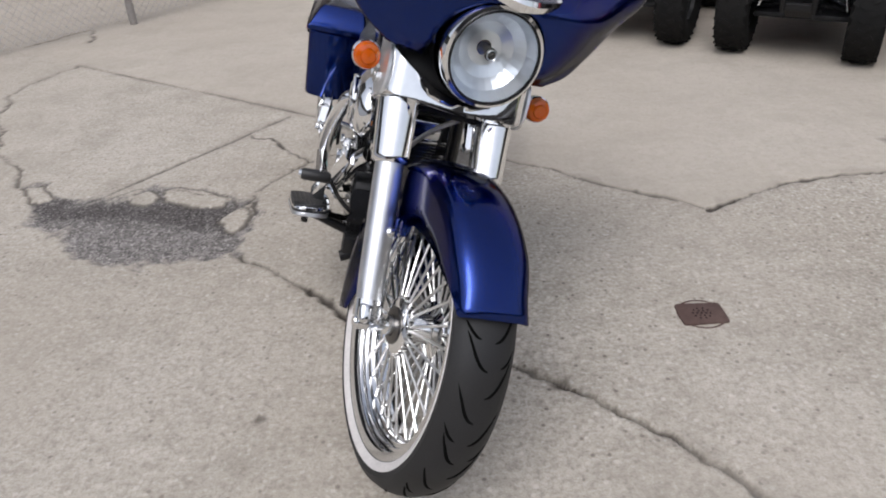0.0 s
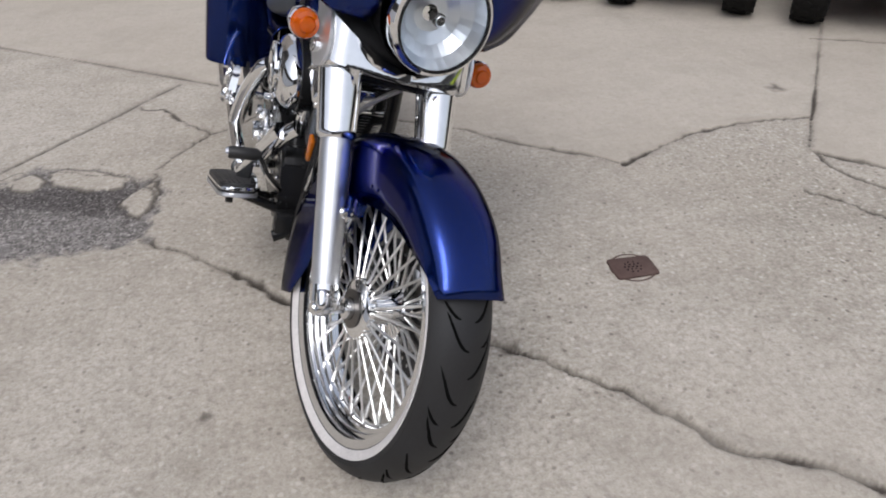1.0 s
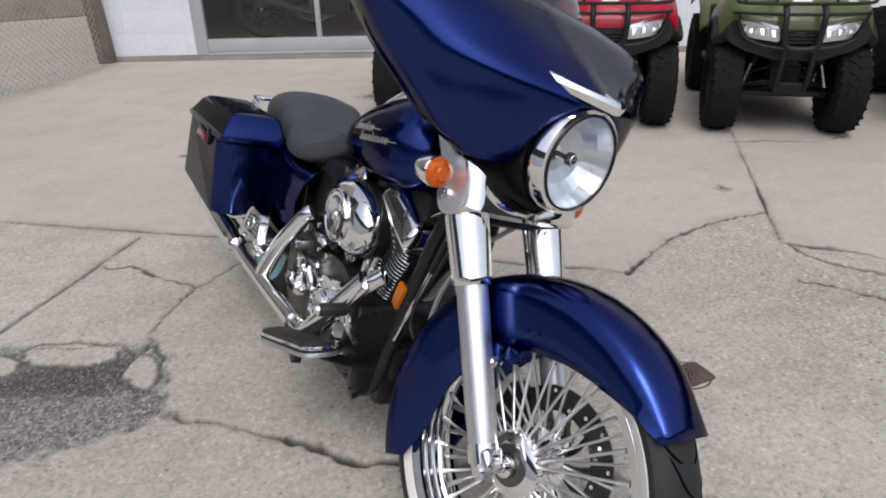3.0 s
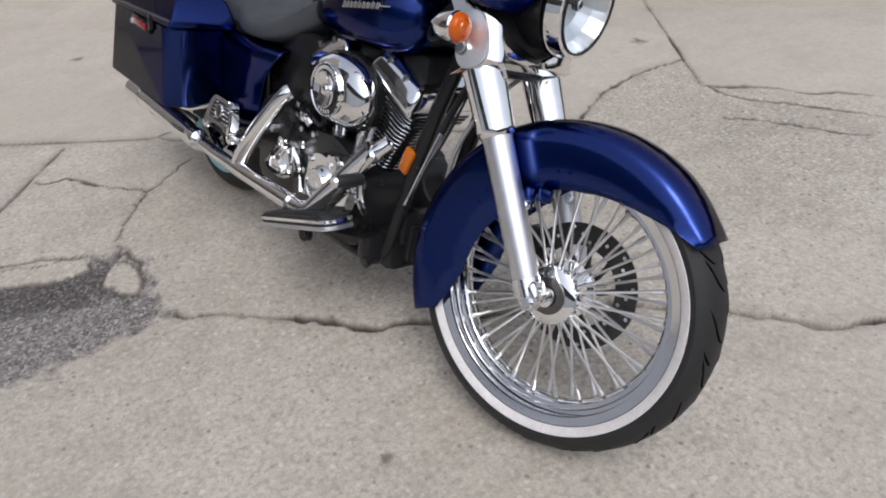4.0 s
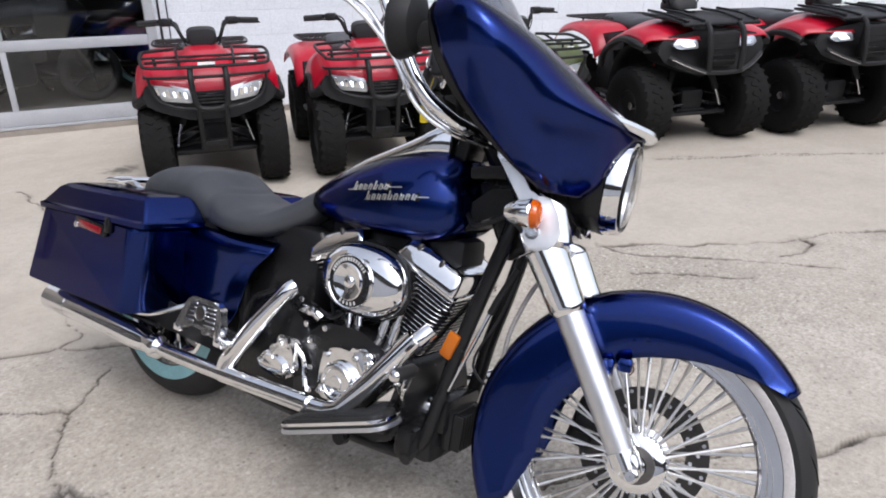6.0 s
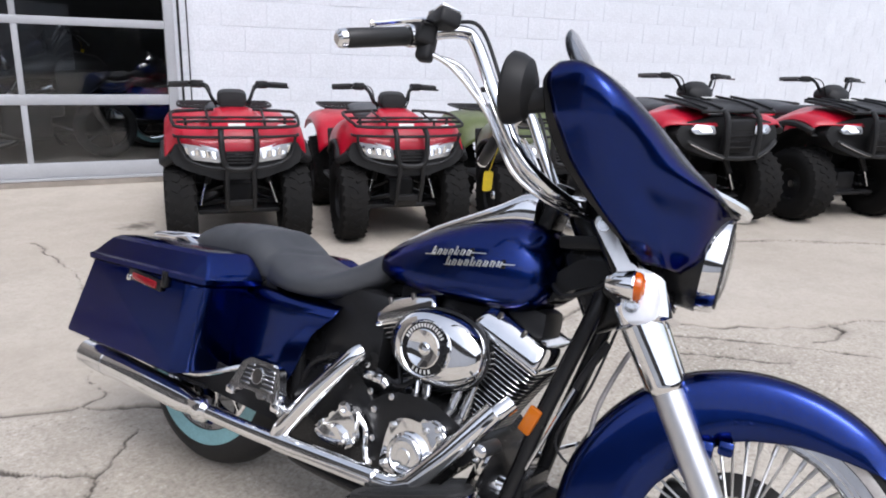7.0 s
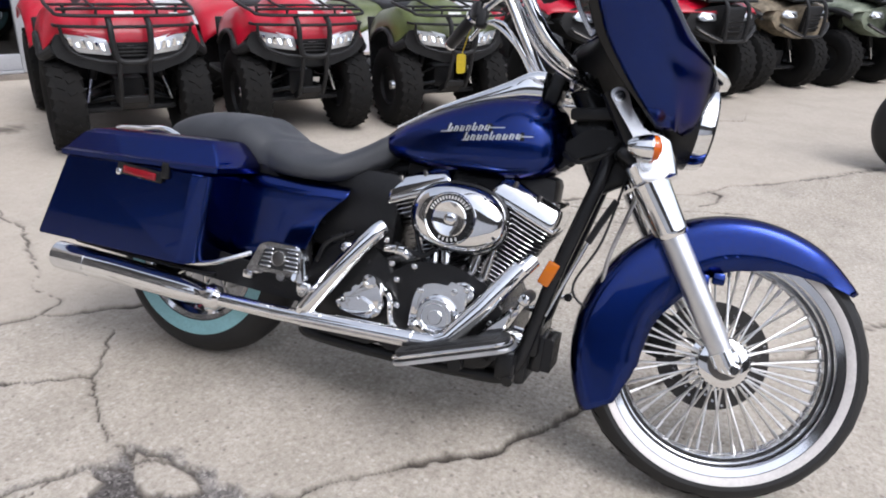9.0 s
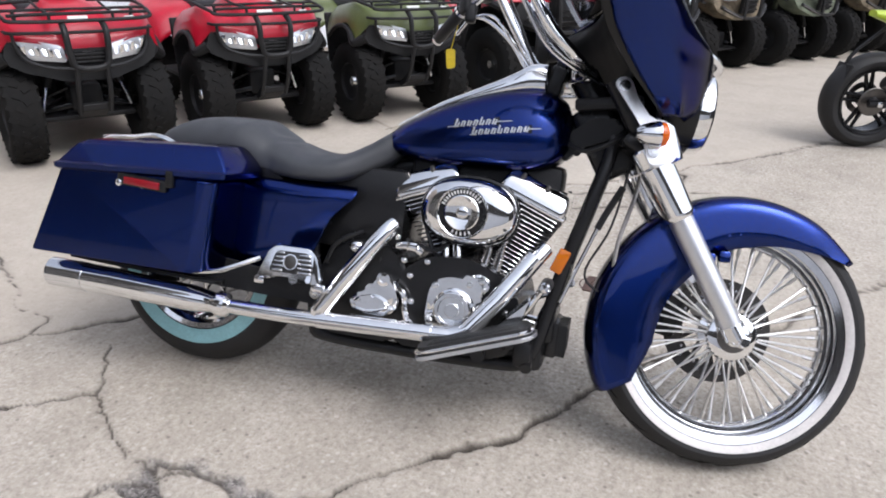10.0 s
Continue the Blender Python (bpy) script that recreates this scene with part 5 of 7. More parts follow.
# -- saddlebags --
for side in (-1, 1):
    outline = round_outline([(0.150, 0.600), (-0.318, 0.592), (-0.430, 0.338), (0.108, 0.346)], 0.012)
    inner_y, outer_y = 0.160, 0.365
    n = len(outline)
    rings = []
    cx, cz = -0.10, 0.48
    for t, k in ((0.0, 0.97), (0.03, 0.99), (0.08, 1.0), (0.66, 1.0), (0.74, 1.0), (0.81, 1.0), (0.87, 1.0), (0.92, 0.999), (0.955, 0.996), (0.985, 0.987), (1.0, 0.970)):
        y = side * (inner_y + (outer_y - inner_y) * t)
        bend = 0.045 * (1 - math.sqrt(max(0.0, 1 - (max(0.0, t - 0.66) / 0.36) ** 2)))
        rings.append([Vector((cx + (x - cx) * k - (bend if x > 0 else 0.0), y - side * 0.055 * (0.606 - z) * t, cz + (z - cz) * k)) for x, z in outline])
    bag = body_part("saddlebag", loft(rings), BLUE, bike, "hard blue saddlebag with red reflector", sharp=22)
    lid_rings = []
    for z, x0, x1, y0, y1, r in ((0.592, -0.320, 0.172, 0.162, 0.364, 0.008), (0.598, -0.337, 0.186, 0.156, 0.371, 0.010), (0.611, -0.339, 0.189, 0.154, 0.373, 0.010), (0.616, -0.330, 0.187, 0.155, 0.364, 0.010), (0.640, -0.316, 0.172, 0.158, 0.352, 0.012), (0.668, -0.294, 0.148, 0.164, 0.335, 0.014), (0.679, -0.274, 0.136, 0.172, 0.322, 0.018), (0.684, -0.236, 0.118, 0.190, 0.300, 0.02)):
        ring = []
        for x, y in round_outline([(x1, y0), (x1, y1), (x0, y1), (x0, y0)], r, 4):
            ring.append(Vector((x, side * y, z + 0.012 * (x + 0.06) / 0.24 + (0.0 if z < 0.63 else 0.03 * min(0, x + 0.16)))))
        lid_rings.append(ring)
    lid = body_part("lid", loft(lid_rings), BLUE, bag, sharp=14)
    body_parts("latch", (box((0.15, 0.012, 0.032), (-0.055, side * 0.368, 0.574), 0.004, 2, (0, 3, 0)), box((0.022, 0.016, 0.045), (0.028, side * 0.368, 0.592), 0.004)), BLACK, bag, "black latch plate")
    body_part("reflector", box((0.108, 0.008, 0.020), (-0.052, side * 0.3755, 0.573), 0.003, 2, (0, 3, 0)), RED_LENS, bag, "long red reflector")
    body_part("lock", lathe([(0.0005, 0.006), (0.006, 0.006), (0.009, 0.004), (0.010, 0)], (-0.122, side * 0.373, 0.567), (0, side, 0), 14), CHROME, bag)
    body_part("bag_guard", tube([(0.235, side * 0.235, 0.398), (0.19, side * 0.262, 0.376), (0.13, side * 0.280, 0.352), (0.06, side * 0.285, 0.341), (0.02, side * 0.27, 0.340)], 0.0075, 10, 6), CHROME, bike, "chrome saddlebag guard rail")
    body_part("lower_panel", plate(round_outline([(-0.38, 0.300), (0.40, 0.285), (0.40, 0.345), (0.10, 0.375), (-0.38, 0.355)], 0.015), side * 0.195, side * 0.205, 0.003), SATIN_BLACK, bike)
    body_part("bag_rail", tube([(0.14, side * 0.26, 0.318), (-0.10, side * 0.262, 0.316), (-0.36, side * 0.262, 0.322)], 0.008, 8, 4), BLACK, bike)

# -- rear wheel --
rear_wheel = body_part("rear_wheel", lathe([(0.188, -0.075), (0.203, -0.080), (0.204, -0.074), (0.192, -0.062), (0.180, -0.050), (0.178, 0.050), (0.192, 0.062), (0.204, 0.074), (0.203, 0.080), (0.188, 0.075)], RW, (0, 1, 0), 72), CHROME, bike, "chrome rear wheel")
body_part("tyre", tyre_mesh(RW, 0.318, 0.085, 0.195, 80), RUBBER, rear_wheel)
for side in (-1, 1):
    body_part("whitewall", lathe([(0.206, side * 0.0815), (0.225, side * 0.084), (0.248, side * 0.0865), (0.250, side * 0.084)], RW, (0, 1, 0), 72), TEAL_WALL, rear_wheel, "tyre wall under pale blue film")
body_part("hub", lathe([(0.012, -0.10), (0.05, -0.09), (0.06, -0.06), (0.045, -0.04), (0.045, 0.04), (0.06, 0.06), (0.05, 0.09)], RW, (0, 1, 0), 32), CHROME, rear_wheel)
for k in range(20):
    w = 2 * math.pi * k / 20
    s = -1 if k % 2 else 1
    body_part("spoke", tube([RW + Vector((0.05 * math.cos(w + 0.2), s * 0.05, 0.05 * math.sin(w + 0.2))), RW + Vector((0.182 * math.cos(w), s * 0.01, 0.182 * math.sin(w)))], 0.005, 6, 1), CHROME, rear_wheel)
body_part("swingarm", joined(*[tube([(-0.06, s * 0.12, 0.315), (0.20, s * 0.12, 0.30), (0.40, s * 0.10, 0.30)], 0.028, 10, 4) for s in (-1, 1)]), BLACK, bike)
# -- frame --
body_part("frame", joined(
    tube([(1.120, -0.03, 0.865), (1.118, -0.055, 0.77), (1.082, -0.075, 0.62), (1.046, -0.082, 0.48), (1.018, -0.09, 0.34), (0.98, -0.10, 0.215), (0.88, -0.11, 0.185), (0.42, -0.11, 0.175), (0.36, -0.11, 0.22), (0.34, -0.11, 0.40), (0.30, -0.10, 0.60)], 0.019, 12, 6),
    tube([(1.120, 0.03, 0.865), (1.118, 0.055, 0.77), (1.082, 0.075, 0.62), (1.046, 0.082, 0.48), (1.018, 0.09, 0.34), (0.98, 0.10, 0.215), (0.88, 0.11, 0.185), (0.42, 0.11, 0.175), (0.36, 0.11, 0.22), (0.34, 0.11, 0.40), (0.30, 0.10, 0.60)], 0.019, 12, 6),
    tube([(1.05, 0, 0.84), (0.80, 0, 0.715), (0.55, 0, 0.68), (0.30, 0, 0.60), (0.0, 0, 0.60)], 0.030, 12, 5),
    box((0.11, 0.08, 0.20), (1.098, 0, 0.81), 0.02, 3, (0, -32, 0)),
    box((0.05, 0.17, 0.09), (1.015, 0, 0.30), 0.015), box((0.13, 0.20, 0.10), (0.955, 0, 0.225), 0.02)), BLACK, bike, "black tubular frame")
body_part("neck_cover", joined(plate(round_outline([(0.985, 0.80), (1.06, 0.865), (1.135, 0.87), (1.15, 0.83), (1.05, 0.79), (1.0, 0.745)], 0.015), -0.06, 0.06, 0.01), bolt((1.035, -0.062, 0.775), (0, -1, 0), 0.011, 0.01)), SATIN_BLACK, bike)
body_part("fairing_bracket", box((0.17, 0.20, 0.03), (1.10, 0, 0.905), 0.008, 2, (0, -8, 0)), SATIN_BLACK, bike)
body_parts("wiring", (tube([(1.00, -0.06, 0.80), (1.06, -0.11, 0.78), (1.13, -0.10, 0.815), (1.16, -0.05, 0.85)], 0.006, 8, 5), tube([(1.18, -0.03, 0.80), (1.15, -0.09, 0.60), (1.10, -0.10, 0.46), (1.20, -0.10, 0.40)], 0.0032, 8, 6)), SATIN_BLACK, bike)
body_parts("cable_sleeve", (tube([(1.165, -0.075, 0.70), (1.135, -0.08, 0.635), (1.115, -0.082, 0.585)], 0.009, 8, 3),), SATIN_BLACK, bike)
body_part("brake_rod", tube([(1.115, -0.082, 0.588), (1.085, -0.09, 0.50), (1.045, -0.10, 0.38)], 0.005, 8, 3), ALLOY, bike)
fork_part("brake_hose", tube([(1.235, 0.075, 0.770), (1.222, 0.040, 0.742), (1.205, -0.015, 0.690), (1.185, -0.045, 0.630), (1.165, -0.055, 0.555), (1.160, -0.055, 0.480)], 0.0055, 8, 6), GALVANISED, bike, "grey brake hose")
regulator = body_part("regulator", box((0.03, 0.13, 0.10), (1.035, 0, 0.265), 0.006), BLACK, bike, "finned black regulator")
body_parts("fin", [box((0.045, 0.006, 0.09), (1.052, -0.056 + 0.014 * k, 0.265), 0.001, 1) for k in range(9)], BLACK, regulator)

# -- engine: two cylinders in a vee --
engine = body_part("engine_case", joined(
    plate(round_outline([(0.60, 0.20), (0.93, 0.21), (0.965, 0.30), (0.93, 0.42), (0.80, 0.47), (0.66, 0.455), (0.59, 0.36)], 0.04), -0.155, 0.16, 0.012, 3),
    plate(round_outline([(0.38, 0.20), (0.62, 0.20), (0.64, 0.42), (0.55, 0.48), (0.42, 0.47), (0.37, 0.36)], 0.04), -0.150, 0.17, 0.015, 3),
    box((0.20, 0.22, 0.05), (0.72, 0, 0.195), 0.015), box((0.16, 0.10, 0.09), (0.44, -0.05, 0.49), 0.02)), BLACK, bike, "black engine and gearbox cases")
bolts = [bolt((x, -0.155, z), (0, -1, 0), 0.0085, 0.008) for x, z in ((0.625, 0.44), (0.645, 0.40), (0.655, 0.33), (0.66, 0.27), (0.70, 0.235), (0.88, 0.25), (0.915, 0.34), (0.60, 0.50), (0.69, 0.445))]
body_parts("case_bolt", bolts, CHROME, engine)
for name, base_at, way in (("rear", Vector((0.752, 0, 0.40)), Vector((-0.37, 0, 0.93))), ("front", Vector((0.845, 0, 0.40)), Vector((0.37, 0, 0.93)))):
    way = way.normalized()
    tip = math.degrees(math.atan2(way.x, way.z))
    turn = Matrix.Translation(base_at) @ pose(0, 0, 0, 0, tip, 0)
    core = lathe([(0.062, 0.02), (0.062, 0.215)], (0, 0, 0), (0, 0, 1), 32)

    def fin_ring(z, grow=0.0):
        r = float(np.interp(z, (0.05, 0.15, 0.245), (0.066, 0.080, 0.099))) + grow
        d = float(np.interp(z, (0.05, 0.20, 0.245), (0.090, 0.094, 0.108))) + grow
        return round_outline([(-r, -d), (r, -d), (r, d), (-r, d)], 0.045 if z < 0.20 else 0.02, 5)

    levels_z = [0.052 + 0.0122 * k for k in range(16)]
    fins = [loft([[Vector((x, y, z + h)) for x, y in fin_ring(z)] for h in (-0.0014, 0.0014)]) for z in levels_z]
    cyl = body_part("cylinder", moved(core, turn), SATIN_BLACK, bike, "black finned cylinder")
    body_parts("fin", [moved(f, turn) for f in fins], SATIN_BLACK, cyl)
    edges = [loft([[Vector((x, y, z + h)) for x, y in fin_ring(z, g)] for h, g in ((-0.0009, 0.0002), (0.0, 0.0007), (0.0009, 0.0002))], cap=False) for z in levels_z]
    body_parts("fin_edge", [moved(e, turn) for e in edges], ALLOY, cyl, "bright machined fin edge")
    head = body_part("cylinder_head", moved(box((0.15, 0.18, 0.06), (0, 0, 0.225), 0.01), turn), SATIN_BLACK, bike)
    rk = body_part("rocker_box", moved(joined(
        box((0.198, 0.222, 0.012), (0, 0, 0.248), 0.004, 2),
        loft([[Vector((x, y, z)) for x, y in round_outline([(-a, -b), (a, -b), (a, b), (-a, b)], 0.014, 4)] for z, a, b in ((0.253, 0.094, 0.116), (0.262, 0.095, 0.117), (0.286, 0.090, 0.107), (0.300, 0.085, 0.099), (0.306, 0.080, 0.093), (0.309, 0.070, 0.083))])), turn), CHROME, head, "chrome rocker box")
    body_parts("rocker_notch", [moved(box((0.012, 0.012, 0.022), (x, y, 0.300), 0.003, 1), turn) for x in (-0.050, 0.022) for y in (-0.0975, 0.0975)], STEEL, rk)
    body_parts("rocker_bolt", [moved(bolt((x, y, 0.304), (0, 0, 1), 0.0065, 0.008), turn) for x in (-0.068, 0.068) for y in (-0.080, 0.080)], STEEL, rk)
    for dx in (-0.022, 0.022):
        foot = Vector((0.80 + (0.045 if name == "front" else -0.05) + dx * 0.8, -0.115, 0.415))
        top_at = turn @ Vector((dx * 0.7 + (-0.052 if name == "front" else 0.052), -0.085, 0.235))
        rod = body_part("pushrod_tube", joined(tube([foot, foot.lerp(top_at, 0.35)], 0.0125, 14, 1), tube([foot.lerp(top_at, 0.35), top_at], 0.0095, 14, 1), tube([foot, foot.lerp(top_at, 0.06)], 0.016, 14, 1)), CHROME, bike, "chrome pushrod tube")
    lifter = Vector((0.80 + (0.05 if name == "front" else -0.052), -0.12, 0.415))
    body_part("lifter_block", joined(box((0.075, 0.045, 0.022), lifter, 0.006, 2, (0, tip, 0)), bolt(lifter + Vector((-0.03, -0.022, 0)), (0, -1, 0), 0.007), bolt(lifter + Vector((0.03, -0.022, 0)), (0, -1, 0), 0.007)), CHROME, bike)
body_part("battery_box", box((0.26, 0.22, 0.24), (0.47, 0, 0.555), 0.02, 2), BLACK, bike, "black battery box under the seat")
body_part("backbone_cover", box((0.42, 0.12, 0.14), (0.80, 0, 0.66), 0.02, 2), SATIN_BLACK, bike)
body_part("carburettor", joined(box((0.09, 0.09, 0.10), (0.795, -0.03, 0.57), 0.02, 3), box((0.14, 0.06, 0.05), (0.795, -0.05, 0.55), 0.02)), STEEL, bike)

# air cleaner: chrome oval with a black ring and a bowl
AC = Vector((0.783, 0, 0.589))


def oval(a, b, y, n=56, e=2.25):
    return [AC + Vector((a * math.copysign(abs(math.cos(t)) ** (2 / e), math.cos(t)), y, b * math.copysign(abs(math.sin(t)) ** (2 / e), math.sin(t)))) for t in (2 * math.pi * k / n for k in range(n))]


body_part("air_cleaner_back", loft([oval(0.128, 0.0916, -0.085), oval(0.134, 0.0958, -0.10), oval(0.134, 0.0958, -0.128), oval(0.126, 0.0873, -0.134)]), BLACK, bike)
air = body_part("air_cleaner", loft([oval(0.130, 0.0895, -0.130), oval(0.131, 0.0905, -0.142), oval(0.128, 0.0873, -0.155), oval(0.118, 0.0799, -0.168), oval(0.100, 0.0682, -0.178), oval(0.075, 0.0575, -0.184), oval(0.05, 0.0479, -0.186)]), CHROME, bike, "chrome oval air cleaner cover")
BOWL = Vector((0.776, -0.1885, 0.591))
body_part("trim_ring", lathe([(0.066, 0.006), (0.068, -0.003), (0.066, -0.007), (0.063, -0.004)], BOWL, (0, 1, 0), 56), CHROME, air)
body_part("insert_ring", lathe([(0.064, 0.0), (0.064, -0.003), (0.044, -0.005), (0.043, 0.0)], BOWL, (0, 1, 0), 56), BLACK, air, "black insert ring")
ticks = []
for lo, hi, count in ((38, 160, 15), (248, 296, 5)):
    for k in range(count):
        a = radians(lo + (hi - lo) * k / (count - 1))
        ticks.append(box((0.009, 0.002, 0.0042), BOWL + Vector((0.0545 * math.cos(a), -0.0045, 0.0545 * math.sin(a))), 0, 1, (0, -math.degrees(a), 0)))
body_parts("ring_marking", ticks, WHITE_MARK, air, "pale mark on the ring")
body_part("bowl", lathe([(0.046, -0.004), (0.046, -0.010), (0.043, -0.012), (0.038, -0.010), (0.028, -0.006), (0.016, -0.0045), (0.0135, -0.006), (0.012, -0.010), (0.006, -0.0115), (0.0005, -0.0115)], BOWL, (0, 1, 0), 56), CHROME, air)

# cam cover with its round timer plate
body_part("cam_cover", joined(
    plate(round_outline([(0.700, 0.275), (0.706, 0.372), (0.720, 0.402), (0.758, 0.418), (0.806, 0.416), (0.832, 0.440), (0.872, 0.424), (0.862, 0.385), (0.838, 0.368), (0.828, 0.30), (0.79, 0.275)], 0.02), -0.180, -0.150, 0.008, 3),
    lathe([(0.055, 0.0), (0.055, -0.012), (0.050, -0.016)], (0.779, -0.176, 0.333), (0, 1, 0), 40, True)), CHROME, bike, "chrome cam cover")
body_part("timer_cover", lathe([(0.049, 0.0), (0.049, -0.010), (0.046, -0.014), (0.038, -0.0145), (0.036, -0.012), (0.020, -0.012), (0.018, -0.014), (0.0005, -0.014)], (0.779, -0.190, 0.333), (0, 1, 0), 48), ALLOY, bike, "round brushed timer cover")
body_parts("cover_bolt", [bolt((x, -0.180, z), (0, -1, 0), 0.008) for x, z in ((0.848, 0.418), (0.815, 0.404), (0.722, 0.390), (0.712, 0.292), (0.855, 0.398))], DULL_CHROME, bike)
body_part("oil_filter", lathe([(0.0005, 0.06), (0.030, 0.058), (0.034, 0.05), (0.034, -0.01)], (0.955, -0.03, 0.285), (1, 0, -0.1), 28), CHROME, bike)
# gearbox side cover
body_part("gearbox_cover", joined(
    plate(round_outline([(0.485, 0.292), (0.495, 0.330), (0.545, 0.352), (0.560, 0.385), (0.585, 0.395), (0.610, 0.372), (0.628, 0.325), (0.615, 0.290), (0.560, 0.278)], 0.016), -0.190, -0.150, 0.010, 3),
    plate(round_outline([(0.500, 0.298), (0.508, 0.326), (0.560, 0.340), (0.605, 0.320), (0.60, 0.298), (0.55, 0.288)], 0.014), -0.203, -0.185, 0.008, 3),
    lathe([(0.019, 0), (0.019, -0.012), (0.010, -0.013), (0.009, -0.006)], (0.582, -0.186, 0.385), (0, 1, 0), 20, True),
    tube([(0.60, -0.165, 0.375), (0.635, -0.165, 0.345), (0.640, -0.16, 0.30), (0.655, -0.165, 0.265)], 0.008, 8, 5)), CHROME, bike, "chrome gearbox side cover")
body_parts("clutch_fitting", (tube([(0.60, -0.155, 0.475), (0.645, -0.16, 0.478), (0.67, -0.155, 0.465)], 0.012, 10, 3), box((0.03, 0.03, 0.025), (0.645, -0.16, 0.480), 0.006), lathe([(0.0005, -0.02), (0.012, -0.02), (0.014, 0)], (0.475, -0.15, 0.395), (0, 1, 0), 16), ball(0.02, (0.482, -0.15, 0.455), 14, (1.1, 0.8, 0.9))), CHROME, bike)
body_parts("oil_line", (tube([(0.62, -0.14, 0.49), (0.70, -0.15, 0.475), (0.74, -0.15, 0.50)], 0.007, 8, 4), tube([(0.40, -0.16, 0.40), (0.43, -0.165, 0.46), (0.50, -0.15, 0.50)], 0.008, 8, 4), tube([(0.66, -0.12, 0.55), (0.69, -0.13, 0.48), (0.72, -0.14, 0.45)], 0.006, 8, 4)), BLACK, bike)

# -- exhaust --
exhaust = body_part("exhaust_pipe", joined(tube([(0.995, -0.135, 0.522), (0.968, -0.165, 0.482), (0.90, -0.205, 0.385), (0.845, -0.232, 0.312), (0.800, -0.240, 0.283), (0.745, -0.245, 0.275), (0.50, -0.250, 0.262), (0.30, -0.254, 0.254), (0.15, -0.256, 0.252)], 0.021, 20, 5),
    tube([(0.74, -0.245, 0.275), (0.425, -0.2515, 0.259)], 0.024, 20, 1)), CHROME, bike, "long chrome exhaust pipe")
body_part("heat_shield", joined(tube([(0.974, -0.170, 0.500), (0.90, -0.215, 0.385), (0.835, -0.240, 0.300)], 0.026, 18, 1), tube([(0.742, -0.246, 0.275), (0.738, -0.246, 0.275)], 0.027, 18, 1)), CHROME, exhaust)
body_part("rear_header_shield", joined(tube([(0.594, -0.184, 0.536), (0.578, -0.200, 0.514), (0.50, -0.232, 0.400), (0.432, -0.245, 0.292), (0.415, -0.245, 0.262)], [0.020, 0.023, 0.025, 0.026, 0.020], 20, 3)), CHROME, exhaust, "chrome heat shield over the rear header")
body_part("lower_shield", plate(round_outline([(0.80, 0.262), (0.86, 0.270), (0.985, 0.415), (0.965, 0.340), (0.90, 0.265), (0.83, 0.245)], 0.02), -0.235, -0.205, 0.008, 3), CHROME, bike, "chrome lower engine trim")
body_part("muffler", tube([(0.165, -0.257, 0.253), (0.155, -0.257, 0.253), (0.13, -0.258, 0.254), (0.115, -0.258, 0.254), (0.09, -0.258, 0.255), (0.05, -0.259, 0.256), (-0.20, -0.261, 0.262), (-0.39, -0.262, 0.262), (-0.418, -0.262, 0.262), (-0.427, -0.262, 0.262), (-0.415, -0.262, 0.262)], [0.022, 0.034, 0.037, 0.029, 0.032, 0.037, 0.041, 0.042, 0.042, 0.035, 0.030], 28, 1), CHROME, bike, "chrome slip-on muffler")
body_part("muffler_tip", tube([(-0.30, -0.262, 0.2625), (-0.423, -0.262, 0.2625)], 0.0425, 28, 1), ALLOY, bike)

# -- foot boards, stand, side lamp --
def board_slab(z0, z1, k):
    """One layer of a footboard with rounded ends."""
    plan = round_outline([(-0.155 * k, -0.055 * k), (0.155 * k, -0.050 * k), (0.155 * k, 0.055 * k), (-0.155 * k, 0.055 * k)], 0.038, 6)
    bm = plate(plan, -z1, -z0, 0.002, 1)
    bm.transform(pose(0.862, -0.277, 0.288, 0, -20, 4) @ pose(0, 0, 0, -90))
    return bm


board = body_part("footboard", board_slab(-0.018, -0.008, 1.0), SATIN_ALLOY, bike, "chrome-edged rider footboard")
body_part("rubber_layer", board_slab(-0.008, -0.001, 0.975), GRIP, board)
body_part("chrome_rim", board_slab(-0.001, 0.007, 1.0), CHROME, board)
body_part("rubber_pad", board_slab(0.007, 0.015, 0.93), GRIP, board)
for k in range(6):
    body_part("pad_rib", box((0.235, 0.005, 0.004), (0.862, -0.312 + 0.014 * k, 0.303), 0.001, 1, (0, -20, 4)), GRIP, board)
body_parts("board_bracket", (tube([(0.80, -0.16, 0.22), (0.84, -0.26, 0.25)], 0.013, 10, 1), tube([(0.92, -0.12, 0.24), (0.92, -0.26, 0.29)], 0.013, 10, 1), lathe([(0.0005, -0.02), (0.018, -0.02), (0.02, 0)], (0.875, -0.27, 0.252), (0, 1, 0), 18)), BLACK, bike)
leant = Matrix.Identity(4)
leant[1][2], leant[1][3] = 0.22, -0.22 * 0.37  # the folded boards lean in at the top
FOLDED = [(0.252, 0.356), (0.278, 0.430), (0.300, 0.446), (0.396, 0.448), (0.416, 0.432), (0.440, 0.372), (0.430, 0.356), (0.408, 0.356), (0.403, 0.368), (0.300, 0.368), (0.294, 0.356)]
peg = body_part("passenger_footboard", moved(plate(round_outline(FOLDED, 0.009), -0.286, -0.262, 0.006, 3), leant), CHROME, bike, "chrome folded passenger footboard")
body_part("insert", moved(plate(round_outline([(0.288, 0.378), (0.298, 0.424), (0.308, 0.434), (0.390, 0.436), (0.402, 0.424), (0.416, 0.380)], 0.006), -0.2875, -0.284, 0.001, 1), leant), GRIP, peg, "black rubber insert")
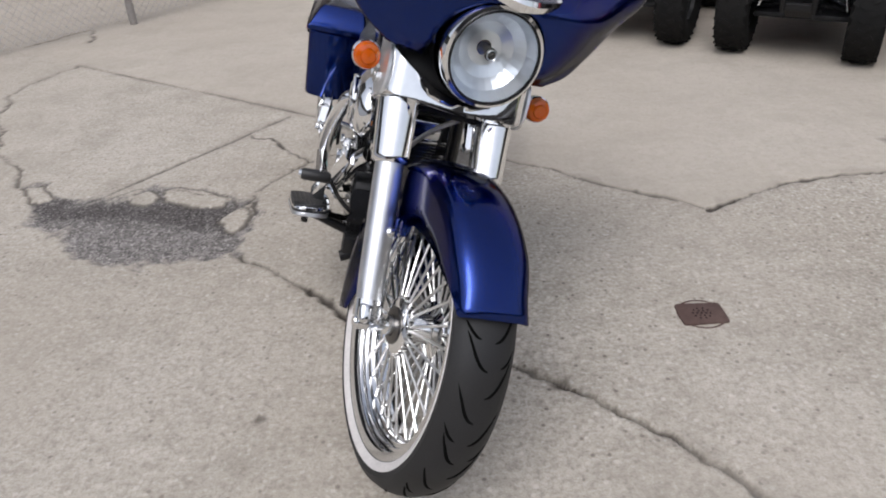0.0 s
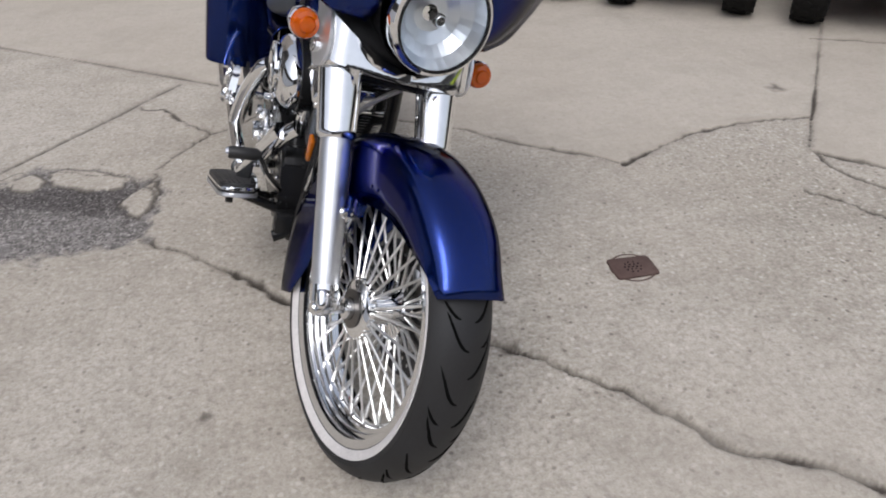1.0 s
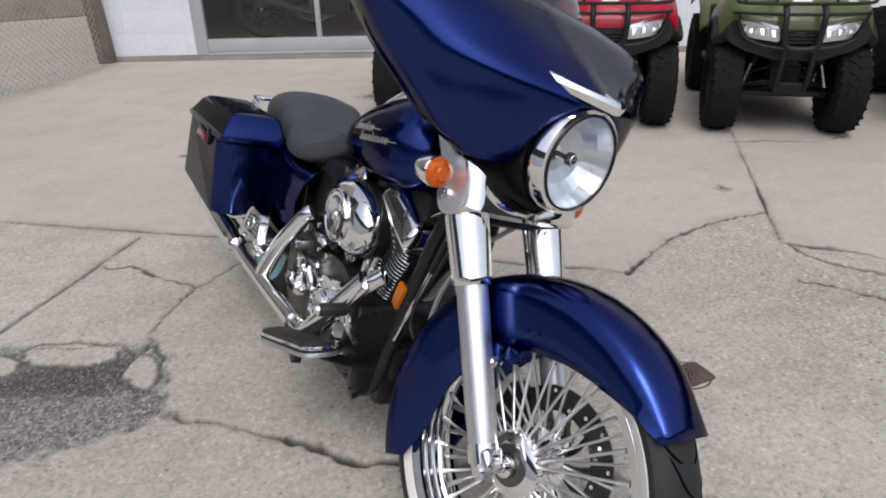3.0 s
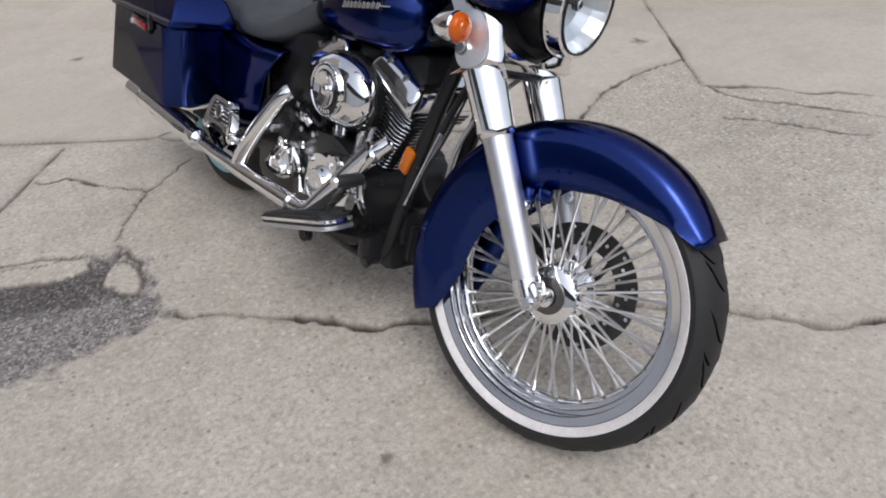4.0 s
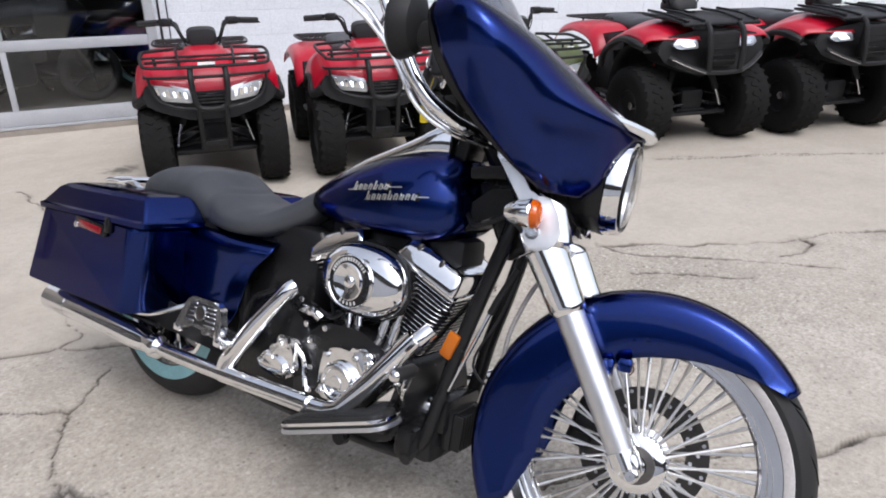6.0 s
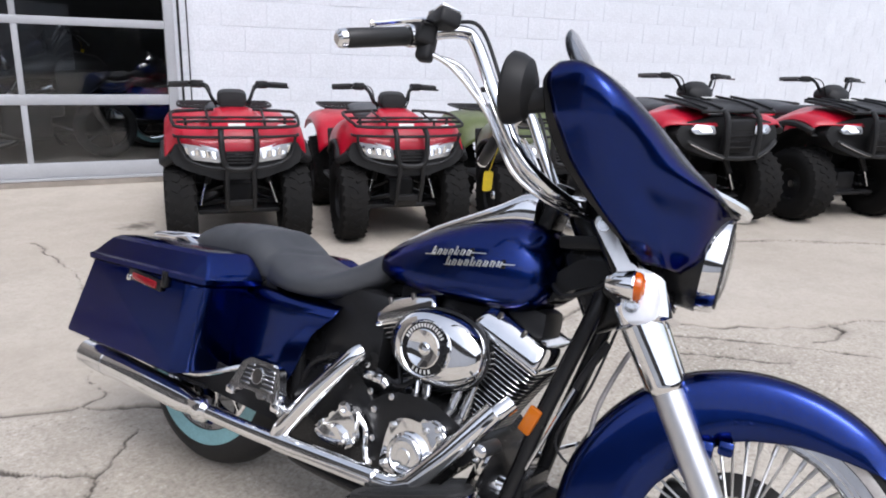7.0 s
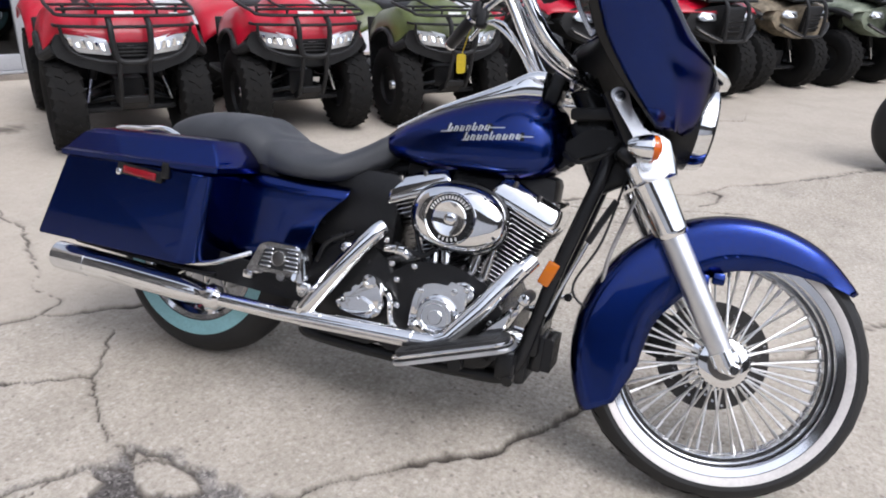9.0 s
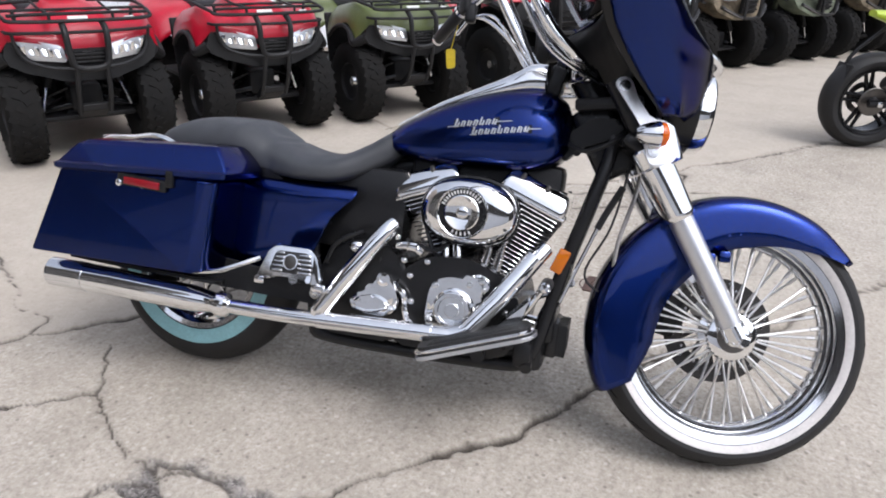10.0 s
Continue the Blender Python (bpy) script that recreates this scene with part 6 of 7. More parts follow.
for k in range(5):
    z = 0.384 + 0.0115 * k
    body_parts("insert_rib", [moved(box((abs(b - a), 0.003, 0.0052), ((a + b) / 2, -0.288, z), 0.001, 1), leant) for a, b in ((0.294 + 0.0022 * k, 0.326), (0.368, 0.411 - 0.0026 * k))], DULL_CHROME, peg)
body_parts("emblem", [moved(lathe([(0.0005, -0.004), (0.012, -0.004), (0.017, -0.003), (0.018, 0)], (0.347, -0.288, 0.409), (0, 1, 0), 28), leant)], STEEL, peg)
body_parts("emblem_ring", [moved(lathe([(0.017, 0.0), (0.018, -0.005), (0.021, -0.005), (0.022, 0.0)], (0.347, -0.288, 0.409), (0, 1, 0), 28), leant)], CHROME, peg)
body_parts("plate_foot", [box((0.030, 0.030, 0.022), (x, -0.276, 0.350), 0.005, 2) for x in (0.262, 0.430)], CHROME, peg)
body_parts("footboard_mount", (tube([(0.35, -0.16, 0.34), (0.35, -0.265, 0.36)], 0.014, 10, 1), ball(0.02, (0.40, -0.22, 0.325), 12)), DULL_CHROME, bike)
body_part("passenger_footboard", plate(round_outline([(0.240, 0.352), (0.270, 0.438), (0.300, 0.455), (0.402, 0.458), (0.452, 0.372), (0.437, 0.352)], 0.010), 0.262, 0.290, 0.005, 2), CHROME, bike)
body_part("side_marker", joined(box((0.032, 0.014, 0.066), (1.034, -0.105, 0.490), 0.005, 2, (0, 20, 0))), YELLOW_AMBER, bike, "amber side reflector")
body_part("footboard", box((0.29, 0.11, 0.016), (0.862, 0.275, 0.285), 0.006, 2, (0, -20, -4)), DULL_CHROME, bike)
body_part("shift_lever", joined(tube([(0.93, 0.24, 0.30), (1.02, 0.25, 0.36), (1.06, 0.25, 0.38)], 0.009, 8, 4), tube([(1.05, 0.24, 0.375), (1.05, 0.31, 0.375)], 0.013, 10, 1)), CHROME, bike)
pedal = body_part("brake_pedal", tube([(0.93, -0.12, 0.29), (0.975, -0.19, 0.37), (1.01, -0.225, 0.435), (1.02, -0.235, 0.448)], 0.009, 8, 4), CHROME, bike, "chrome brake pedal")
body_part("pedal_peg", tube([(1.02, -0.225, 0.45), (1.02, -0.235, 0.45), (1.02, -0.300, 0.450), (1.02, -0.308, 0.450)], [0.010, 0.0155, 0.0155, 0.012], 14, 1), GRIP, pedal, "ribbed rubber peg")
body_part("peg_end", lathe([(0.0005, -0.008), (0.010, -0.007), (0.014, 0.0)], (1.02, -0.306, 0.450), (0, 1, 0), 14), CHROME, pedal)
body_part("stand", tube([(0.93, 0.15, 0.17), (0.86, 0.24, 0.09), (0.81, 0.32, 0.095)], [0.014, 0.013, 0.013], 10, 4), BLACK, bike, "side stand leg")
body_part("engine_guard_mount", joined(tube([(0.98, -0.11, 0.22), (0.985, -0.16, 0.20)], 0.016, 10, 1), box((0.05, 0.06, 0.07), (0.97, -0.13, 0.235), 0.012)), BLACK, bike)
# ---- quad bikes in a row: x ahead, origin on the ground under the headlamps ----
def atv_tyre(centre, radius, half, name, parent):
    h = radius - 0.13
    side = [(0.13, half * 0.75), (0.13 + h * 0.25, half * 0.95), (0.13 + h * 0.6, half), (radius - 0.03, half * 0.96), (radius - 0.008, half * 0.80), (radius, half * 0.45), (radius + 0.002, 0)]
    prof = [(r, -a) for r, a in side] + [(r, a) for r, a in reversed(side[:-1])]
    wheel = part(name, lathe([(0.13, -half * 0.75), (0.125, -half * 0.5), (0.05, -half * 0.35), (0.02, -half * 0.3), (0.02, half * 0.3), (0.05, half * 0.35), (0.125, half * 0.5), (0.13, half * 0.75)], centre, (0, 1, 0), 28), SATIN_BLACK, parent)
    part("tyre", lathe(prof, centre, (0, 1, 0), 40), ATV_RUBBER, wheel)
    lugs = []
    for k in range(26):
        w = 2 * math.pi * k / 26
        for s in (-1, 1):
            for row in (0.25, 0.72):
                q = w + (0.12 if s > 0 else 0) + row * 0.1
                r = radius + 0.003 - (0.012 if row > 0.5 else 0)
                m = Matrix.Translation(Vector(centre) + Vector((r * math.cos(q), s * half * row, r * math.sin(q)))) @ Matrix.Rotation(-q, 4, "Y") @ Matrix.Rotation(s * 0.5, 4, "X")
                lugs.append(moved(box((0.009, half * 0.42, 0.028), (0, 0, 0), 0), m))
    tagged(part("tread", joined(*lugs), ATV_RUBBER, wheel, "knobbly tread blocks", smooth=False), kind="stuff")
    part("hub", lathe([(0.0005, half * 0.55), (0.03, half * 0.55), (0.04, half * 0.35)], centre, (0, 1 if centre[1] > 0 else -1, 0), 16), DULL_CHROME, wheel)
    return wheel


def mirrored(rows):
    """Rows of (y, [(x, z)...]) for one half, made whole."""
    half = [[Vector((x, y, z)) for x, z in pts] for y, pts in rows]
    other = [[Vector((p.x, -p.y, p.z)) for p in row] for row in reversed(half)]
    return other + (half[1:] if rows[0][0] == 0 else half)


def lamp_outline(points, s):
    """A lamp's (y, z) outline on side s, in order round."""
    return [(s * y, z) for y, z in (points if s > 0 else list(reversed(points)))]


def face_plate(outline, x_of, deep, bevel=0.004):
    """A plate that faces ahead; x_of gives its depth at (y, z)."""
    bm = plate(outline, 0, deep, bevel)
    for v in bm.verts:
        y, back, z = v.co.x, v.co.y, v.co.z
        v.co = Vector((x_of(abs(y), z) - back, y, z))
    return bm


def running_gear(q, front_x, wheel_y, radius, half, rear_x, rear_y, rear_half):
    part("engine", joined(box((0.50, 0.26, 0.30), (-0.80, 0, 0.42), 0.04, 2), box((0.20, 0.20, 0.25), (-0.70, 0, 0.60), 0.03), box((1.1, 0.22, 0.04), (-0.75, 0, 0.25), 0.01), box((0.16, 0.18, 0.16), (front_x, 0, 0.34), 0.03)), SATIN_BLACK, q, "dark engine and skid plate")
    # wide pan added to keep light off the ground beneath
    part("shade_pan", box((1.30, 0.50, 0.03), (-0.80, 0, 0.235), 0.01), SATIN_BLACK, q)
    for s in (-1, 1):
        part("suspension_arm", joined(tube([(front_x + 0.10, s * 0.09, 0.31), (front_x, s * (wheel_y - 0.07), 0.26)], 0.014, 8, 1), tube([(front_x - 0.10, s * 0.09, 0.31), (front_x, s * (wheel_y - 0.07), 0.26)], 0.014, 8, 1)), BLACK, q)
        part("tie_rod", tube([(front_x + 0.06, s * 0.09, 0.40), (front_x + 0.03, s * (wheel_y - 0.06), 0.32)], 0.009, 8, 1), BLACK, q)
        shock = part("shock", tube([(front_x + 0.07, s * 0.235, 0.28), (front_x + 0.05, s * 0.195, 0.42)], 0.011, 10, 1), DULL_CHROME, q, "bright shock rod")
        part("spring", tube([(front_x + 0.05, s * 0.195, 0.41), (front_x + 0.02, s * 0.15, 0.56)], 0.026, 10, 1), SATIN_BLACK, shock)
        part("mud_guard", box((0.02, 0.34, 0.42), (front_x - 0.33, s * 0.25, 0.50), 0.008, 1, (0, -12, 0)), PLASTIC, q)
        atv_tyre((front_x, s * wheel_y, radius + 0.003), radius, half, "front_wheel", q)
        atv_tyre((rear_x, s * rear_y, radius + 0.003), radius, rear_half, "rear_wheel", q)
    part("axle", tube([(rear_x, -rear_y, radius), (rear_x, rear_y, radius)], 0.03, 10, 1), BLACK, q)


def steering(q, x, z, reach):
    """Handlebar with grips, levers and cables; x, z: the middle of the grips."""
    bars = part("handlebar", tube([(x - 0.03, -reach, z), (x + 0.03, -reach * 0.66, z + 0.012), (x + 0.09, -reach * 0.42, z - 0.01), (x + 0.12, -0.09, z - 0.11), (x + 0.12, 0.09, z - 0.11), (x + 0.09, reach * 0.42, z - 0.01), (x + 0.03, reach * 0.66, z + 0.012), (x - 0.03, reach, z)], 0.012, 10, 5), BLACK, q)
    for s in (-1, 1):
        part("grip", tube([(x + 0.02, s * reach * 0.70, z + 0.01), (x - 0.035, s * (reach + 0.01), z)], 0.017, 12, 1), GRIP, bars)
        part("switch_box", box((0.055, 0.08, 0.05), (x + 0.045, s * reach * 0.56, z + 0.008), 0.014, 2, (0, 0, s * 24)), PLASTIC, bars)
        part("lever", tube([(x + 0.07, s * reach * 0.55, z), (x + 0.06, s * reach * 0.8, z - 0.008), (x + 0.02, s * (reach + 0.02), z - 0.012)], 0.006, 6, 4), BLACK, bars)
        part("cable", tube([(x + 0.05, s * reach * 0.5, z + 0.02), (x + 0.14, s * reach * 0.38, z), (x + 0.17, s * 0.12, z - 0.08), (x + 0.16, s * 0.08, z - 0.17)], 0.005, 6, 5), BLACK, bars)
    return bars


def rear_end(q, body, lift=0.0):
    part("seat", loft([body_ring(x, lo + lift, hi + lift, w, 24, 2.8, 3.0, 0.4) for x, lo, hi, w in ((-0.52, 0.74, 0.80, 0.06), (-0.64, 0.70, 0.825, 0.11), (-0.95, 0.68, 0.80, 0.14), (-1.22, 0.69, 0.82, 0.16), (-1.38, 0.71, 0.82, 0.14), (-1.43, 0.74, 0.80, 0.07))]), VINYL, q, "black seat")
    for s in (-1, 1):
        rows = [[Vector((x, s * y, z + lift)) for x, z in pts] for y, pts in (
            (0.10, [(-0.90, 0.66), (-1.02, 0.74), (-1.27, 0.76), (-1.58, 0.74), (-1.70, 0.66)]),
            (0.27, [(-0.86, 0.60), (-0.99, 0.73), (-1.27, 0.765), (-1.58, 0.74), (-1.71, 0.65)]),
            (0.39, [(-0.86, 0.54), (-0.99, 0.69), (-1.27, 0.745), (-1.56, 0.715), (-1.69, 0.62)]),
            (0.44, [(-0.88, 0.49), (-1.00, 0.63), (-1.27, 0.69), (-1.54, 0.66), (-1.65, 0.58)]))]
        part("rear_fender", surface(rows, 4), body, q, "moulded rear fender", thick=0.008, sharp=50)
        part("footwell", box((0.42, 0.22, 0.03), (-0.72, s * 0.29, 0.34), 0.01), PLASTIC, q)
        part("side_panel", plate(round_outline([(-0.56, 0.74 + lift), (-0.92, 0.70 + lift), (-0.95, 0.50), (-0.58, 0.50)], 0.03), s * 0.12 - 0.02, s * 0.12 + 0.02, 0.008), body, q)
    rack = part("rear_rack", joined(*[tube([(-1.20, s * 0.15, 0.785 + lift), (-1.22, s * 0.32, 0.79 + lift), (-1.60, s * 0.34, 0.79 + lift), (-1.66, s * 0.28, 0.79 + lift), (-1.67, 0, 0.79 + lift)], 0.009, 8, 5) for s in (-1, 1)]), PLASTIC, q, "black rear carrier rack")
    for x in (-1.30, -1.46, -1.60):
        part("rack_bar", tube([(x, -0.33, 0.788 + lift), (x, 0.33, 0.788 + lift)], 0.007, 6, 1), PLASTIC, rack)
    for s in (-1, 1):
        part("rack_leg", tube([(-1.42, s * 0.30, 0.788 + lift), (-1.42, s * 0.28, 0.71 + lift)], 0.010, 6, 1), PLASTIC, rack)


def quad_bike(body, name_label):
    """The older model: rounded body, slanted lamps, thin tubular rack and bumper."""
    q = thing("quad_bike", Matrix.Identity(4), name_label, "quad bike", "quad bikes parked along the wall")
    hood = part("front_body", surface(mirrored([
        (0.0, [(0.025, 0.585), (0.010, 0.690), (-0.07, 0.785), (-0.22, 0.845), (-0.42, 0.865)]),
        (0.11, [(0.025, 0.590), (0.008, 0.690), (-0.08, 0.778), (-0.23, 0.832), (-0.43, 0.852)]),
        (0.20, [(0.020, 0.665), (-0.005, 0.712), (-0.09, 0.762), (-0.24, 0.785), (-0.46, 0.785)]),
        (0.29, [(0.005, 0.685), (-0.025, 0.728), (-0.11, 0.778), (-0.25, 0.800), (-0.50, 0.770)]),
        (0.35, [(-0.04, 0.680), (-0.07, 0.725), (-0.15, 0.785), (-0.27, 0.805), (-0.52, 0.755)]),
        (0.395, [(-0.09, 0.620), (-0.11, 0.675), (-0.18, 0.745), (-0.28, 0.768), (-0.54, 0.700)]),
        (0.415, [(-0.11, 0.580), (-0.13, 0.630), (-0.19, 0.695), (-0.29, 0.715), (-0.55, 0.640)]),
        (0.422, [(-0.115, 0.545), (-0.135, 0.590), (-0.195, 0.650), (-0.29, 0.668), (-0.555, 0.560)])]), 4), body, q, "moulded front body and fenders", thick=0.008, sharp=50)
    part("name_plate", box((0.004, 0.10, 0.022), (-0.062, 0, 0.786), 0.001, 1, (0, -48, 0)), WHITE_MARK, hood, "pale name plate")
    part("warning_label", box((0.05, 0.06, 0.003), (-0.24, 0.235, 0.800), 0, 1, (0, 12, 0)), WHITE_MARK, hood)
    part("warning_label", box((0.03, 0.05, 0.003), (-0.08, 0.27, 0.775), 0, 1, (0, 32, 0)), WHITE_MARK, hood)
    slope = lambda y, z: 0.035 - 0.55 * max(0.0, y - 0.10) ** 1.5 - 0.10 * (z - 0.60)
    nose = part("nose", face_plate(round_outline([(-0.39, 0.575), (-0.30, 0.525), (-0.12, 0.475), (0.12, 0.475), (0.30, 0.525), (0.39, 0.575), (0.37, 0.66), (0.335, 0.705), (0.12, 0.64), (-0.12, 0.64), (-0.335, 0.705), (-0.37, 0.66)], 0.025), slope, 0.10, 0.012), PLASTIC, q, "black plastic nose")
    for s in (-1, 1):
        part("fender_lip", tube([(-0.06, s * 0.365, 0.60), (-0.13, s * 0.425, 0.560), (-0.20, s * 0.428, 0.632), (-0.30, s * 0.429, 0.655), (-0.42, s * 0.428, 0.625), (-0.54, s * 0.425, 0.55)], [0.035, 0.030, 0.016, 0.014, 0.014, 0.012], 10, 4), PLASTIC, nose)
        ahead = lambda y, z: slope(y, z) + 0.012
        outline = round_outline(lamp_outline([(0.106, 0.575), (0.270, 0.592), (0.330, 0.702), (0.255, 0.690), (0.118, 0.658)], s), 0.014)
        lamp = part("headlamp", face_plate(outline, ahead, 0.02), LAMP_SILVER, q, "clear slanted headlamp")
        for k in range(6):
            y = 0.132 + 0.030 * k
            part("facet", face_plate(round_outline(lamp_outline([(y, 0.600 + 0.004 * k), (y + 0.022, 0.602 + 0.004 * k), (y + 0.026, 0.645 + 0.005 * k), (y + 0.006, 0.642 + 0.005 * k)], s), 0.004, 2), lambda y, z, k=k: slope(y, z) + 0.016 + (0.25 if k % 2 else -0.35) * (z - 0.62), 0.012, 0.001), CHROME if k % 2 else DULL_CHROME, lamp)
    part("grille", face_plate(round_outline([(-0.085, 0.555), (0.085, 0.555), (0.095, 0.625), (-0.095, 0.625)], 0.01), lambda y, z: 0.045, 0.02), BLACK, nose)
    for k in range(3):
        part("grille_bar", box((0.012, 0.16, 0.008), (0.048, 0, 0.572 + 0.020 * k), 0.002, 1), SATIN_BLACK, nose)
    bull = part("bull_bar", tube([(0.015, -0.098, 0.775), (0.075, -0.100, 0.725), (0.085, -0.095, 0.62), (0.085, -0.075, 0.555), (0.087, 0, 0.540), (0.085, 0.075, 0.555), (0.085, 0.095, 0.62), (0.075, 0.100, 0.725), (0.015, 0.098, 0.775)], 0.017, 10, 5), PLASTIC, q, "black tubular bumper")
    part("cross_bar", tube([(-0.06, -0.36, 0.728), (0.01, -0.33, 0.728), (0.068, -0.10, 0.728), (0.072, 0, 0.728), (0.068, 0.10, 0.728), (0.01, 0.33, 0.728), (-0.06, 0.36, 0.728)], 0.009, 8, 5), PLASTIC, bull)
    for s in (-1, 1):
        part("lamp_guard", tube([(0.01, s * 0.335, 0.722), (0.005, s * 0.325, 0.66), (0.02, s * 0.285, 0.59), (0.06, s * 0.19, 0.555), (0.085, s * 0.085, 0.545)], 0.009, 8, 5), SATIN_BLACK, bull)
        part("stay", tube([(0.085, s * 0.075, 0.555), (0.06, s * 0.08, 0.42), (0.0, s * 0.08, 0.29)], 0.014, 8, 4), SATIN_BLACK, bull)
    part("skid", plate(round_outline([(0.02, 0.34), (0.01, 0.30), (-0.10, 0.24), (-0.12, 0.27), (-0.02, 0.34)], 0.01), -0.07, 0.07, 0.004), SATIN_BLACK, bull)
    rack = part("front_rack", tube([(-0.36, -0.12, 0.85), (-0.36, -0.30, 0.84), (-0.30, -0.37, 0.835), (-0.02, -0.36, 0.805), (0.03, -0.31, 0.785), (0.045, 0, 0.782), (0.03, 0.31, 0.785), (-0.02, 0.36, 0.805), (-0.30, 0.37, 0.835), (-0.36, 0.30, 0.84), (-0.36, 0.12, 0.85)], 0.010, 8, 5), PLASTIC, q, "black front carrier rack")
    part("rack_bar", tube([(0.0, -0.34, 0.812), (0.03, -0.20, 0.818), (0.035, 0, 0.818), (0.03, 0.20, 0.818), (0.0, 0.34, 0.812)], 0.009, 8, 5), PLASTIC, rack)
    part("rack_bar", tube([(-0.14, -0.365, 0.822), (-0.14, 0.365, 0.822)], 0.008, 6, 1), PLASTIC, rack)
    for y in (-0.155, 0.155):
        part("rack_bar", tube([(0.035, y, 0.785), (0.02, y, 0.818), (-0.14, y * 1.05, 0.825), (-0.34, y * 1.1, 0.85)], 0.008, 6, 3), PLASTIC, rack)
        part("rack_leg", tube([(-0.12, y * 1.9, 0.822), (-0.12, y * 1.85, 0.75)], 0.010, 6, 1), PLASTIC, rack)
        part("rack_leg", tube([(0.03, y * 0.62, 0.785), (0.06, y * 0.62, 0.735)], 0.009, 6, 1), PLASTIC, rack)
    part("pod", loft([body_ring(x, lo, hi, w, 20, 3.5, 3.5, 0.5) for x, lo, hi, w in ((-0.390, 0.86, 0.91, 0.075), (-0.400, 0.855, 0.955, 0.088), (-0.46, 0.855, 0.972, 0.092), (-0.53, 0.86, 0.95, 0.08))]), PLASTIC, q, "black instrument pod")
    steering(q, -0.62, 0.985, 0.365)
    rear_end(q, body)
    running_gear(q, -0.235, 0.345, 0.275, 0.092, -1.36, 0.33, 0.108)
    return q


def tall_quad_bike(body, name_label, front=PLASTIC):
    """The newer model: tall black centre with a grille block, angular coloured fenders, flat plastic rack."""
    q = thing("quad_bike", Matrix.Identity(4), name_label, "quad bike", "quad bikes parked along the wall")
    for s in (-1, 1):
        rows = [[Vector((x, s * y, z)) for x, z in pts] for y, pts in (
            (0.13, [(0.02, 0.830), (-0.02, 0.865), (-0.12, 0.915), (-0.30, 0.945), (-0.48, 0.95)]),
            (0.24, [(0.01, 0.835), (-0.04, 0.872), (-0.14, 0.915), (-0.31, 0.94), (-0.52, 0.93)]),
            (0.36, [(-0.03, 0.835), (-0.08, 0.875), (-0.18, 0.905), (-0.34, 0.915), (-0.57, 0.86)]),
            (0.45, [(-0.08, 0.825), (-0.12, 0.86), (-0.22, 0.885), (-0.37, 0.885), (-0.62, 0.79)]),
            (0.485, [(-0.10, 0.795), (-0.14, 0.825), (-0.24, 0.845), (-0.38, 0.84), (-0.63, 0.75)]))]
        fender = part("front_fender", surface(rows, 4), body, q, "angular front fender", thick=0.008, sharp=40)
        liner = [[Vector((-0.27 + 0.335 * math.cos(radians(a)), s * y, 0.385 + 0.40 * math.sin(radians(a)))) for a in range(62, 205, 11)] for y in (0.13, 0.46)]
        part("wheel_liner", loft(liner, closed=False), PLASTIC, fender, "black inner wheel arch", thick=0.006)
        part("leg_guard", plate(round_outline([(-0.60, 0.86), (-0.98, 0.80), (-1.02, 0.36), (-0.62, 0.34)], 0.04), s * 0.33 - 0.02, s * 0.33 + 0.02, 0.008), PLASTIC, q, "black side guard over the footwell")
        part("fender_flare", tube([(-0.10, s * 0.47, 0.775), (-0.16, s * 0.50, 0.80), (-0.26, s * 0.505, 0.82), (-0.40, s * 0.505, 0.81), (-0.60, s * 0.50, 0.71), (-0.66, s * 0.49, 0.58)], [0.03, 0.03, 0.028, 0.026, 0.022, 0.018], 8, 4), PLASTIC, fender)
    slope = lambda y, z: 0.05 - 0.42 * max(0.0, y - 0.12) ** 1.4 - 0.20 * max(0, z - 0.70)
    nose = part("nose", face_plate(round_outline([(-0.42, 0.76), (-0.36, 0.66), (-0.14, 0.57), (0.14, 0.57), (0.36, 0.66), (0.42, 0.76), (0.36, 0.85), (0.12, 0.90), (-0.12, 0.90), (-0.36, 0.85)], 0.03), slope, 0.22, 0.015), front, q, "moulded plastic nose")
    part("grille", joined(box((0.05, 0.23, 0.25), (0.075, 0, 0.76), 0.018, 2, (0, 6, 0)), box((0.04, 0.19, 0.05), (0.085, 0, 0.865), 0.012)), SATIN_BLACK, nose, "black grille block")
    for k in range(4):
        part("grille_bar", box((0.014, 0.19, 0.010), (0.107 - 0.003 * k, 0, 0.68 + 0.042 * k), 0.002, 1), BLACK, nose)
    for s in (-1, 1):
        outline = round_outline(lamp_outline([(0.155, 0.770), (0.285, 0.765), (0.325, 0.795), (0.290, 0.840), (0.165, 0.832)], s), 0.012)
        lamp = part("headlamp", face_plate(outline, lambda y, z: slope(y, z) + 0.014, 0.03), LAMP_SILVER, q, "clear angular headlamp")
        part("facet", face_plate(round_outline(lamp_outline([(0.18, 0.785), (0.26, 0.78), (0.275, 0.815), (0.19, 0.82)], s), 0.008), lambda y, z: slope(y, z) + 0.018 - 0.3 * (z - 0.80), 0.01, 0.001), CHROME, lamp)
        part("bumper_arm", tube([(0.02, s * 0.35, 0.71), (0.075, s * 0.26, 0.655), (0.12, s * 0.15, 0.61), (0.13, s * 0.10, 0.60)], 0.018, 8, 4), PLASTIC, q)
        part("bumper_post", tube([(0.13, s * 0.115, 0.60), (0.135, s * 0.125, 0.75), (0.11, s * 0.125, 0.89), (0.06, s * 0.12, 0.945)], 0.019, 8, 5), PLASTIC, q)
        part("bumper_trim", tube([(0.045, s * 0.34, 0.695), (0.10, s * 0.24, 0.640), (0.137, s * 0.14, 0.598)], 0.006, 6, 4), STEEL, q)
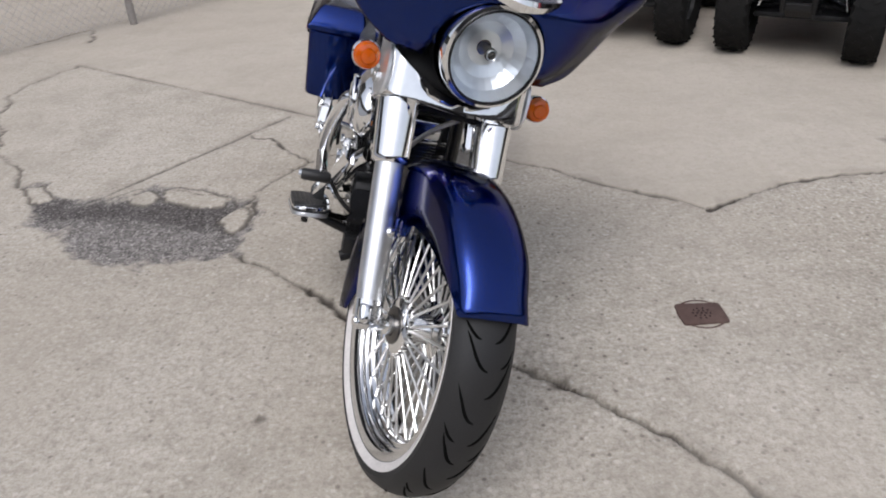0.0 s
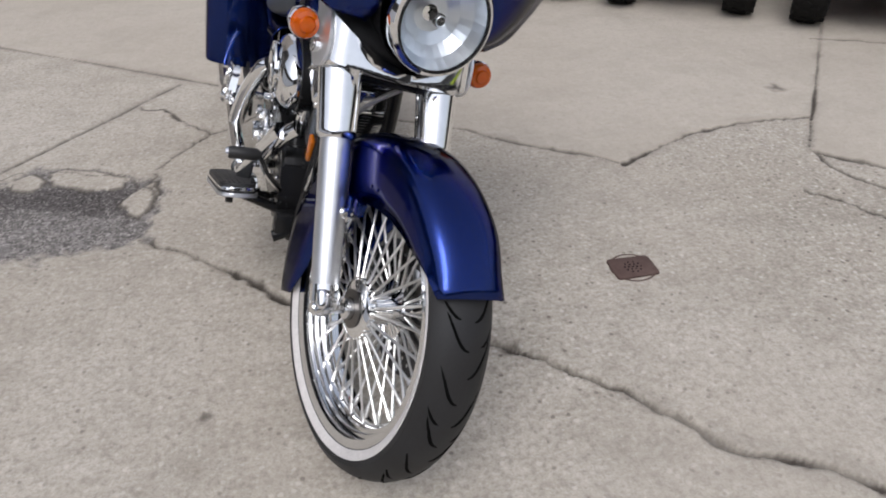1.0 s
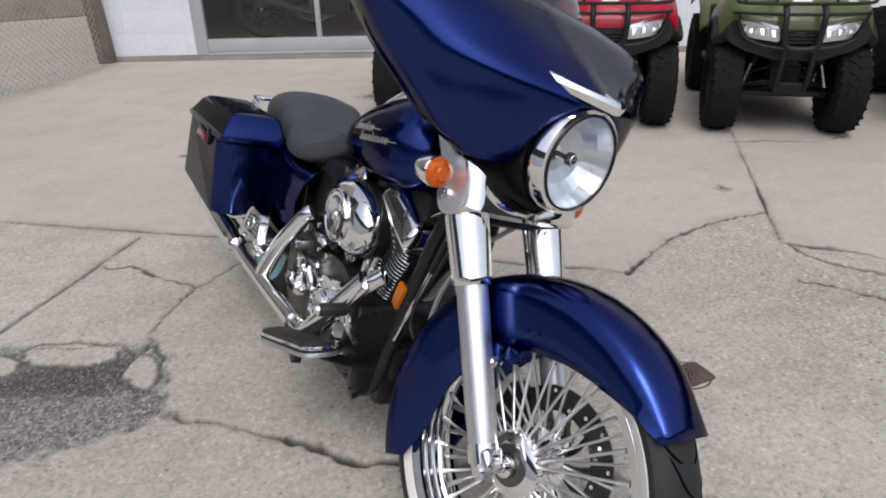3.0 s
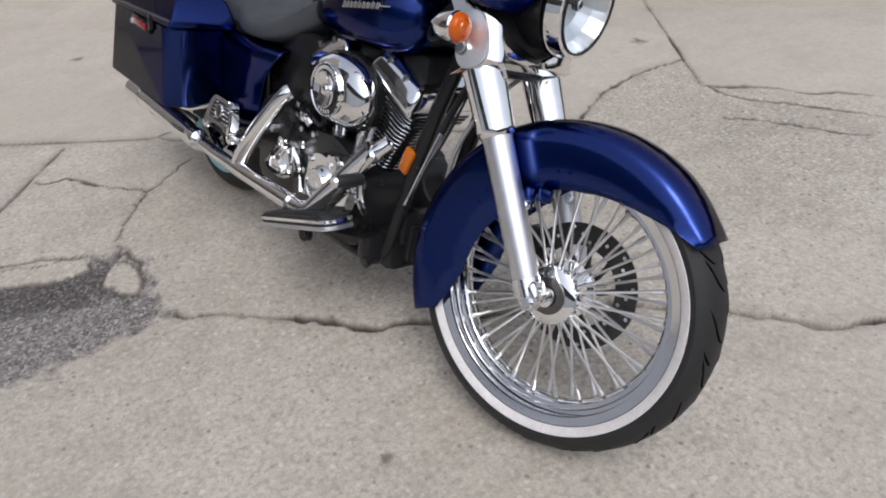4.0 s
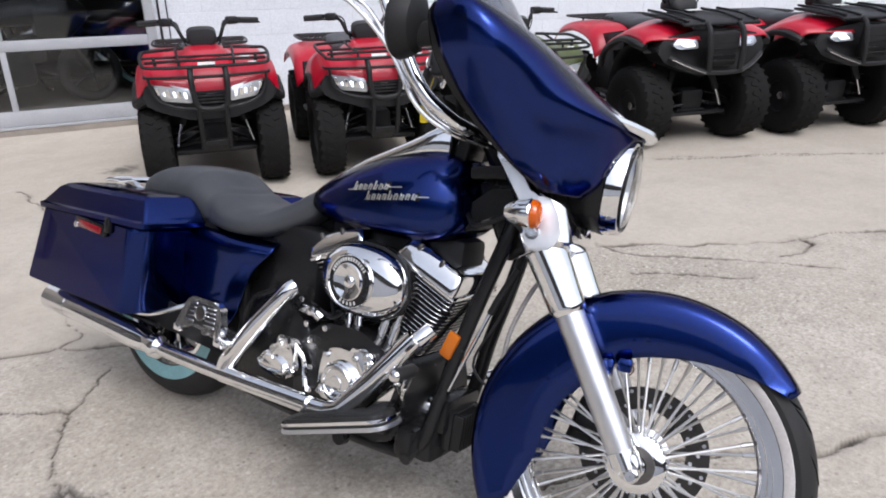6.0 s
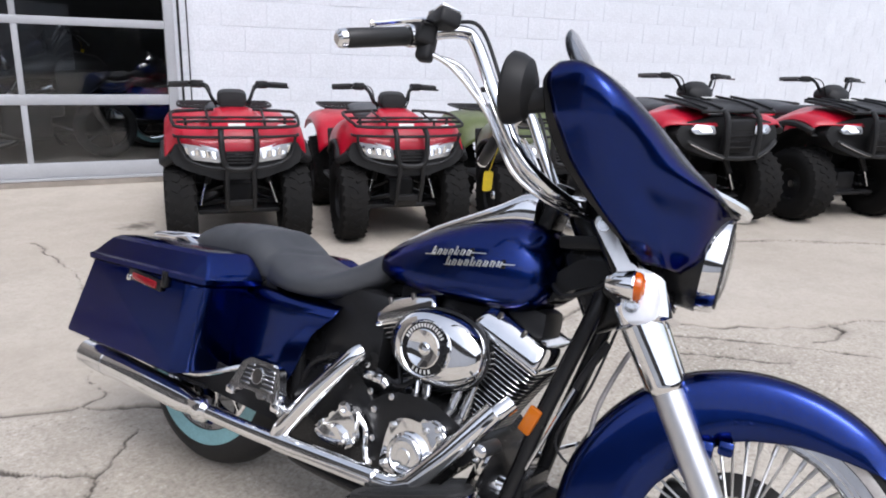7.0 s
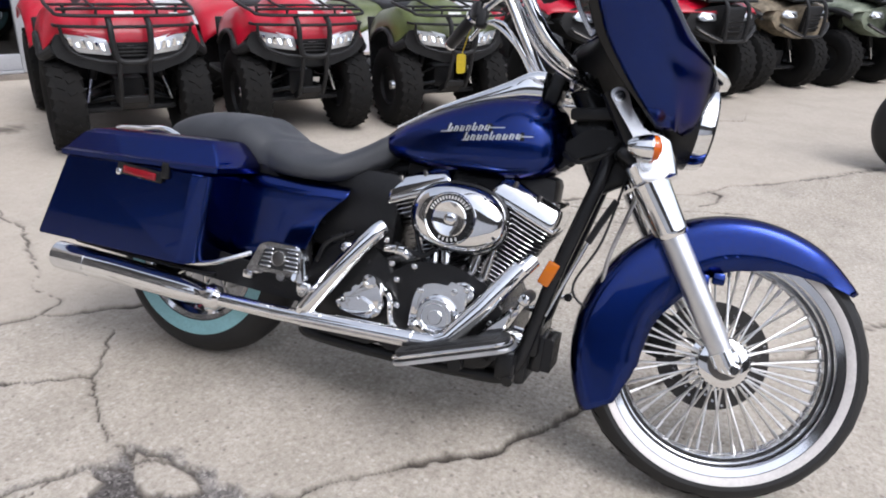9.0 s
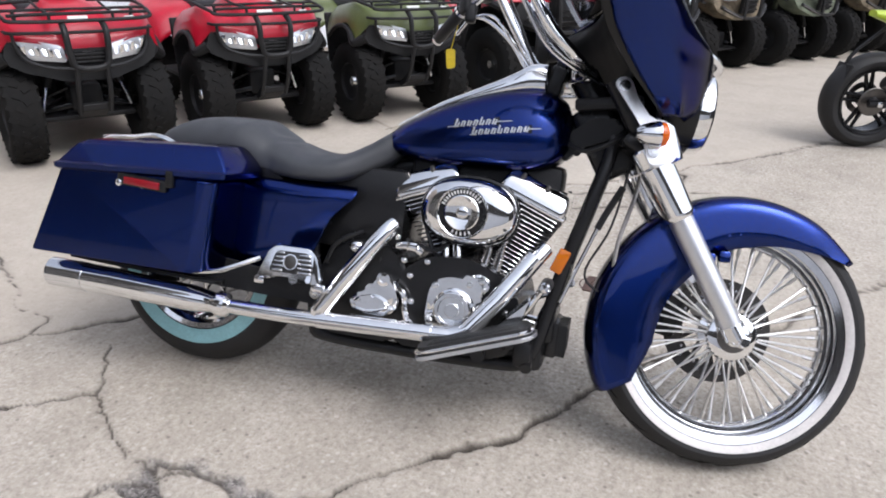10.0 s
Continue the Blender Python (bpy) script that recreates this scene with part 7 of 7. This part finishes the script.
    part("bumper", tube([(0.13, -0.13, 0.60), (0.14, 0, 0.595), (0.13, 0.13, 0.60)], 0.017, 8, 4), PLASTIC, q)
    deck = part("front_rack", surface([[Vector((0.06, y, 0.945)), Vector((0.0, y, 0.965)), Vector((-0.20, y * 1.05, 0.985)), Vector((-0.44, y * 1.05, 1.0))] for y in (-0.29, -0.24, -0.10, 0.10, 0.24, 0.29)], 3), PLASTIC, q, "flat black front carrier", thick=0.02)
    for y in (-0.26, -0.14, 0.14, 0.26):
        part("rack_bar", tube([(0.05, y, 0.965), (-0.20, y * 1.05, 1.003), (-0.44, y * 1.05, 1.018)], 0.010, 6, 3), SATIN_BLACK, deck)
    part("warning_label", box((0.07, 0.11, 0.004), (-0.36, 0.03, 1.015), 0, 1, (0, 4, 0)), WHITE_MARK, deck)
    part("pod", loft([body_ring(x, lo, hi, w, 20, 2.6, 3.5, 0.4) for x, lo, hi, w in ((-0.38, 0.99, 1.04, 0.06), (-0.42, 0.99, 1.10, 0.10), (-0.50, 0.99, 1.135, 0.115), (-0.60, 1.0, 1.10, 0.09))]), PLASTIC, q, "black instrument pod")
    steering(q, -0.62, 1.165, 0.38)
    rear_end(q, body, 0.12)
    running_gear(q, -0.27, 0.385, 0.308, 0.112, -1.40, 0.37, 0.125)
    return q


def parked(at, turn):
    """Pose of a quad whose headlamps stand over a spot; turn is the way along the row."""
    return pose(at[0], at[1], 0, 0, 0, turn - 90)


red_quad = quad_bike(RED_BODY, "red quad bike with black racks, parked facing the yard")
red_quad.matrix_world = parked((1.14, 4.52), -32)
copy_thing(red_quad, parked((2.01, 3.93), -33))
olive_quad = quad_bike(OLIVE_BODY, "olive green quad bike with black racks, parked facing the yard")
olive_quad.matrix_world = parked((2.85, 3.29), -36)
SIZE = Matrix.Diagonal((0.96, 1.12, 0.955, 1))
tall_quad = tall_quad_bike(RED_BODY, "black quad bike with red fenders, parked facing the yard")
tall_quad.matrix_world = parked((4.03, 2.53), -33) @ SIZE
copy_thing(tall_quad, parked((5.12, 1.75), -33))
camo_quad = tall_quad_bike(CAMO_BODY, "camouflage quad bike with flat black racks, parked facing the yard", CAMO_BODY)
camo_quad.matrix_world = parked((6.28, 1.12), -33) @ SIZE
pale_quad = tall_quad_bike(SAGE_BODY, "pale sage green quad bike with flat black racks, facing the yard", SAGE_BODY)
pale_quad.matrix_world = parked((7.35, 0.30), -33) @ SIZE
copy_thing(camo_quad, parked((8.5, -0.50), -33))
copy_thing(pale_quad, parked((9.5, -1.30), -33))

# ---- a dark sport motorcycle at the yard's edge, rear wheel towards the row ----
SPORT = Matrix.Translation((3.66, 0.30, 0)) @ pose(0, 0, 0, 0, 0, math.degrees(math.atan2(-0.94, 0.33)))
sport = thing("sport_motorcycle", SPORT, "black sport motorcycle with lime green tail, parked on the concrete", "motorcycle")
SW = Vector((0, 0, 0.318))
srim = part("rear_wheel", lathe([(0.205, -0.075), (0.222, -0.08), (0.214, -0.06), (0.200, -0.05), (0.200, 0.05), (0.214, 0.06), (0.222, 0.08), (0.205, 0.075)], SW, (0, 1, 0), 48), BLACK, sport)
part("tyre", tyre_mesh(SW, 0.318, 0.088, 0.21, 64), RUBBER, srim)
for k in range(5):
    w = 2 * math.pi * k / 5 + 0.5
    for d in (-0.12, 0.12):
        part("spoke", tube([SW + Vector((0.05 * math.cos(w + d * 2), 0, 0.05 * math.sin(w + d * 2))), SW + Vector((0.205 * math.cos(w + d), 0, 0.205 * math.sin(w + d)))], [0.016, 0.012], 8, 1), BLACK, srim)
part("sprocket", lathe([(0.03, -0.075), (0.09, -0.072), (0.095, -0.066), (0.03, -0.06)], SW, (0, 1, 0), 32), STEEL, srim)
part("brake_disc", lathe([(0.07, 0.07), (0.11, 0.07), (0.11, 0.075), (0.07, 0.075)], SW, (0, 1, 0), 32), STEEL, srim)
part("hub", lathe([(0.0005, -0.10), (0.022, -0.10), (0.03, -0.08), (0.055, -0.06), (0.055, 0.06), (0.03, 0.10)], SW, (0, 1, 0), 24), SATIN_BLACK, srim)
part("swingarm", joined(*[tube([(-0.06, s * 0.125, 0.318), (0.10, s * 0.13, 0.325), (0.35, s * 0.12, 0.37), (0.52, s * 0.09, 0.40)], [0.025, 0.03, 0.035, 0.04], 10, 4) for s in (-1, 1)]), SATIN_BLACK, sport)
part("axle_nut", joined(*[box((0.035, 0.02, 0.035), (0, s * 0.155, 0.318), 0.006) for s in (-1, 1)]), ALLOY, sport)
part("tail", loft([body_ring(x, lo, hi, w, 20) for x, lo, hi, w in ((-0.12, 0.86, 0.90, 0.05), (0.05, 0.80, 0.90, 0.09), (0.30, 0.72, 0.86, 0.12), (0.50, 0.66, 0.80, 0.13))]), LIME, sport, "lime green tail cowl")
part("seat", loft([body_ring(x, lo, hi, w, 20) for x, lo, hi, w in ((0.0, 0.88, 0.92, 0.08), (0.25, 0.83, 0.88, 0.11), (0.55, 0.78, 0.83, 0.12), (0.72, 0.80, 0.84, 0.09))]), VINYL, sport)
part("plate_bracket", joined(tube([(0.0, 0, 0.80), (-0.18, 0, 0.62), (-0.22, 0, 0.50)], 0.012, 8, 4), box((0.02, 0.17, 0.12), (-0.22, 0, 0.50), 0.004, 1, (0, 15, 0))), PLASTIC, sport)
part("engine", joined(box((0.42, 0.36, 0.40), (0.72, 0, 0.42), 0.06, 3), box((0.3, 0.3, 0.25), (0.9, 0, 0.55), 0.05, 2)), SATIN_BLACK, sport)
part("fuel_tank", loft([body_ring(x, lo, hi, w, 24) for x, lo, hi, w in ((0.62, 0.78, 0.84, 0.08), (0.75, 0.76, 0.96, 0.14), (0.95, 0.76, 1.02, 0.16), (1.10, 0.80, 0.98, 0.12))]), DARK_BODY, sport)
part("exhaust", tube([(0.75, -0.14, 0.22), (0.40, -0.17, 0.30), (0.10, -0.18, 0.42), (-0.02, -0.18, 0.48)], [0.02, 0.025, 0.05, 0.05], 14, 4), STEEL, sport)
sfront = part("front_wheel", lathe([(0.205, -0.05), (0.222, -0.055), (0.205, -0.03), (0.205, 0.03), (0.222, 0.055), (0.205, 0.05)], (1.42, 0, 0.30), (0, 1, 0), 40), BLACK, sport)
part("tyre", tyre_mesh(Vector((1.42, 0, 0.30)), 0.30, 0.06, 0.21, 48), RUBBER, sfront)
for k in range(5):
    w = 2 * math.pi * k / 5
    part("spoke", tube([Vector((1.42, 0, 0.30)), Vector((1.42 + 0.205 * math.cos(w), 0, 0.30 + 0.205 * math.sin(w)))], 0.014, 8, 1), BLACK, sfront)
for s in (-1, 1):
    part("fork_leg", tube([(1.42, s * 0.09, 0.30), (1.15, s * 0.10, 0.92)], 0.025, 12, 1), STEEL, sport)
part("handlebar", tube([(1.05, -0.34, 0.98), (1.14, -0.15, 0.98), (1.14, 0.15, 0.98), (1.05, 0.34, 0.98)], 0.012, 8, 4), BLACK, sport)
part("nose_cowl", loft([body_ring(x, lo, hi, w, 24) for x, lo, hi, w in ((1.0, 0.55, 0.98, 0.18), (1.2, 0.55, 1.05, 0.17), (1.4, 0.72, 1.0, 0.11), (1.48, 0.80, 0.92, 0.04))]), DARK_BODY, sport)

# motorcycles on show behind the shop window
copy_thing(sport, WALL @ pose(1.45, 0.95, 0.06, 0, 0, 8)).name = "display_motorcycle"
shown = copy_thing(bike, WALL @ pose(3.3, 1.75, 0.06, 0, 0, 175))
shown.name = "display_motorcycle"
tagged(shown, "chrome touring motorcycle standing behind the shop window", "motorcycle", "motorcycles on show in the shop")
tagged(bpy.data.objects["display_motorcycle"], "black sport motorcycle standing behind the shop window", "motorcycle", "motorcycles on show in the shop")
